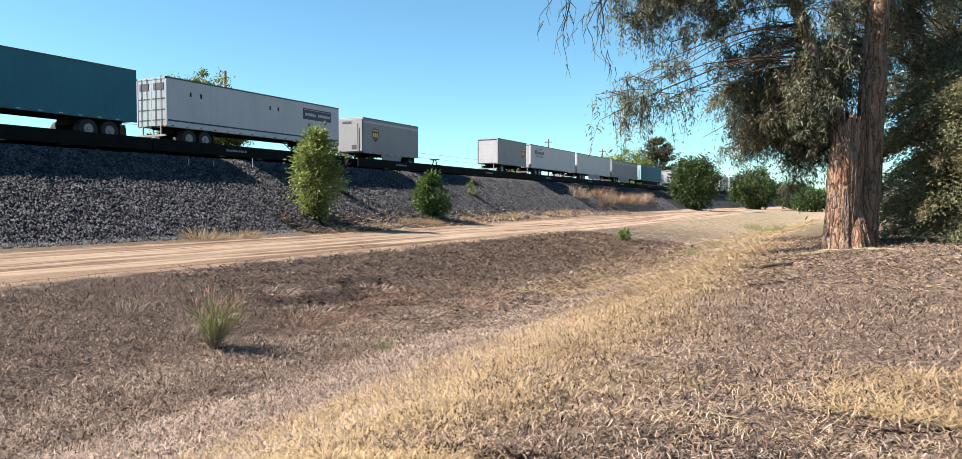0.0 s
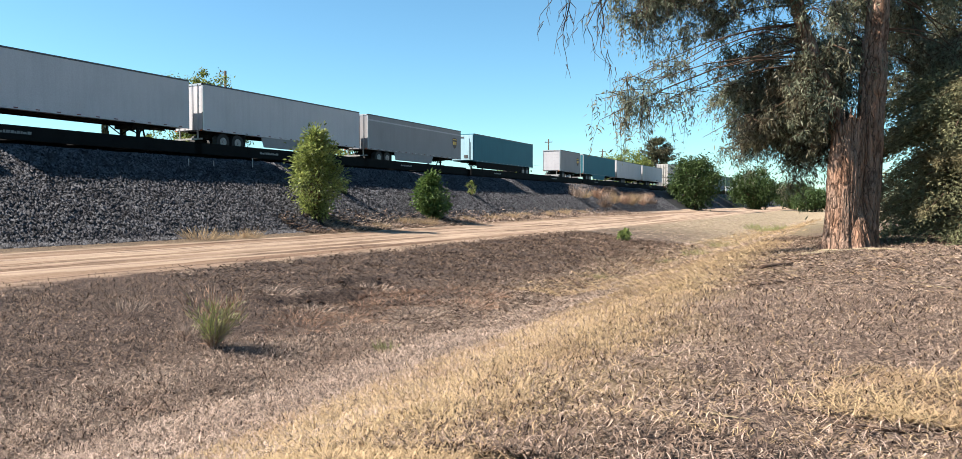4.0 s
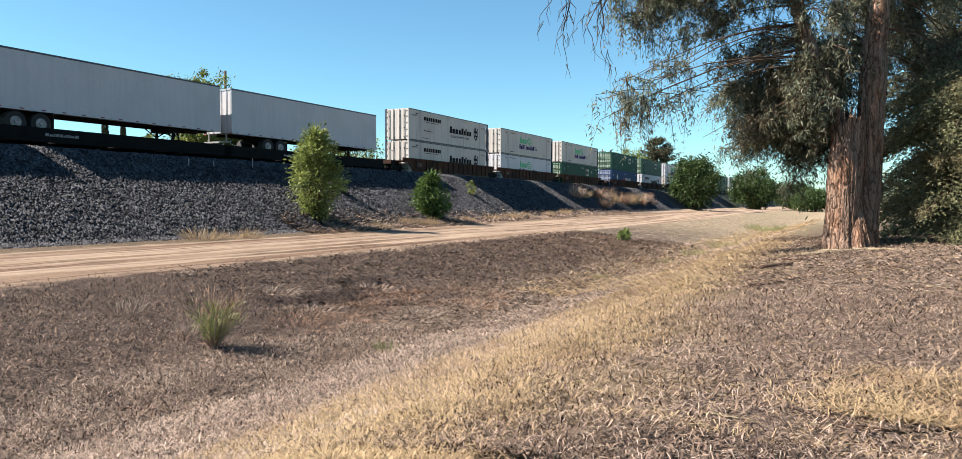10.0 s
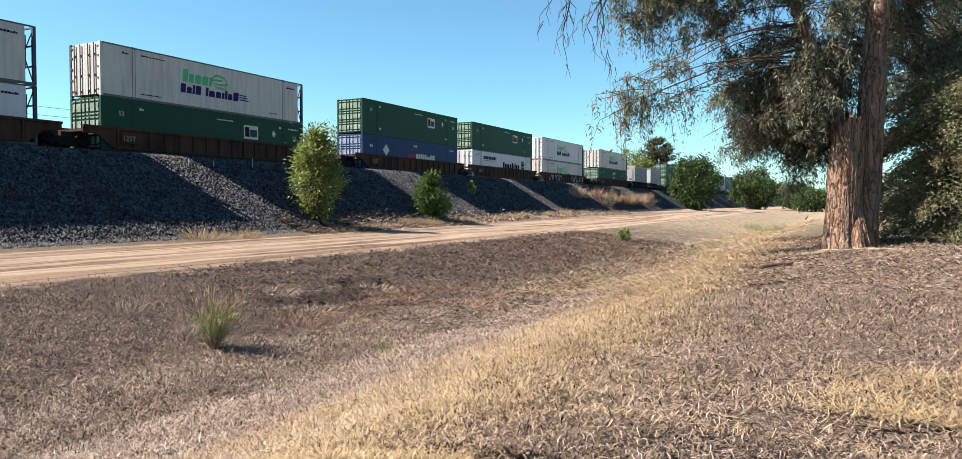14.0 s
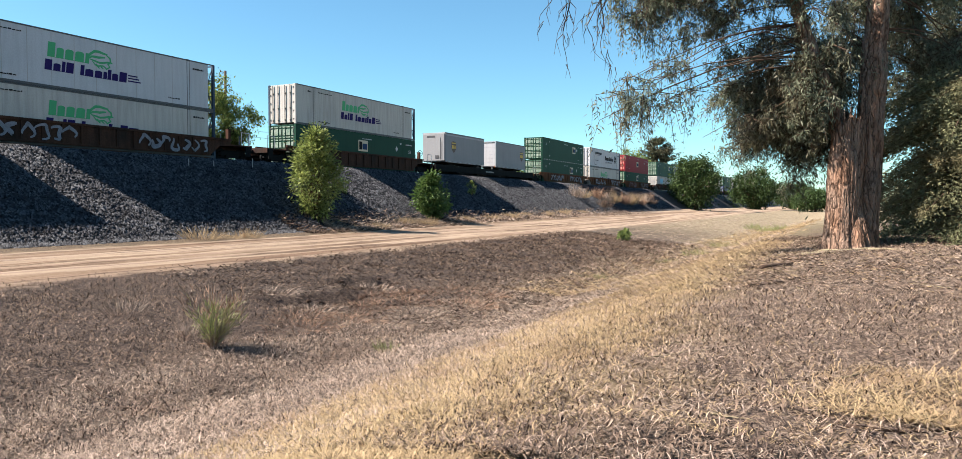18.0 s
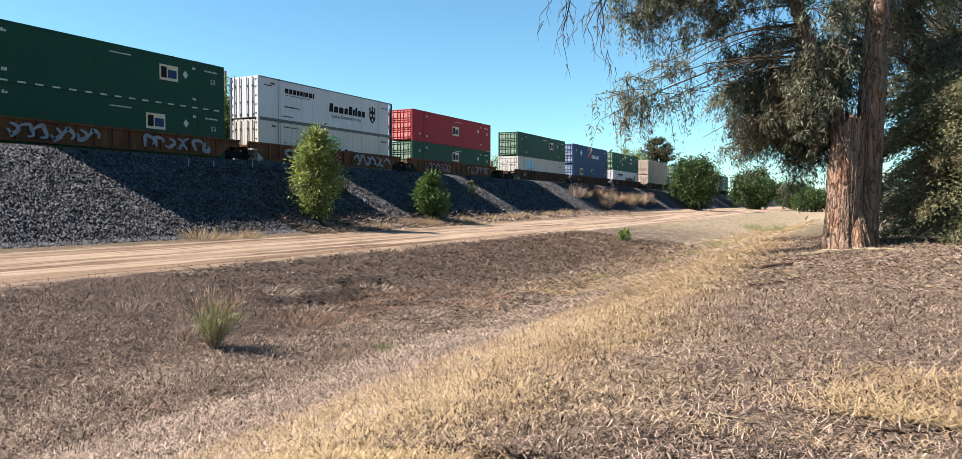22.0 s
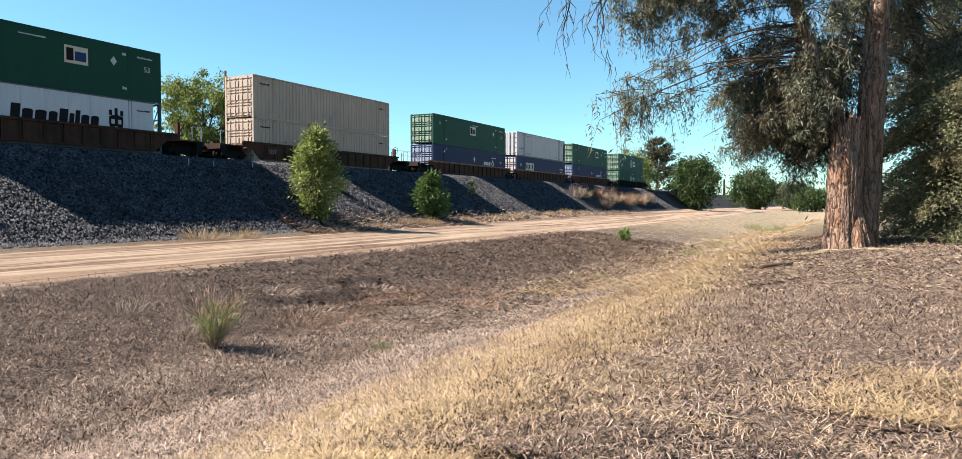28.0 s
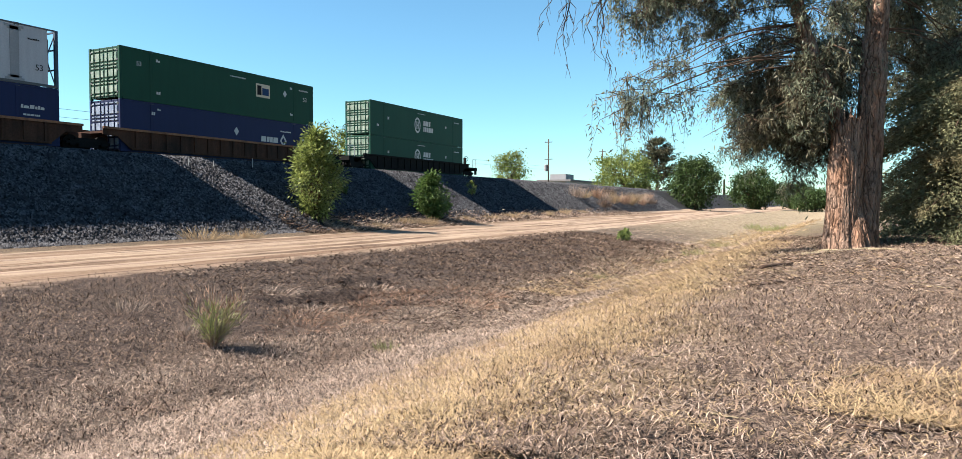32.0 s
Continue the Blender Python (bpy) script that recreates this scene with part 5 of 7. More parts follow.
def marks_tan(t):
    bm = bmesh.new()
    bm.faces.new([bm.verts.new((HW + 0.012, 8.2 + a, 0.75 + b)) for a, b in ((-0.26, 0), (0, -0.3), (0.26, 0), (0, 0.3))])
    part("hazard_diamond", bm, M_GREY, t)
    small_codes(t, M_INK, [(0.6, 2.3, 1.1, 0.14, 8), (14.6, 2.2, 0.7, 0.14, 5)])


STYLES = {
    "two_words": lambda: container("reefer_container", M_REEFER, "off-white insulated container with green and purple lettering", marks_striped_words, M_REEFER, reefer=True),
    "crest": lambda: container("reefer_container", M_REEFER, "off-white insulated container with black lettering and crest", marks_crest, M_REEFER, reefer=True),
    "two_words_clean": lambda: container("reefer_container", M_REEFERCLEAN, "clean white insulated container with green and purple lettering", marks_striped_words, M_REEFERCLEAN, reefer=True),
    "crest_clean": lambda: container("reefer_container", M_REEFERCLEAN, "clean white insulated container with black lettering and crest", marks_crest, M_REEFERCLEAN, reefer=True),
    "green": lambda: container("shipping_container", M_GREEN, "dark green steel container with a cream emblem plate", marks_green(), M_GREENDOOR),
    "green_dashed": lambda: container("shipping_container", M_GREEN, "dark green steel container with a dashed white lower edge", marks_green(True, 11.9), M_GREENDOOR),
    "red": lambda: container("shipping_container", M_RED, "red steel container with a cream emblem plate", marks_green(False, 8.15, True), M_REDDOOR),
    "green_mid": lambda: container("shipping_container", M_GREEN, "dark green steel container with a cream emblem plate at mid-length", marks_green(False, 8.15), M_GREENDOOR),
    "blue": lambda: container("shipping_container", M_BLUE, "blue steel container with red and white lettering", marks_blue, M_BLUEDOOR),
    "blue_plate": lambda: container("shipping_container", M_BLUE, "blue steel container with a cream emblem plate", marks_blue_plate, M_BLUEDOOR),
    "navy": lambda: container("shipping_container", M_NAVY, "navy blue steel container with white lettering and diamond", marks_navy, M_BLUEDOOR),
    "rail_white": lambda: container("shipping_container", M_REEFER, "weathered white ribbed container with light blue lettering", marks_rail_white, ribbed=True),
    "rail_navy": lambda: container("shipping_container", M_NAVY, "navy blue container with large cream lettering", marks_rail_navy, M_REEFER),
    "plain_reefer": lambda: container("reefer_container", M_CLEANWHITE, "plain white insulated container with grey post patches", marks_plain_reefer, M_CLEANWHITE, reefer=True),
    "round": lambda: container("shipping_container", M_GREEN2, "mid green steel container with a white round emblem", marks_round, M_GREENDOOR),
    "tan": lambda: container("shipping_container", M_TAN, "tan corrugated steel container", marks_tan, ribbed=True),
}
made = {}


def load(style, y, z):
    if style not in made:
        made[style] = STYLES[style]()
        return on_train(made[style], y, z)
    return on_train(copy_thing(made[style], pose(0, 0, 0)), y, z)


LOW, HIGH = 4.54, 4.54 + CH
for y, top, bottom in [(228.92, "crest", "crest"), (248.32, "two_words", "two_words_clean"), (267.90, "two_words", "green"), (291.34, "green", "blue"), (310.75, "green", "crest_clean"), (330.24, "two_words_clean", "two_words"),
                       (353.87, "two_words", "green_mid"), (400.94, "green_dashed", "green"), (420.06, "crest_clean", "two_words"), (439.51, "red", "green_mid"), (463.06, "green", "rail_white"), (482.63, "blue", "blue_plate"),
                       (502.17, "green", "crest_clean"), (525.66, "tan", "tan"), (549.28, "green_mid", "navy"), (568.90, "plain_reefer", "rail_navy"), (588.51, "green", "navy"), (611.90, "round", "round")]:
    load(top, y, HIGH + 0.02)
    load(bottom, y, LOW)


def wheelset(bm, y, r=0.42, half=0.75):
    for x in (-half, half):
        rod(bm, (x - 0.07, y, r), (x + 0.07, y, r), r, n=20)
    rod(bm, (-half, y, r), (half, y, r), 0.08, n=8)


def bogie(parent, y):
    """A two-axle railway truck with side frames."""
    bm = bmesh.new()
    for x in (-1.02, 0.90):
        box(bm, x, x + 0.12, y - 1.25, y + 1.25, 0.38, 0.52)
        box(bm, x, x + 0.12, y - 0.55, y + 0.55, 0.20, 0.38)
        box(bm, x, x + 0.12, y - 0.75, y + 0.75, 0.52, 0.68)
        for s in (-0.88, 0.88):
            box(bm, x - 0.02, x + 0.14, y + s - 0.16, y + s + 0.16, 0.28, 0.60)
    box(bm, -0.9, 0.9, y - 0.22, y + 0.22, 0.35, 0.62)
    b = part("truck_frame", bm, M_BLACK, parent)
    for s in (-0.88, 0.88):
        w = bmesh.new()
        wheelset(w, y + s)
        part("wheelset", w, M_BLACK, b, smooth=False)


def car_end(t, steel, far):
    """Platform over the outer truck with a coupler, rails and a hand brake."""
    def at(y):
        return CL - y if far else y

    def slab(name, x0, x1, ya, yb, z0, z1, m=steel):
        bm = bmesh.new()
        a, b = sorted((at(ya), at(yb)))
        box(bm, x0, x1, a, b, z0, z1)
        return part(name, bm, m, t)

    slab("end_sill", -0.36, 0.36, -3.0, -1.12, 0.60, 0.98)
    slab("end_deck", -1.38, 1.38, -2.95, -1.12, 0.98, 1.06)
    slab("end_beam", -1.40, 1.40, -3.05, -2.95, 0.74, 1.08)
    slab("side_step", 1.36, 1.42, -2.9, -2.45, 0.32, 1.0, M_BLACK)
    slab("coupler", -0.14, 0.14, -3.85, -3.0, 0.72, 0.96, M_BLACK)
    for x in (-1.3, -0.45, 1.3):
        bm = bmesh.new()
        rod(bm, (x, at(-2.9), 1.06), (x, at(-2.9), 2.0 if x < 1 else 1.9), 0.025, n=6)
        if x > 1:
            rod(bm, (x, at(-2.9), 1.9), (x, at(-2.2), 1.9), 0.025, n=6)
            rod(bm, (x, at(-2.2), 1.06), (x, at(-2.2), 1.9), 0.025, n=6)
        part("handrail", bm, M_STEELROD if x > 1 else M_FRAME, t)
    if far:
        bm = bmesh.new()
        box(bm, 0.55, 0.80, at(-1.75), at(-1.55), 1.06, 2.1)
        stand = part("brake_stand", bm, steel, t)
        bm = bmesh.new()
        for k in range(14):
            w, v = 2 * math.pi * k / 14, 2 * math.pi * (k + 1) / 14
            yy = at(-1.85)
            rod(bm, (0.68 + 0.27 * math.cos(w), yy, 2.0 + 0.27 * math.sin(w)), (0.68 + 0.27 * math.cos(v), yy, 2.0 + 0.27 * math.sin(v)), 0.022, n=5)
            if k % 5 == 0:
                rod(bm, (0.68, yy, 2.0), (0.68 + 0.27 * math.cos(w), yy, 2.0 + 0.27 * math.sin(w)), 0.014, n=4)
        part("brake_wheel", bm, M_BLACK, stand)
        bm = bmesh.new()
        rod(bm, (-0.5, at(-1.9), 1.22), (0.3, at(-1.9), 1.22), 0.16, n=12)
        part("air_tank", bm, steel, t)


def well_car(steel, label, scrawl=0, near_end=False, far_end=False, plated=True):
    """A deep-well container car: side sills with ribs, end platforms, rail trucks. Origin at rail top below the load's near end."""
    t = root("well_car", pose(0, 0, 0), label, "railway wagon", "well cars of the train")
    y0, y1 = -1.15, CL + 1.15
    for side in (-1, 1):
        bm = bmesh.new()
        xo = side * 1.42
        x0, x1 = min(xo, xo - side * 0.05), max(xo, xo - side * 0.05)
        prof = [(y0, 0.95), (y0, 1.36), (y1, 1.36), (y1, 0.95), (y1 - 0.9, 0.9), (y1 - 1.7, 0.26), (y0 + 1.7, 0.26), (y0 + 0.9, 0.9)]
        a = [bm.verts.new((x0, y, z)) for y, z in prof]
        b = [bm.verts.new((x1, y, z)) for y, z in prof]
        bm.faces.new(a), bm.faces.new(b[::-1])
        for i in range(len(prof)):
            j = (i + 1) % len(prof)
            bm.faces.new((a[j], a[i], b[i], b[j]))
        sill = part("side_sill", bm, steel, t)
        xa, xb = (1.42, 1.50) if side > 0 else (-1.50, -1.42)
        bm = bmesh.new()
        box(bm, xa - 0.02, xb + 0.02, y0, y1, 1.26, 1.38)
        part("top_chord", bm, steel, sill)
        bm = bmesh.new()
        box(bm, xa, xb, y0 + 1.7, y1 - 1.7, 0.22, 0.32)
        part("bottom_chord", bm, steel, sill)
        for k in range(15):
            y = y0 + 2.0 + k * (y1 - y0 - 4.0) / 14
            bm = bmesh.new()
            box(bm, xa, xb, y - 0.05, y + 0.05, 0.33, 1.25)
            part("rib", bm, steel, sill)
    bm = bmesh.new()
    box(bm, -1.36, 1.36, y0 + 1.6, y1 - 1.6, 0.02, 0.12)
    part("well_floor", bm, steel, t)
    for y in (y0, y1 - 1.05):
        bm = bmesh.new()
        box(bm, -1.36, 1.36, y, y + 1.05, 1.02, 1.14)
        box(bm, -0.35, 0.35, y - (0.5 if y == y0 else 0), y + 1.05 + (0 if y == y0 else 0.5), 0.62, 1.02)
        part("end_platform", bm, steel, t)
    bogie(t, -1.7)
    if far_end:
        bogie(t, CL + 1.7)
        car_end(t, steel, True)
    if near_end:
        car_end(t, steel, False)
    if plated:
        bm = bmesh.new()
        plate(bm, 1.05, 2.35, 0.55, 1.15, 1.505, 0.004)
        p = part("load_plate", bm, steel, t)
        words("load_limit", "125T", 0.40, p, M_DIMMARK, 1.12, 0.68, 1.512)
    if scrawl:
        r = random.Random(scrawl)
        for word in range(2):
            bm = bmesh.new()
            ya = 2.4 + word * 8.0 + r.uniform(-0.5, 0.5)
            for k in range(7):
                yc, zc, span, turn = ya + k * 0.70, 0.78, r.uniform(3.2, 5.2), r.uniform(0, 6.3)
                tall, wide = r.uniform(0.26, 0.38), r.uniform(0.22, 0.36)
                stroke(bm, [(yc + wide * math.cos(turn + span * q / 12) + 0.10 * math.sin(q * 0.9), zc + tall * math.sin(turn + span * q / 12)) for q in range(13)], r.uniform(0.15, 0.27), 1.506 + 0.0012 * k)
            part("spray_paint", bm, M_SCRAWLPINK if scrawl % 2 else M_SCRAWL, t, "faded sprayed scrawl")
    return t


BROWN, ORANGE = "dark rusty brown steel well car with ribbed sides", "orange-brown rusty well car with sprayed scrawl"
KINDS = {"brown": (M_RUST, BROWN, 0, True), "scrawl": (M_RUST, "dark rusty brown well car with sprayed scrawl", 4, False), "orange": (M_RUSTLIGHT, ORANGE, 2, False), "orange2": (M_RUSTLIGHT, ORANGE, 6, False),
         "orange3": (M_RUSTLIGHT, ORANGE, 3, False), "black": (M_BLACK, "black steel well car with ribbed sides", 0, False), "rim": (M_RUST, "rusty brown well car with an orange highlight coloured onto the top chord", 0, False)}
wells = {}
# place of the load, kind of car, outer end near, outer end far
for y, kind, a_, b_ in [(228.92, "brown", True, False), (248.32, "brown", False, False), (267.90, "brown", False, True), (291.34, "brown", True, False), (310.75, "brown", False, False), (330.24, "scrawl", False, True), (353.87, "brown", True, True),
                        (400.94, "orange2", True, False), (420.06, "orange", False, False), (439.51, "orange3", False, True), (463.06, "brown", True, False), (482.63, "brown", False, False), (502.17, "brown", False, True), (525.66, "brown", True, True),
                        (549.28, "rim", True, False), (568.90, "rim", False, False), (588.51, "rim", False, True), (611.90, "black", True, True)]:
    if (kind, a_, b_) not in wells:
        steel, text, sc, plated = KINDS[kind]
        w = wells[(kind, a_, b_)] = well_car(steel, text, sc, a_, b_, plated)
        # the chord's highlight is painted by swapping in brighter steel
        if kind == "rim":
            for o in w.children_recursive:
                if o.name.startswith("top_chord"):
                    o.data.materials[0] = M_RUSTLIT
    else:
        w = copy_thing(wells[(kind, a_, b_)], pose(0, 0, 0))
    on_train(w, y, RAIL_Z)


def spine_car(length, label, deck=False):
    """A skeleton car: centre beam with cross arms, or a full deck. Origin at rail top at its near end."""
    t = root("flat_car" if deck else "spine_car", pose(0, 0, 0), label, "railway wagon", "flat and spine cars of the train")
    bm = bmesh.new()
    if deck:
        box(bm, -1.30, 1.30, 4.0, length - 4.0, 0.17, 0.27)
        part("low_floor", bm, M_BLACK, t)
        for ya, yb in ((0.2, 4.0), (length - 4.0, length - 0.2)):
            bm = bmesh.new()
            box(bm, -1.30, 1.30, ya, yb, 0.92, 1.05)
            part("end_deck", bm, M_BLACK, t)
        for side in (-1.42, 1.32):
            bm = bmesh.new()
            box(bm, side, side + 0.10, 0.2, length - 0.2, 0.42, 1.08)
            part("side_sill", bm, M_BLACK, t)
        bm = bmesh.new()
        lettering(bm, 11.0, 13.0, 0.66, 0.82, 9, 5, 1.425, 0.6)
        part("marking", bm, M_DIMMARK, t)
    else:
        box(bm, -0.32, 0.32, -0.2, length + 0.2, 0.42, 0.98)
        part("centre_beam", bm, M_BLACK, t)
        for y in (2.2, 4.2, 7.0, 10.5, 13.6, length - 2.0):
            bm = bmesh.new()
            box(bm, -1.36, 1.36, y - 0.18, y + 0.18, 0.40, 0.54)
            part("cross_arm", bm, M_BLACK, t)
        for y0, y1 in ((1.0, 6.0), (length - 6.0, length - 1.2)):
            bm = bmesh.new()
            for x in (-1.28, 0.62):
                box(bm, x, x + 0.66, y0, y1, 0.55, 0.66)
                box(bm, x if x < 0 else x + 0.60, x + 0.06 if x < 0 else x + 0.66, y0, y1, 0.66, 0.82)
            part("wheel_tray", bm, M_BLACK, t)
        for x in (-1.46, 1.36):
            bm = bmesh.new()
            box(bm, x, x + 0.10, -0.25, length + 0.25, 0.28, 0.98)
            part("side_sill", bm, M_BLACK, t)
        bm = bmesh.new()
        box(bm, -0.45, 0.45, length - 3.2, length - 2.5, 0.98, 1.12)
        rod(bm, (-0.3, length - 2.85, 0.98), (-0.1, length - 2.85, 1.62), 0.05, n=6)
        rod(bm, (0.3, length - 2.85, 0.98), (0.1, length - 2.85, 1.62), 0.05, n=6)
        box(bm, -0.4, 0.4, length - 3.1, length - 2.6, 1.58, 1.68)
        part("hitch", bm, M_BLACK, t)
        bm = bmesh.new()
        lettering(bm, 5.2, 7.0, 0.58, 0.72, 10, 5, 1.462, 0.6)
        part("marking", bm, M_DIMMARK, t)
    for y in (0.4, length - 0.4) if not deck else (2.2, length - 2.2):
        bogie(t, y)
    return t


spine = spine_car(17.2, "black steel skeleton car that carries a road trailer")
spines = [11.4, 29.2, 48.7, 66.3, 83.9, 101.1, 118.4, 137.3, 154.8, 172.9, 190.1, 207.2]
on_train(spine, spines[0], RAIL_Z)
for y in spines[1:]:
    on_train(copy_thing(spine, pose(0, 0, 0)), y, RAIL_Z)
on_train(spine_car(24.6, "black steel flat car that carries two short trailers", True), 373.3, RAIL_Z)


def trailer(name, L, body, label, wheels_left, nose=None, axles=2, skirt=None, emblem=None, rollup=False, stripe=None, hubs=True, top=None, dents=0, H=2.88, big_nose=False, slide=0.0):
    """A road trailer: box body, rails, end doors or nose, running gear, landing legs. Origin below its near end; the box floor is at 1.1 m."""
    t = root(name, pose(0, 0, 0), label, "road trailer", "road trailers on the train")
    z0, z1 = 1.16, 1.16 + H
    bm = bmesh.new()
    soft_box(bm, -HW, HW, 0.05, L - 0.02, z0, z1, 0.035)
    part("body", bm, body, t)
    bm = bmesh.new()
    box(bm, HW - 0.02, HW + 0.012, 0.05, L - 0.05, z1 - 0.09, z1 + 0.004)
    box(bm, -HW - 0.012, -HW + 0.02, 0.05, L - 0.05, z1 - 0.09, z1 + 0.004)
    part("top_rail", bm, top or M_DARKRAIL, t)
    bm = bmesh.new()
    box(bm, HW - 0.02, HW + 0.014, 0.05, L - 0.05, z0 - 0.05, z0 + 0.13)
    part("bottom_rail", bm, body if top is None else M_ALU, t)
    n = int(L / 0.55)
    bm = bmesh.new()
    box(bm, HW + 0.012, HW + 0.018, 0, 0.22, z0, z0 + 0.055)
    dash = as_mesh(bm, "reflective_tape", M_TAPE)
    bm = bmesh.new()
    box(bm, HW + 0.012, HW + 0.018, 0, 0.22, z0, z0 + 0.055)
    pale = as_mesh(bm, "reflective_tape", M_TAPEWHITE)
    for k in range(n):
        shared("reflective_tape", pale if k % 2 else dash, t, Matrix.Translation((0, 0.3 + k * (L - 0.6) / n, 0)))
    # near end
    if wheels_left and not big_nose:
        for side in (0, 1):
            x0 = -HW + 0.10 if side == 0 else 0.01
            x1 = x0 + HW - 0.11
            if rollup and side:
                continue
            bm = bmesh.new()
            if rollup:
                box(bm, -HW + 0.14, HW - 0.14, 0.035, 0.06, z0 + 0.1, z1 - 0.25)
                d = part("roll_door", bm, M_DARKRAIL, t)
                for k in range(6):
                    z = z0 + 0.1 + k * (H - 0.35) / 6
                    bm = bmesh.new()
                    box(bm, -HW + 0.14, HW - 0.14, 0.015, 0.035, z, z + (H - 0.35) / 6 - 0.006)
                    part("door_slat", bm, nose or body, d)
            else:
                box(bm, x0, x1, 0.015, 0.06, z0 + 0.02, z1 - 0.10)
                d = part("door", bm, nose or body, t)
                for q in (0.3, 0.7):
                    bm = bmesh.new()
                    xr = x0 + (x1 - x0) * q
                    rod(bm, (xr, -0.02, z0 - 0.02), (xr, -0.02, z1 - 0.05), 0.02, n=6)
                    part("lock_rod", bm, M_STEELROD, d)
        bm = bmesh.new()
        box(bm, -HW, -HW + 0.12, -0.01, 0.05, z0, z1)
        box(bm, HW - 0.12, HW, -0.01, 0.05, z0, z1)
        box(bm, -HW, HW, -0.01, 0.05, z1 - 0.12, z1)
        part("end_frame", bm, M_ALU, t)
        bm = bmesh.new()
        box(bm, -HW + 0.1, HW - 0.1, -0.03, 0.05, 0.55, 0.66)
        for x in (-0.8, 0.75):
            box(bm, x, x + 0.08, -0.02, 0.05, 0.62, z0)
        part("bumper", bm, M_HUB, t)
        bm = bmesh.new()
        for x in (-1.15, 1.05):
            box(bm, x, x + 0.10, -0.012, 0.03, z0 - 0.06, z0 + 0.02)
        part("tail_light", bm, M_AMBER, t)
    else:
        bm = bmesh.new()
        soft_box(bm, -HW + 0.06, HW - 0.06, -0.04, 0.06, z0 + 0.08, z1 - 0.12, 0.03)
        p = part("nose_panel", bm, nose or body, t)
        bm = bmesh.new()
        box(bm, 0.2, 0.62, -0.07, -0.03, z0 + 0.3, z0 + 0.62)
        box(bm, -0.75, 0.15, -0.055, -0.03, z1 - 0.48, z1 - 0.30)
        part("placard_box", bm, M_DARKRAIL, p)
        bm = bmesh.new()
        rod(bm, (0.8, -0.06, z0 + 0.2), (0.8, -0.06, z1 - 0.5), 0.015, n=5)
        rod(bm, (0.95, -0.06, z0 + 0.1), (0.95, -0.06, z1 - 0.9), 0.015, n=5)
        part("air_lines", bm, M_DARKRAIL, p)
    # running gear
    yb = 2.3 + slide if wheels_left else L - 2.3 - slide
    if axles == 1:
        yb = 1.3 if wheels_left else L - 1.3
    ys = [yb] if axles == 1 else [yb - 0.62, yb + 0.62]
    bm = bmesh.new()
    box(bm, -0.55, 0.55, min(ys) - 0.6, max(ys) + 0.6, 0.72, z0)
    for x in (-0.5, 0.4):
        box(bm, x, x + 0.1, 0.4, L - 0.4, z0 - 0.14, z0)
    gear = part("chassis", bm, M_BLACK, t)
    for y in ys:
        for x in (-1.0, 0.98):
            bm = bmesh.new()
            rod(bm, (x - 0.24, y, 0.52), (x + 0.24, y, 0.52), 0.52, n=24)
            w = part("tyre", bm, M_RUBBER, gear)
        bm = bmesh.new()
        rod(bm, (1.20, y, 0.52), (1.235, y, 0.52), 0.29, 0.27, n=18)
        rod(bm, (1.235, y, 0.52), (1.29, y, 0.52), 0.11, 0.09, n=12)
        part("wheel_hub", bm, M_HUB if hubs else M_BLACK, gear)
    bm = bmesh.new()
    box(bm, 0.6, 1.25, max(ys) + 0.62, max(ys) + 0.64, 0.25, z0)
    part("mud_flap", bm, M_RUBBER, gear)
    yl = L - 3.2 if wheels_left else 3.2
    if axles == 1:
        yl = L - 2.0 if wheels_left else 2.0
    for x in (-0.75, 0.65):
        bm = bmesh.new()
        box(bm, x, x + 0.12, yl - 0.06, yl + 0.06, 0.35, z0)
        box(bm, x - 0.06, x + 0.18, yl - 0.13, yl + 0.13, 0.30, 0.36)
        rod(bm, (x + 0.06, yl, 0.55), (x + 0.06, yl - 0.9, z0 - 0.05), 0.035, n=5)
        rod(bm, (x + 0.06, yl, 0.55), (x + 0.06, yl + 0.7, z0 - 0.05), 0.03, n=5)
        part("landing_leg", bm, M_BLACK, t)
    bm = bmesh.new()
    box(bm, -0.8, 0.8, yl - 0.35, yl + 0.55, z0 - 0.30, z0)
    box(bm, -0.6, 0.6, yl + 0.55, yl + 1.9, z0 - 0.16, z0)
    part("leg_mount", bm, M_BLACK, t)
    bm = bmesh.new()
    rod(bm, (-0.7, yl, 0.6), (0.7, yl, z0 - 0.1), 0.03, n=5)
    rod(bm, (-0.7, yl, z0 - 0.1), (0.7, yl, 0.6), 0.03, n=5)
    part("leg_brace", bm, M_BLACK, t)
    if skirt is not None:
        a, b, m = skirt
        bm = bmesh.new()
        v = [(a, z0 - 0.04), (b, z0 - 0.04), (b - 0.35, 0.42), (a + 0.25, 0.42)]
        f = [bm.verts.new((HW - 0.02, y, z)) for y, z in v]
        g = [bm.verts.new((HW - 0.05, y, z)) for y, z in v]
        bm.faces.new(f), bm.faces.new(g[::-1])
        for i in range(4):
            j = (i + 1) % 4
            bm.faces.new((f[j], f[i], g[i], g[j]))
        part("side_skirt", bm, m, t)
    if stripe:
        for a, b, m in stripe:
            bm = bmesh.new()
            plate(bm, 0.1, L - 0.1, z0 + a, z0 + b, HW + 0.001, 0.004)
            part("stripe", bm, m, t)
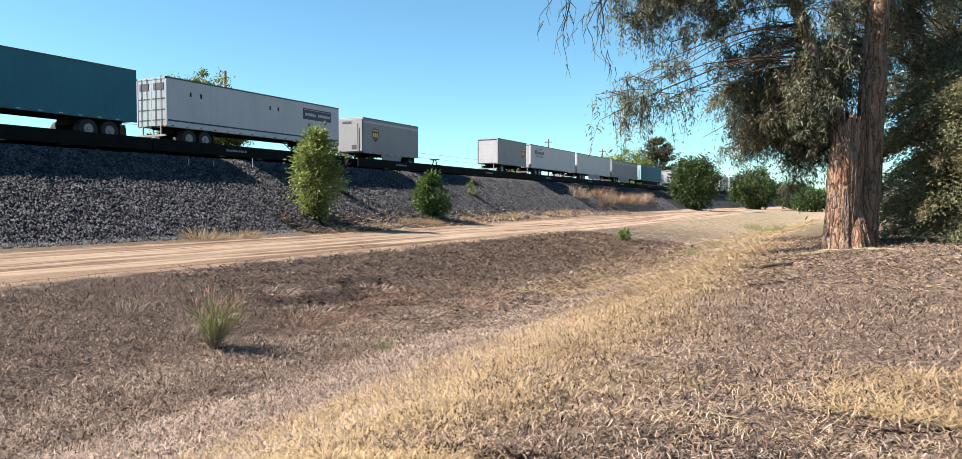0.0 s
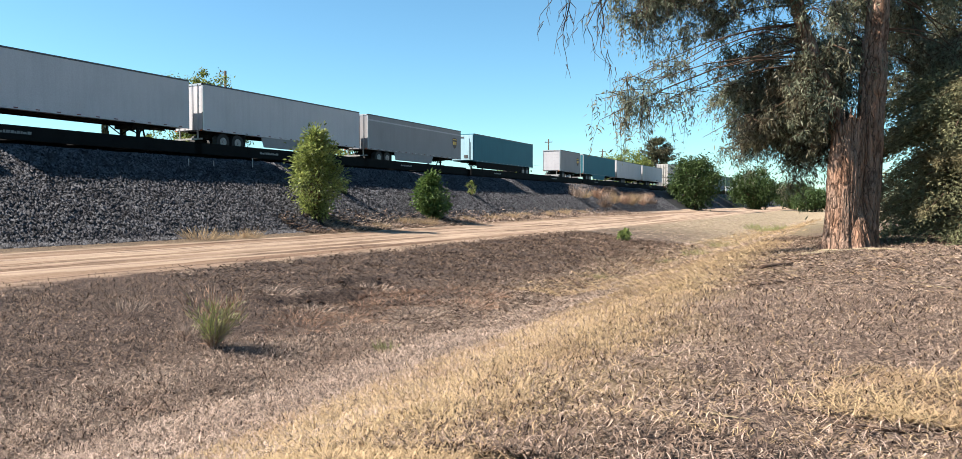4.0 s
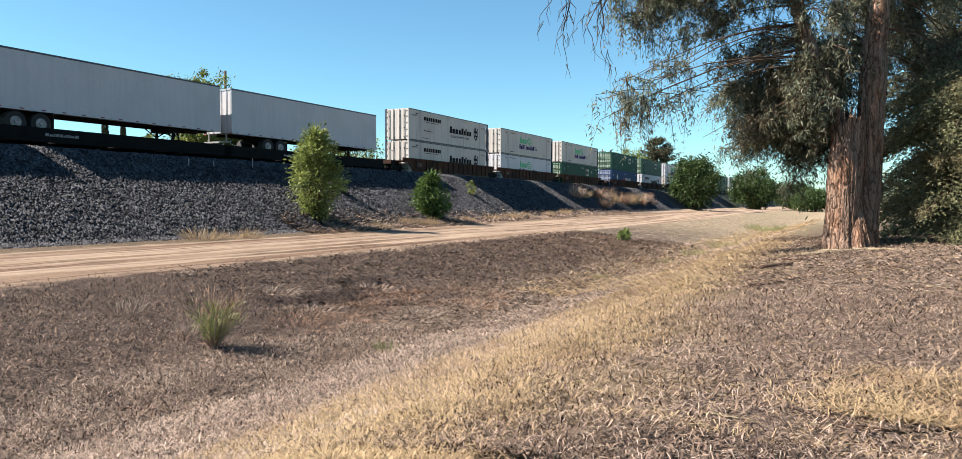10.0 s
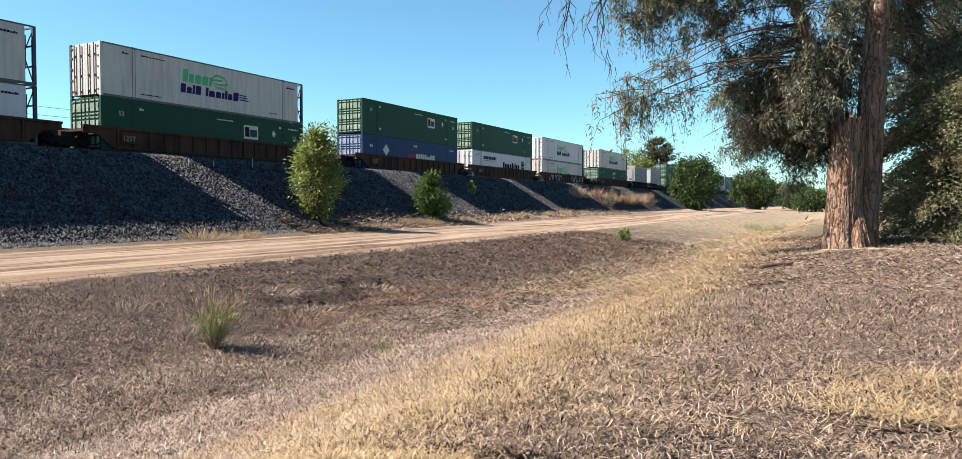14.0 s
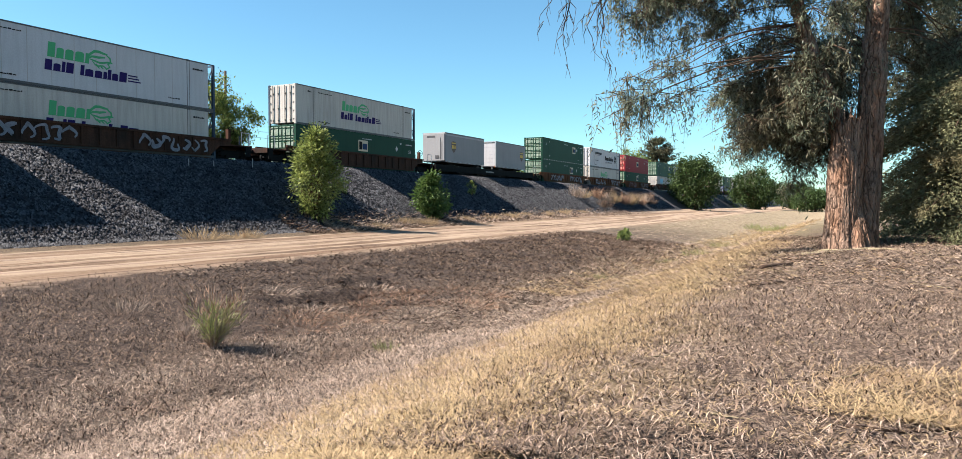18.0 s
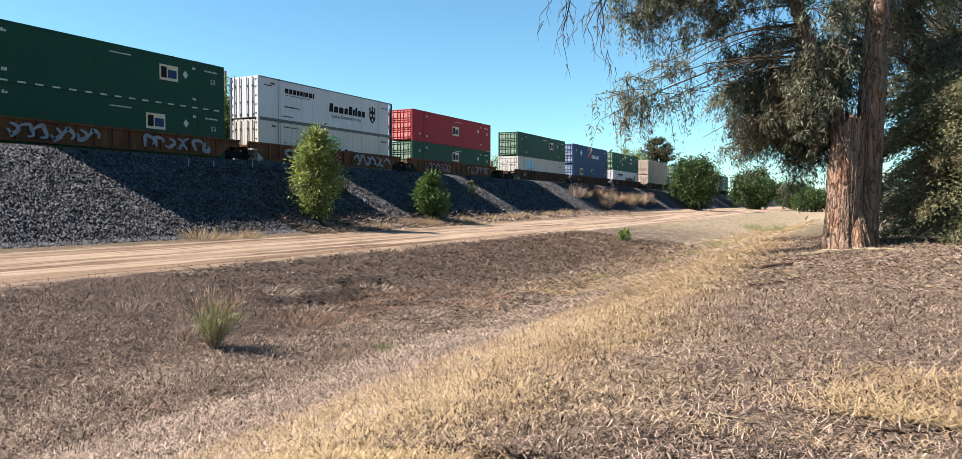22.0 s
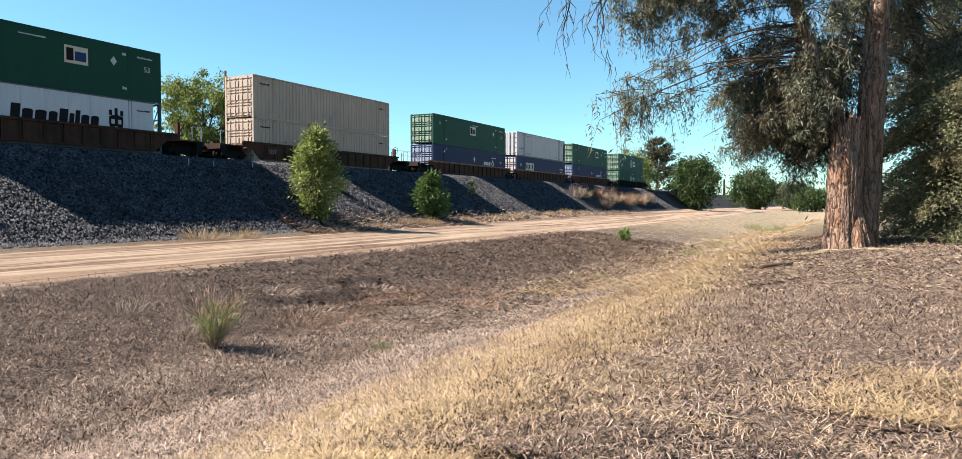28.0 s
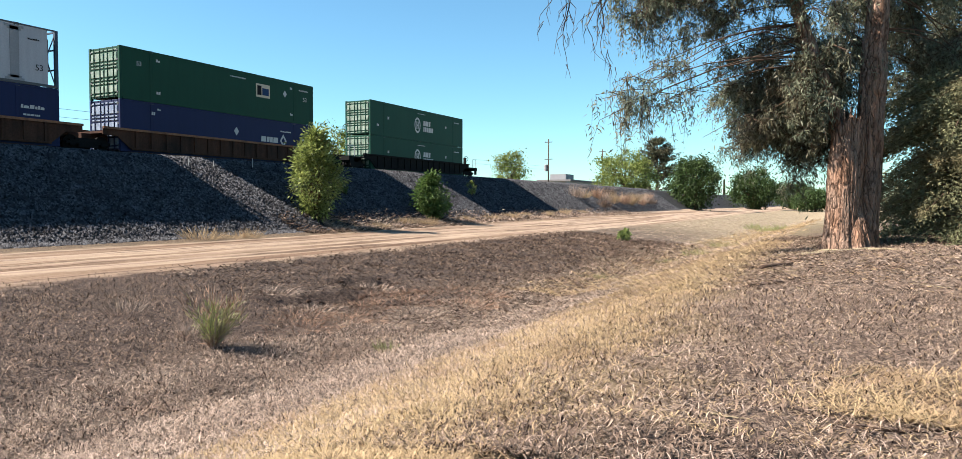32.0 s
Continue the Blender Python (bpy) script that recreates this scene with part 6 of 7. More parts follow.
    if emblem:
        emblem(t, z0, z1, L)
    return t


def parcel_shield(y, s=0.95, dz=0.0, hue=None):
    def go(t, z0, z1, L):
        bm = bmesh.new()
        shield(bm, y, (z0 + z1) / 2 + 0.1 + dz, s)
        e = part("emblem_shield", bm, M_BROWNLOGO, t, "brown and gold shield emblem")
        bm = bmesh.new()
        zc = (z0 + z1) / 2 + 0.1 + dz
        for k in (-1, 0, 1):
            plate(bm, y + 0.28 * s * k - 0.10 * s, y + 0.28 * s * k + 0.10 * s, zc - 0.2 * s, zc + 0.16 * s, HW + 0.006)
        plate(bm, y - 0.44 * s, y + 0.44 * s, zc + 0.34 * s, zc + 0.44 * s, HW + 0.006)
        part("emblem_blocks", bm, M_GOLD, e)
    return go


def leasing_word(t, z0, z1, L):
    bm = bmesh.new()
    lettering(bm, 1.15, 4.3, z1 - 1.12, z1 - 0.62, 7, 41, HW + 0.004, 0.4)
    plate(bm, 1.8, 3.6, z1 - 0.48, z1 - 0.42, HW + 0.004)
    part("emblem_word", bm, M_DARKRAIL, t, "dark grey emblem lettering")
    words("tagline", "TRAILER LEASING", 0.30, t, M_DARKRAIL, 1.6, z1 - 1.50, HW + 0.008)


def transport_plate(t, z0, z1, L):
    bm = bmesh.new()
    plate(bm, L - 4.2, L - 1.0, z1 - 1.25, z1 - 0.45, HW + 0.004)
    p = part("emblem_plate", bm, M_NAVYPLATE, t, "navy emblem plate")
    bm = bmesh.new()
    lettering(bm, L - 4.0, L - 2.75, z1 - 0.98, z1 - 0.78, 6, 44, HW + 0.012, 0.5)
    lettering(bm, L - 2.55, L - 1.15, z1 - 0.98, z1 - 0.78, 8, 45, HW + 0.012, 0.5)
    plate(bm, L - 4.1, L - 1.1, z1 - 0.56, z1 - 0.53, HW + 0.012)
    part("emblem_bars", bm, M_MARK, p)
    small = bmesh.new()
    for y in (1.7, 2.5, 8.5, 9.3):
        plate(small, y, y + 0.12, z1 - 1.0, z1 - 0.72, HW + 0.004)
    part("marking", small, M_INK, t)


TZ, PZ = 9.12 - 1.16 - 2.88, 8.78 - 1.16 - 2.88
on_train(trailer("road_trailer", 16.15, M_TEAL, "teal road trailer on a skeleton car", False, nose=M_TEALNOSE), 11.9, TZ)
boxed = trailer("refrigerated_trailer", 16.15, M_WHITE, "white road trailer with a dark lower stripe and navy plate", True, nose=M_ALU, stripe=[(0.28, 0.38, M_NAVYPLATE)], emblem=transport_plate)
for x0, x1 in ((-1.02, -0.22), (0.18, 1.05)):
    bm = bmesh.new()
    soft_box(bm, x0, x1, -0.012, 0.02, 3.30, 3.72, 0.008)
    part("door_placard", bm, M_DARKRAIL, boxed, "dark placard on the door")
    for z in (1.5, 2.1, 2.75):
        bm = bmesh.new()
        box(bm, x0 - 0.1, x1 + 0.1, -0.004, 0.02, z, z + 0.06)
        part("door_rib", bm, M_DARKRAIL, boxed)
on_train(boxed, 30.02, TZ)
on_train(trailer("parcel_trailer", 8.6, M_GREY, "short grey parcel trailer with a brown shield", False, nose=M_GREY, axles=1, emblem=parcel_shield(1.75), skirt=(2.6, 5.8, M_GREY), stripe=[(2.45, 2.62, M_CLEANWHITE)]), 49.31, PZ)
pup = trailer("parcel_trailer", 8.2, M_GREY, "short grey parcel trailer with a roll-up door and shield", True, nose=M_CLEANWHITE, axles=1, rollup=True, emblem=parcel_shield(7.1))
on_train(pup, 74.86, TZ)
on_train(trailer("road_trailer", 16.15, M_WHITE, "white road trailer with dark lettering near its doors", True, nose=M_WHITE, emblem=leasing_word), 84.47, TZ)
white = trailer("road_trailer", 16.15, M_WHITE, "plain white road trailer with swing doors", True, nose=M_WHITE, slide=1.7)
on_train(trailer("road_trailer", 16.15, M_WHITE, "white road trailer with a pale side skirt", True, nose=M_WHITE, skirt=(5.0, 10.8, M_GREY)), 101.65, TZ)
on_train(trailer("parcel_trailer", 16.15, M_GREY, "long grey parcel trailer with a shield and side skirt", True, nose=M_GREY, skirt=(3.9, 10.6, M_GREY), stripe=[(2.35, 2.47, M_CLEANWHITE)], emblem=parcel_shield(14.8, 0.9)), 118.93, TZ)
on_train(trailer("road_trailer", 16.15, M_TEAL, "teal road trailer with a pale nose", False, nose=M_TEALNOSE, skirt=(0.6, 12.6, M_BLACK)), 137.87, TZ)
on_train(copy_thing(pup, pose(0, 0, 0)), 163.62, TZ)
on_train(trailer("road_trailer", 16.15, M_TEAL, "teal road trailer with a teal side skirt", True, nose=M_TEAL, skirt=(4.2, 10.5, M_TEAL)), 173.37, TZ)
on_train(white, 190.66, TZ)
on_train(copy_thing(white, pose(0, 0, 0)), 207.75, TZ)
on_train(trailer("parcel_trailer", 8.6, M_GREY, "short grey parcel trailer with a plain nose", False, nose=M_GREY, axles=1, emblem=parcel_shield(1.75), stripe=[(2.6, 2.72, M_CLEANWHITE)]), 375.57, PZ - 0.05)
on_train(copy_thing(pup, pose(0, 0, 0)), 387.10, PZ - 0.05)


# ---------------------------------------------------------------- litter, straw, stones
def scatter(rng, n, x0, x1, y0, y1, power=2.0):
    """Points on the ground, thinning out along the ditch."""
    x = rng.uniform(x0, x1, n) + 0.5 * rng.normal(size=n) * 0.6
    y = y0 + (y1 - y0) * rng.random(n) ** power
    return np.stack([x, y, land(x, y)], axis=1)


def bent_strips(base, way, length, width, rng):
    """Thin crooked strips of two pieces each: corners and faces."""
    k = len(base)
    way = way / np.linalg.norm(way, axis=1, keepdims=True)
    flat = np.stack([-way[:, 1], way[:, 0], np.zeros(k)], axis=1)
    bow = rng.normal(size=(k, 1)) * 0.16
    length, width = length[:, None], width[:, None]
    mid = base + way * length * 0.5 + flat * length * bow + np.array([0, 0, 1.0]) * length * rng.uniform(0.02, 0.28, (k, 1))
    tip = base + way * length
    v = np.stack([base - flat * width * 0.3, base + flat * width * 0.3, mid - flat * width * 0.5, mid + flat * width * 0.5, tip - flat * width * 0.2, tip + flat * width * 0.2], axis=1)
    f = (np.arange(k) * 6)[:, None, None] + np.array([(0, 2, 3, 1), (2, 4, 5, 3)])[None]
    return v.reshape(-1, 3), f.reshape(-1, 4)


def joined(name, me, more, material):
    """One mesh of four-sided faces from a mesh and further corners and faces."""
    co, loops = np.empty(len(me.vertices) * 3, dtype=np.float32), np.empty(len(me.loops), dtype=np.int32)
    me.vertices.foreach_get("co", co)
    me.loops.foreach_get("vertex_index", loops)
    bpy.data.meshes.remove(me)
    co = co.reshape(-1, 3)
    return np_mesh(name, np.concatenate([co, more[0]]), np.concatenate([loops.reshape(-1, 4), more[1] + len(co)]), material)


def strewn(name, label, material, zones, seed, lift=0.012, steep=0.22):
    """Thin dry pieces that lie criss-cross on the ground."""
    rng = np.random.default_rng(seed)
    ps, ws, ls, wd = [], [], [], []
    for n, x0, x1, y0, y1, length, width, tilt in zones:
        p = scatter(rng, n, x0, x1, y0, y1)
        patch = 0.5 + 0.5 * wavy(p[:, 0], p[:, 1], 1.1, seed)
        bare = np.exp(-((p[:, 0] - 0.05) / 0.28) ** 2 - ((p[:, 1] - 8.25) / 0.35) ** 2) + np.exp(-((p[:, 0] + 0.6) / 0.2) ** 2 - ((p[:, 1] - 5.4) / 0.22) ** 2)
        p = p[rng.random(n) < (0.35 + 0.65 * patch) * (1 - 0.95 * bare)]
        k = len(p)
        w = rng.uniform(0, 2 * math.pi, k)
        grow = 1 + 0.035 * np.clip(p[:, 1] - 8, 0, 40)
        p[:, 2] += lift + rng.random(k) * 0.02
        ps.append(p)
        ws.append(np.stack([np.cos(w), np.sin(w), np.abs(rng.normal(size=k)) * tilt], axis=1))
        ls.append(length * rng.uniform(0.4, 1.3, k) * grow), wd.append(width * rng.uniform(0.6, 1.4, k) * grow)
    p, w, ln_, wide = (np.concatenate(q) for q in (ps, ws, ls, wd))
    close = p[:, 1] < 13.0
    me = blades(name, p[~close], w[~close], ln_[~close], wide[~close], material, 0.05, rng)
    me = joined(name, me, bent_strips(p[close], w[close], ln_[close], wide[close] * 1.05, rng), material)
    return tagged(new(name, me), label, name.replace("_", " "), kind="stuff")


strewn("straw", "dry yellow straw strewn along the near bank", M_STRAW, [(120749, -5.2, -2.3, 3.6, 30, 0.099, 0.0076, 0.6), (5750, 0.05, 1.6, 5.9, 7.5, 0.187, 0.0068, 0.22), (8049, -3.5, 3.0, 5.0, 24, 0.132, 0.0068, 0.2), (18400, -9.0, -3.0, 20, 80, 0.165, 0.0128, 0.35)], 71)
strewn("dry_grass_litter", "pale dry grass and bark strips on the ditch floor", M_PALE, [(118000, -9.4, -3.4, 4.0, 48, 0.094, 0.0087, 0.5), (8000, -16.0, -9.0, 4.0, 44, 0.095, 0.0085, 0.35), (69000, -2.8, 6.5, 4.0, 30, 0.088, 0.0072, 0.45), (12000, -15.5, -4.0, 40, 110, 0.10, 0.0095, 0.3), (15000, -27.4, -25.0, 33, 95, 0.16, 0.018, 0.35)], 72)
strewn("leaf_litter", "brown leaf litter and bark chips on the ground", M_LITTER, [(98000, -16.2, -7.5, 3.6, 46, 0.105, 0.0156, 0.6), (92000, -2.8, 7.5, 4.0, 34, 0.088, 0.0128, 0.5), (41400, -9.0, -2.0, 4.0, 36, 0.088, 0.0128, 0.5), (9000, -27.6, -24.8, 30, 95, 0.17, 0.022, 0.4)], 73)


def stones(name, n, x_of, y0, y1, size, seed, label):
    """Angular lumps of crushed rock."""
    rng = np.random.default_rng(seed)
    y = y0 + (y1 - y0) * rng.random(n) ** 1.6
    x = x_of(rng, y)
    c = np.stack([x, y, land(x, y)], axis=1)
    s = size * rng.uniform(0.55, 1.5, n) * (1 + 0.006 * np.clip(y - 30, 0, 80))
    shape = np.array([(1, 0, -0.3), (0, 1, -0.3), (-1, 0, -0.3), (0, -1, -0.3), (0, 0, 0.75)], dtype=float)
    v = shape[None] * rng.uniform(0.6, 1.25, (n, 5, 1)) + rng.normal(size=(n, 5, 3)) * 0.22
    w = rng.uniform(0, 2 * math.pi, n)
    cw, sw = np.cos(w)[:, None], np.sin(w)[:, None]
    v = np.stack([v[..., 0] * cw - v[..., 1] * sw, v[..., 0] * sw + v[..., 1] * cw, v[..., 2]], axis=-1)
    v = v * s[:, None, None] * 0.5 + c[:, None, :] + np.array([0, 0, 0.01])
    tri = np.array([(0, 1, 4), (1, 2, 4), (2, 3, 4), (3, 0, 4)])
    f = (np.arange(n) * 5)[:, None, None] + tri[None]
    me = np_mesh(name, v.reshape(-1, 3), f.reshape(-1, 3), M_STONE)
    return tagged(new(name, me), label, "gravel", kind="stuff")


stones("ballast_stones", 135000, lambda r, y: -25.6 - smooth_step((y - 20) / 55) - 7.0 * r.random(len(y)), 9, 130, 0.125, 81, "loose angular grey crushed rock on the embankment slope")

def tuft(name, x, y, h, r, n, material, seed, label, lean=0.5, z=None, width=0.022):
    """A clump of blades from one root."""
    rng = np.random.default_rng(seed)
    z = z_at(x, y) if z is None else z
    w = rng.uniform(0, 2 * math.pi, n)
    q = rng.random(n) ** 0.7
    b = np.stack([np.cos(w) * q * r * 0.45, np.sin(w) * q * r * 0.45, np.zeros(n)], axis=1)
    way = np.stack([np.cos(w) * q * lean, np.sin(w) * q * lean, np.ones(n)], axis=1) + rng.normal(size=(n, 3)) * 0.14 * (1 + lean)
    ln_ = h * rng.uniform(0.45, 1.05, n)
    t = root(name, pose(x, y, z - 0.02), label, "grass")
    ob = new("grass_blade", blades("grass_blade", b, way, ln_, np.clip(ln_ * width, 0.004, 0.03), material, 0.10, rng))
    ob.parent = t
    ob["kind"] = "stuff"
    return t


def stalky_weed(x, y, h, r, stalks, seed):
    """A loose fan of thin stalks with narrow leaves and dry seed heads."""
    rng = np.random.default_rng(seed)
    t = root("tall_weed", pose(x, y, z_at(x, y) - 0.03), "tall yellow-green weed with russet dry tops on the bank", "weed")
    stems, base, way, dry, dway = bmesh.new(), [], [], [], []
    for k in range(stalks):
        w, q = rng.uniform(0, 2 * math.pi), rng.random() ** 0.6
        hh = h * rng.uniform(0.5, 1.0)
        e = Vector((math.cos(w) * q * r, math.sin(w) * q * r, hh))
        m = e * 0.5 + Vector((0, 0, 0.08 * hh))
        tube(stems, [(0.05 * math.cos(w), 0.05 * math.sin(w), 0), tuple(m), tuple(e)], [0.006, 0.005, 0.002], 3)
        for n in range(15):
            u = rng.uniform(0.05, 0.95)
            c = m * (u * 2) if u < 0.5 else m.lerp(e, u * 2 - 1)
            v = (math.cos(w) * 0.4 + rng.normal() * 0.35, math.sin(w) * 0.4 + rng.normal() * 0.35, 0.9 + rng.normal() * 0.4)
            (dry if (u > 0.70 and hh > 0.6 * h) or u < 0.12 else base).append(tuple(c))
            (dway if (u > 0.70 and hh > 0.6 * h) or u < 0.12 else way).append(v)
    part("stalks", stems, M_PALE, t)["kind"] = "stuff"
    for name, b, v, m in (("leaves", base, way, M_GREENBLADE), ("seed_head", dry, dway, M_RUSSET)):
        b, v = np.array(b), np.array(v)
        ob = new(name, blades(name, b, v, rng.uniform(0.14, 0.32, len(b)), 0.013, m, 0.1, rng))
        ob.parent = t
        ob["kind"] = "stuff"


stalky_weed(-9.85, 9.1, 1.08, 0.66, 62, 91)
tuft("dry_tuft", -10.9, 9.5, 0.35, 0.7, 160, M_PALE, 94, "pale dry grass tuft beside the tall weed", 1.1)
tuft("dry_tuft", -13.0, 9.75, 0.45, 0.8, 160, M_PALE, 93, "pale dry grass tuft on the far bank", 0.9)
for k, (x, y) in enumerate([(-11.2, 13.2), (-10.5, 14.3), (-9.8, 12.8), (-10.2, 15.8), (-9.2, 14.6), (-11.6, 16.2), (-8.8, 16.4), (-10.8, 12.2), (-12.9, 13.6), (-9.3, 18.2), (-11.2, 17.3), (-10.6, 18.6), (-12.2, 17.0), (-10.0, 11.6)]):
    tuft("russet_tuft", x, y, 0.32, 1.9, 430, M_RUSSET if k % 4 else M_PALE, 500 + k, "russet dry tangled grass beside a hollow", 3.4, width=0.03)
tuft("green_tuft", -7.58, 11.0, 0.32, 0.4, 90, M_GREENBLADE, 96, "small green grass tuft on the ditch floor", 0.6)
upright_shrub("low_bush", -12.35, 43.6, z_at(-12.35, 43.6), 0.62, 0.42, M_LOWBUSH, 97, "low green bush on the far bank of the ditch", 0.16, 34)
for k, (x, y) in enumerate([(-25.0, 24.0), (-24.9, 25.1), (-25.1, 22.6), (-25.6, 36.5), (-26.2, 40.5), (-25.4, 42.0), (-26.3, 49.0), (-26.0, 53.0), (-26.2, 57.0), (-26.8, 61.0), (-26.4, 66.0), (-26.6, 71.0), (-26.9, 77.0)]):
    tuft("dry_tuft", x, y, 0.55 + 0.15 * (k % 3), 1.4, 240, M_STRAW, 100 + k, "pale dry grass tuft at the foot of the gravel", 1.1)
for k in range(16):
    r_ = random.Random(200 + k)
    tuft("dry_grass", -28.6 + r_.uniform(-1.2, 1.4), 84 + k * 2.2 + r_.uniform(-0.8, 0.8), r_.uniform(1.3, 2.4), 1.7, 260, (M_PALE, M_STRAW, M_LITTER, M_RUSSET)[k % 4], 210 + k, "tall dry scrubby grass on the embankment slope", 0.5)
for k, (x, y, h) in enumerate([(-6.7, 36.5, 0.6), (-6.5, 43.0, 0.6), (-7.4, 33.0, 0.4), (-6.4, 72.0, 0.9), (-7.4, 75.0, 0.9), (-9.0, 78.5, 1.0), (-8.0, 25.0, 0.35), (-5.5, 70.0, 0.8)]):
    tuft("green_tuft", x, y, h, 1.6, 200, M_GREENBLADE, 240 + k, "sparse green grass on the ditch floor", 0.9)
for k in range(26):
    r_ = random.Random(300 + k)
    x, y = r_.uniform(-4.4, -2.6), 4.2 + 20 * r_.random() ** 1.6
    tuft("straw_tuft", x, y, r_.uniform(0.12, 0.22), 0.5, 130, M_STRAW, 310 + k, "short dry straw tuft on the near bank", 0.8)


def ledge():
    """Crumbling dark clods added along the hollow's upper lip as its shadow line."""
    rng = np.random.default_rng(88)
    bm = bmesh.new()
    for k in range(170):
        u, (xa, ya, xb, yb, depth) = rng.random(), HOLLOWS[k % 3]
        x, y = xa + (xb - xa) * u + 0.12 + rng.normal() * 0.10, ya + (yb - ya) * u
        s = rng.uniform(0.03, 0.085)
        c = Vector((x, y, z_at(x, y) + s * 0.25))
        vs = bmesh.ops.create_icosphere(bm, subdivisions=1, radius=s)["verts"]
        for v in vs:
            v.co = v.co * (1 + 0.5 * noise.noise(v.co * 9 + c))
            v.co.z *= 0.75
            v.co += c
    ob = single("ledge_shade_clods", bm, M_SOIL, "crumbled earth clods added as the dark shade line at the lip of a hollow", "soil")
    ob["kind"] = "stuff"


ledge()


def stick(x0, y0, x1, y1, r, material, label, lift=0.03):
    a, b = Vector((x0, y0, z_at(x0, y0) + lift)), Vector((x1, y1, z_at(x1, y1) + lift))
    bm = bmesh.new()
    pts, rad = [], []
    for k in range(6):
        u = k / 5
        pts.append(tuple(a.lerp(b, u) + Vector((noise.noise(a * 3 + Vector((u * 3, 0, 0))), noise.noise(b * 3 + Vector((0, u * 3, 0))), 0.25 * noise.noise(a + Vector((0, 0, u * 4))))) * 0.10 * (b - a).length))
        rad.append(r * (1 - 0.5 * u))
    tube(bm, pts, rad, 6)
    single("fallen_branch", bm, material, label, "branch", smooth=True)


stick(-1.75, 17.0, -1.2, 17.9, 0.06, M_STICK, "short dark fallen branch on the mulch")
stick(-1.7, 13.6, -1.1, 14.3, 0.045, M_STICK, "dark fallen branch on the mulch")
stick(-8.4, 6.2, -7.7, 6.5, 0.028, M_STICK, "thin dark twig on the ditch floor")
stick(-6.1, 3.9, -5.6, 4.15, 0.022, M_STICK, "thin dark twig on the ditch floor")
stick(-4.4, 15.0, -4.0, 15.9, 0.03, M_STICK, "thin dark twig on the ditch floor")
stick(-9.3, 6.4, -8.7, 6.3, 0.03, M_STICK, "thin dark twig on the bank")
stick(0.05, 5.6, 1.5, 6.5, 0.014, M_STICK, "long brown branch in the straw")
stick(-0.1, 6.9, 0.25, 7.6, 0.012, M_PALESTICK, "bleached twig in the straw")
stick(0.2, 6.2, 0.5, 7.3, 0.011, M_PALESTICK, "bleached twig in the straw")
stick(0.6, 6.6, 1.3, 7.5, 0.011, M_PALESTICK, "bleached twig in the straw")
stick(-0.9, 22.3, 0.6, 22.0, 0.05, M_PALESTICK, "pale branch at the foot of the tree")
stick(-1.2, 21.6, 0.1, 21.9, 0.04, M_PALESTICK, "pale branch at the foot of the tree")
stick(0.4, 21.6, 2.0, 21.2, 0.035, M_PALESTICK, "pale branch at the foot of the tree")
stick(0.3, 17.0, 0.9, 16.4, 0.04, M_STICK, "dark branch on the mulch")
_r = random.Random(77)
for k in range(34):
    x, y = _r.uniform(-2.0, 4.5), 5.0 + 17 * _r.random()
    w, l_ = _r.uniform(0, 6.3), _r.uniform(0.25, 0.8)
    stick(x, y, x + l_ * math.cos(w), y + l_ * math.sin(w), _r.uniform(0.006, 0.012), M_PALESTICK if k % 3 else M_STICK, "thin fallen twig on the mulch", 0.025)


# ---------------------------------------------------------------- poles, wires, stakes, far buildings
def utility_pole(x, y, h, label, arms=True, drum=False, brackets=False):
    t = root("utility_pole", pose(x, y, 0.1), label, "utility pole")
    bm = bmesh.new()
    rod(bm, (0, 0, -0.5), (0, 0, h), 0.19, 0.13, 10)
    part("pole", bm, M_POLE, t, smooth=True)
    if arms:
        for z in (h - 0.7, h - 4.2):
            bm = bmesh.new()
            box(bm, -0.85, 0.85, -0.06, 0.06, z, z + 0.12)
            arm = part("crossarm", bm, M_POLE, t)
            for q in (-0.75, -0.35, 0.35, 0.75):
                bm = bmesh.new()
                rod(bm, (q, 0, z + 0.12), (q, 0, z + 0.34), 0.045, 0.03, 8)
                part("insulator", bm, M_GREY, arm)
    if drum:
        bm = bmesh.new()
        rod(bm, (-0.55, 0, h - 6.6), (-0.55, 0, h - 5.3), 0.36, n=14)
        rod(bm, (-0.55, 0, h - 5.3), (-0.55, 0, h - 5.2), 0.36, 0.2, n=14)
        part("transformer", bm, M_GREY, t)
    if brackets:
        for z in (h - 0.15, h - 1.35):
            bm = bmesh.new()
            rod(bm, (0, 0, z), (-0.45, -0.2, z + 0.06), 0.035, n=6)
            rod(bm, (-0.42, -0.19, z + 0.02), (-0.42, -0.19, z + 0.24), 0.06, 0.04, n=8)
            part("insulator_bracket", bm, M_POLE, t)
    return t


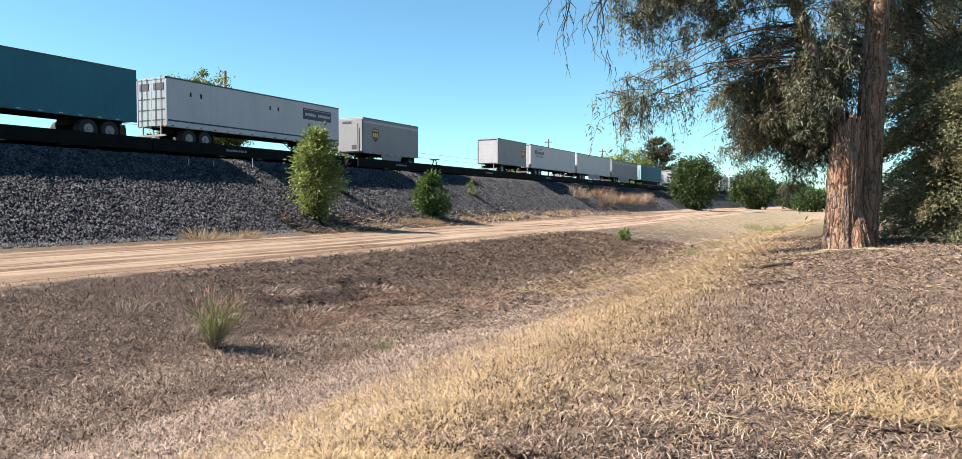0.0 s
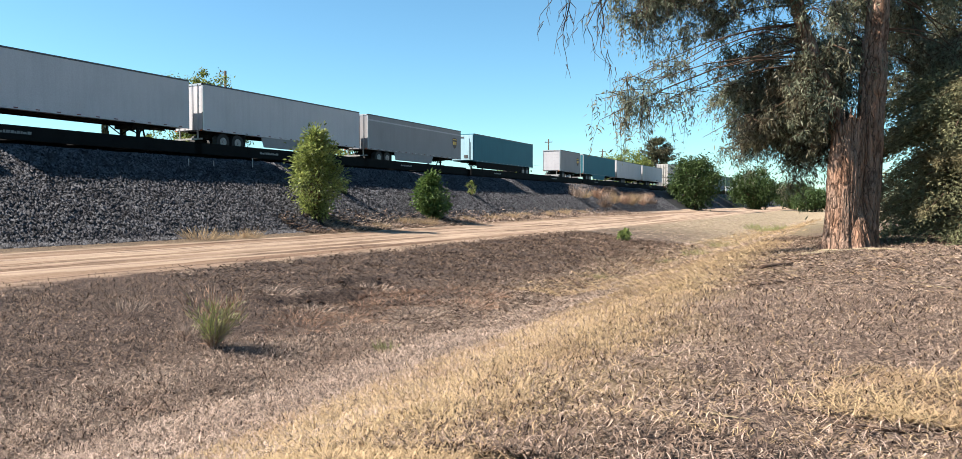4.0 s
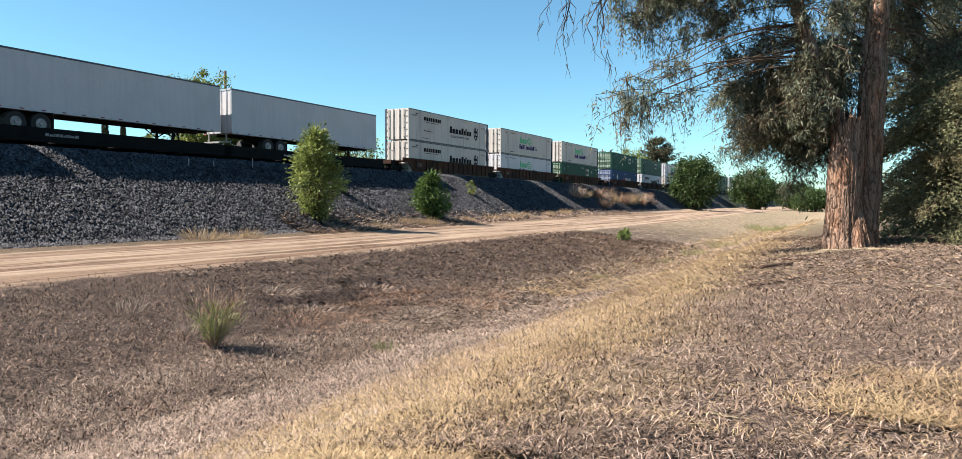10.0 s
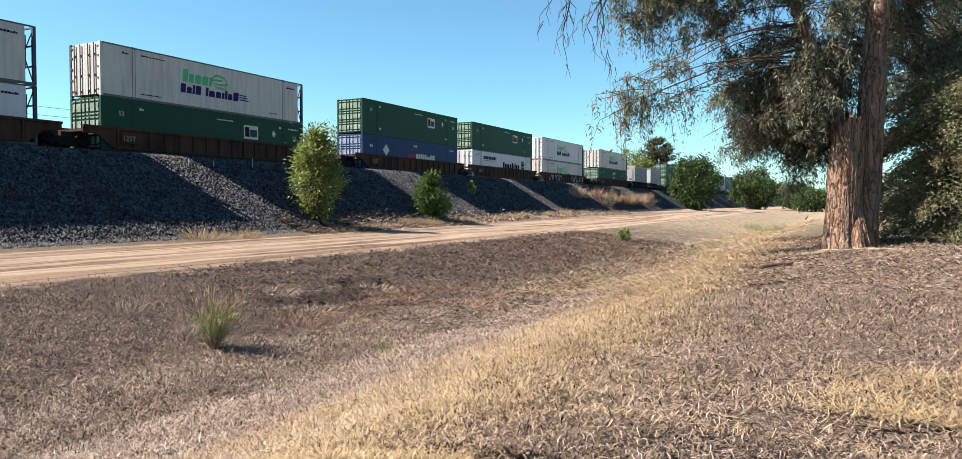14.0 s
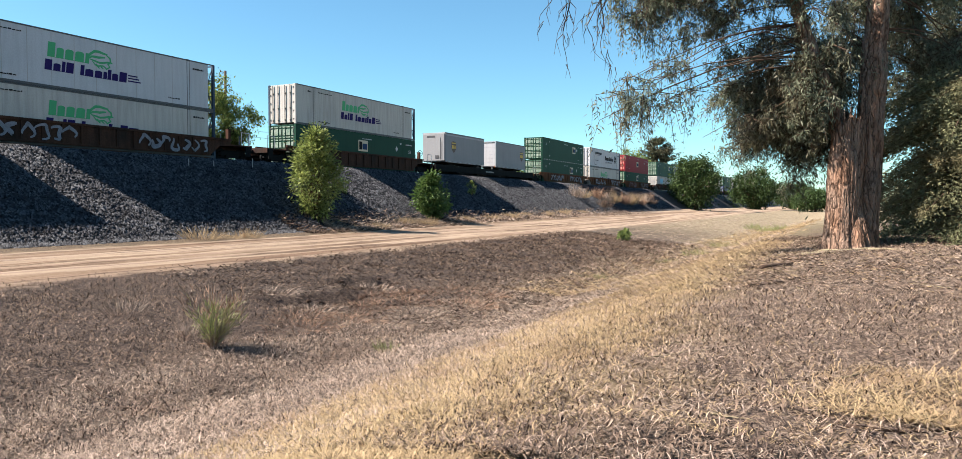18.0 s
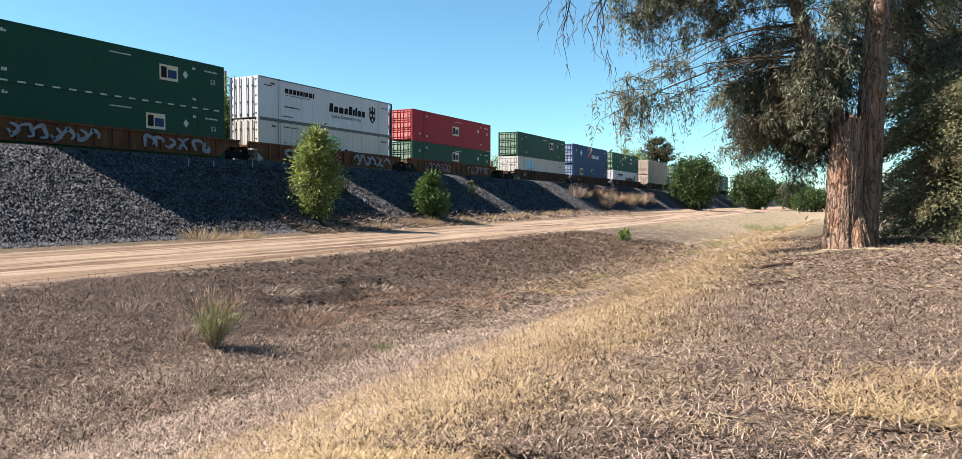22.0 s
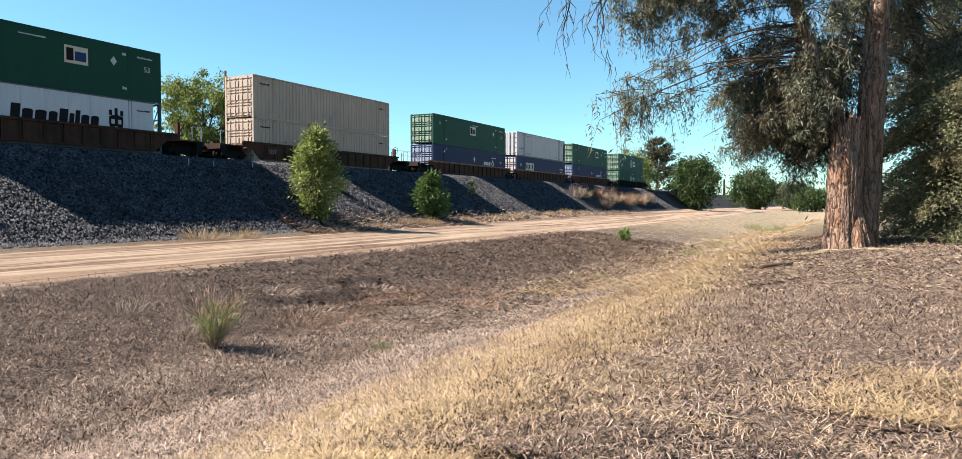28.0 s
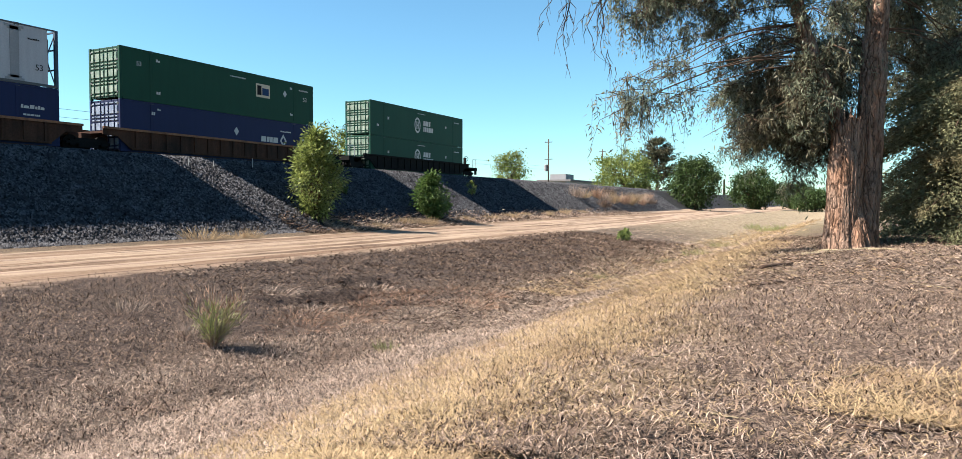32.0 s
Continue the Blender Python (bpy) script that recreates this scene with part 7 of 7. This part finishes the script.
utility_pole(-56.0, 53.7, 14.8, "dark wooden utility pole with two insulator brackets", arms=False, brackets=True)
utility_pole(-56.0, 140.4, 14.9, "wooden utility pole with crossarms and a transformer", drum=True)
utility_pole(-56.0, 176.6, 15.3, "wooden utility pole with crossarms")
for z in (8.7, 9.35):
    bm = bmesh.new()
    pts = []
    for a, b in ((-40.0, 53.7), (53.7, 140.4)):
        for k in range(10):
            u = k / 9
            pts.append((-55.9, a + (b - a) * u, z - 4 * 0.35 * u * (1 - u)))
    tube(bm, pts, [0.02] * len(pts), 4)
    single("overhead_wire", bm, M_WIRE, "thin dark overhead wire between wooden poles", "wire")
bm = bmesh.new()
rod(bm, (0, 0, -0.3), (0, 0, 5.6), 0.14, 0.12, 8)
post = single("wooden_post", bm, M_POLE, "short dark wooden post beyond the railway", "post")
post.matrix_basis = pose(-50.0, 146.0, 0.1)


def stake(x, y, h):
    bm = bmesh.new()
    box(bm, -0.018, 0.018, -0.018, 0.018, -0.3, h)
    s = single("marker_stake", bm, M_STEELROD, "thin grey metal marker stake in the gravel", "stake")
    s.matrix_basis = pose(x, y, z_at(x, y), 2, 0, 10)


stake(-31.75, 32.5, 0.55)
stake(-31.5, 27.6, 0.4)
stake(-31.6, 29.4, 0.35)


def cypress(x, y, h, seed):
    rng = np.random.default_rng(seed)
    t = root("cypress_tree", pose(x, y, 0.1), "slim dark cypress far behind the railway", "tree")
    bm = bmesh.new()
    rod(bm, (0, 0, -0.2), (0, 0, h * 0.8), 0.18, 0.05, 7)
    part("trunk", bm, M_LIMB, t)
    u = rng.random(1500)
    w = rng.uniform(0, 2 * math.pi, 1500)
    r = h * 0.036 * np.sqrt(np.clip(1 - u, 0, 1)) * (0.6 + 0.5 * rng.random(1500)) * np.minimum(1, u * 9)
    p = np.stack([np.cos(w) * r, np.sin(w) * r, 0.4 + u * (h - 0.4)], axis=1)
    ob = new("foliage", blades("foliage", p, np.stack([np.cos(w) * 0.4, np.sin(w) * 0.4, np.ones(1500)], axis=1), 0.8, 0.2, M_PINE, 0.05, rng))
    ob.parent = t


for k, (x, y, h) in enumerate([(-90.0, 65.0, 13.5), (-91.0, 68.5, 12.0), (-89.5, 71.5, 11.0), (-53.0, 350.0, 12.5), (-49.0, 356.0, 12.0)]):
    cypress(x, y, h, 400 + k)


def far_building():
    t = root("low_building", pose(-85.0, 205.0, 0.1), "low pale building beyond the railway", "building")
    bm = bmesh.new()
    box(bm, 0, 10, 0, 34, 0, 8.4)
    part("wall", bm, M_BUILDING, t)
    bm = bmesh.new()
    box(bm, -0.4, 10.4, -0.4, 34.4, 8.4, 8.9)
    part("roof", bm, M_ROOF, t)
    bm = bmesh.new()
    box(bm, 3, 8, 2, 9, 8.9, 10.6)
    part("roof_unit", bm, M_GREY, t)
    for k in range(5):
        bm = bmesh.new()
        box(bm, 10.0, 10.06, 3 + k * 6.2, 6 + k * 6.2, 4.6, 6.6)
        part("window", bm, M_GLASS, t)


far_building()


# ---------------------------------------------------------------- what moves
def motions():
    """The whole train runs towards and past the camera's left."""
    for ob, y, z in MOVING:
        walk(ob, [(t, pose(TRACK_X, y - d, z)) for t, d in RUN])


motions()
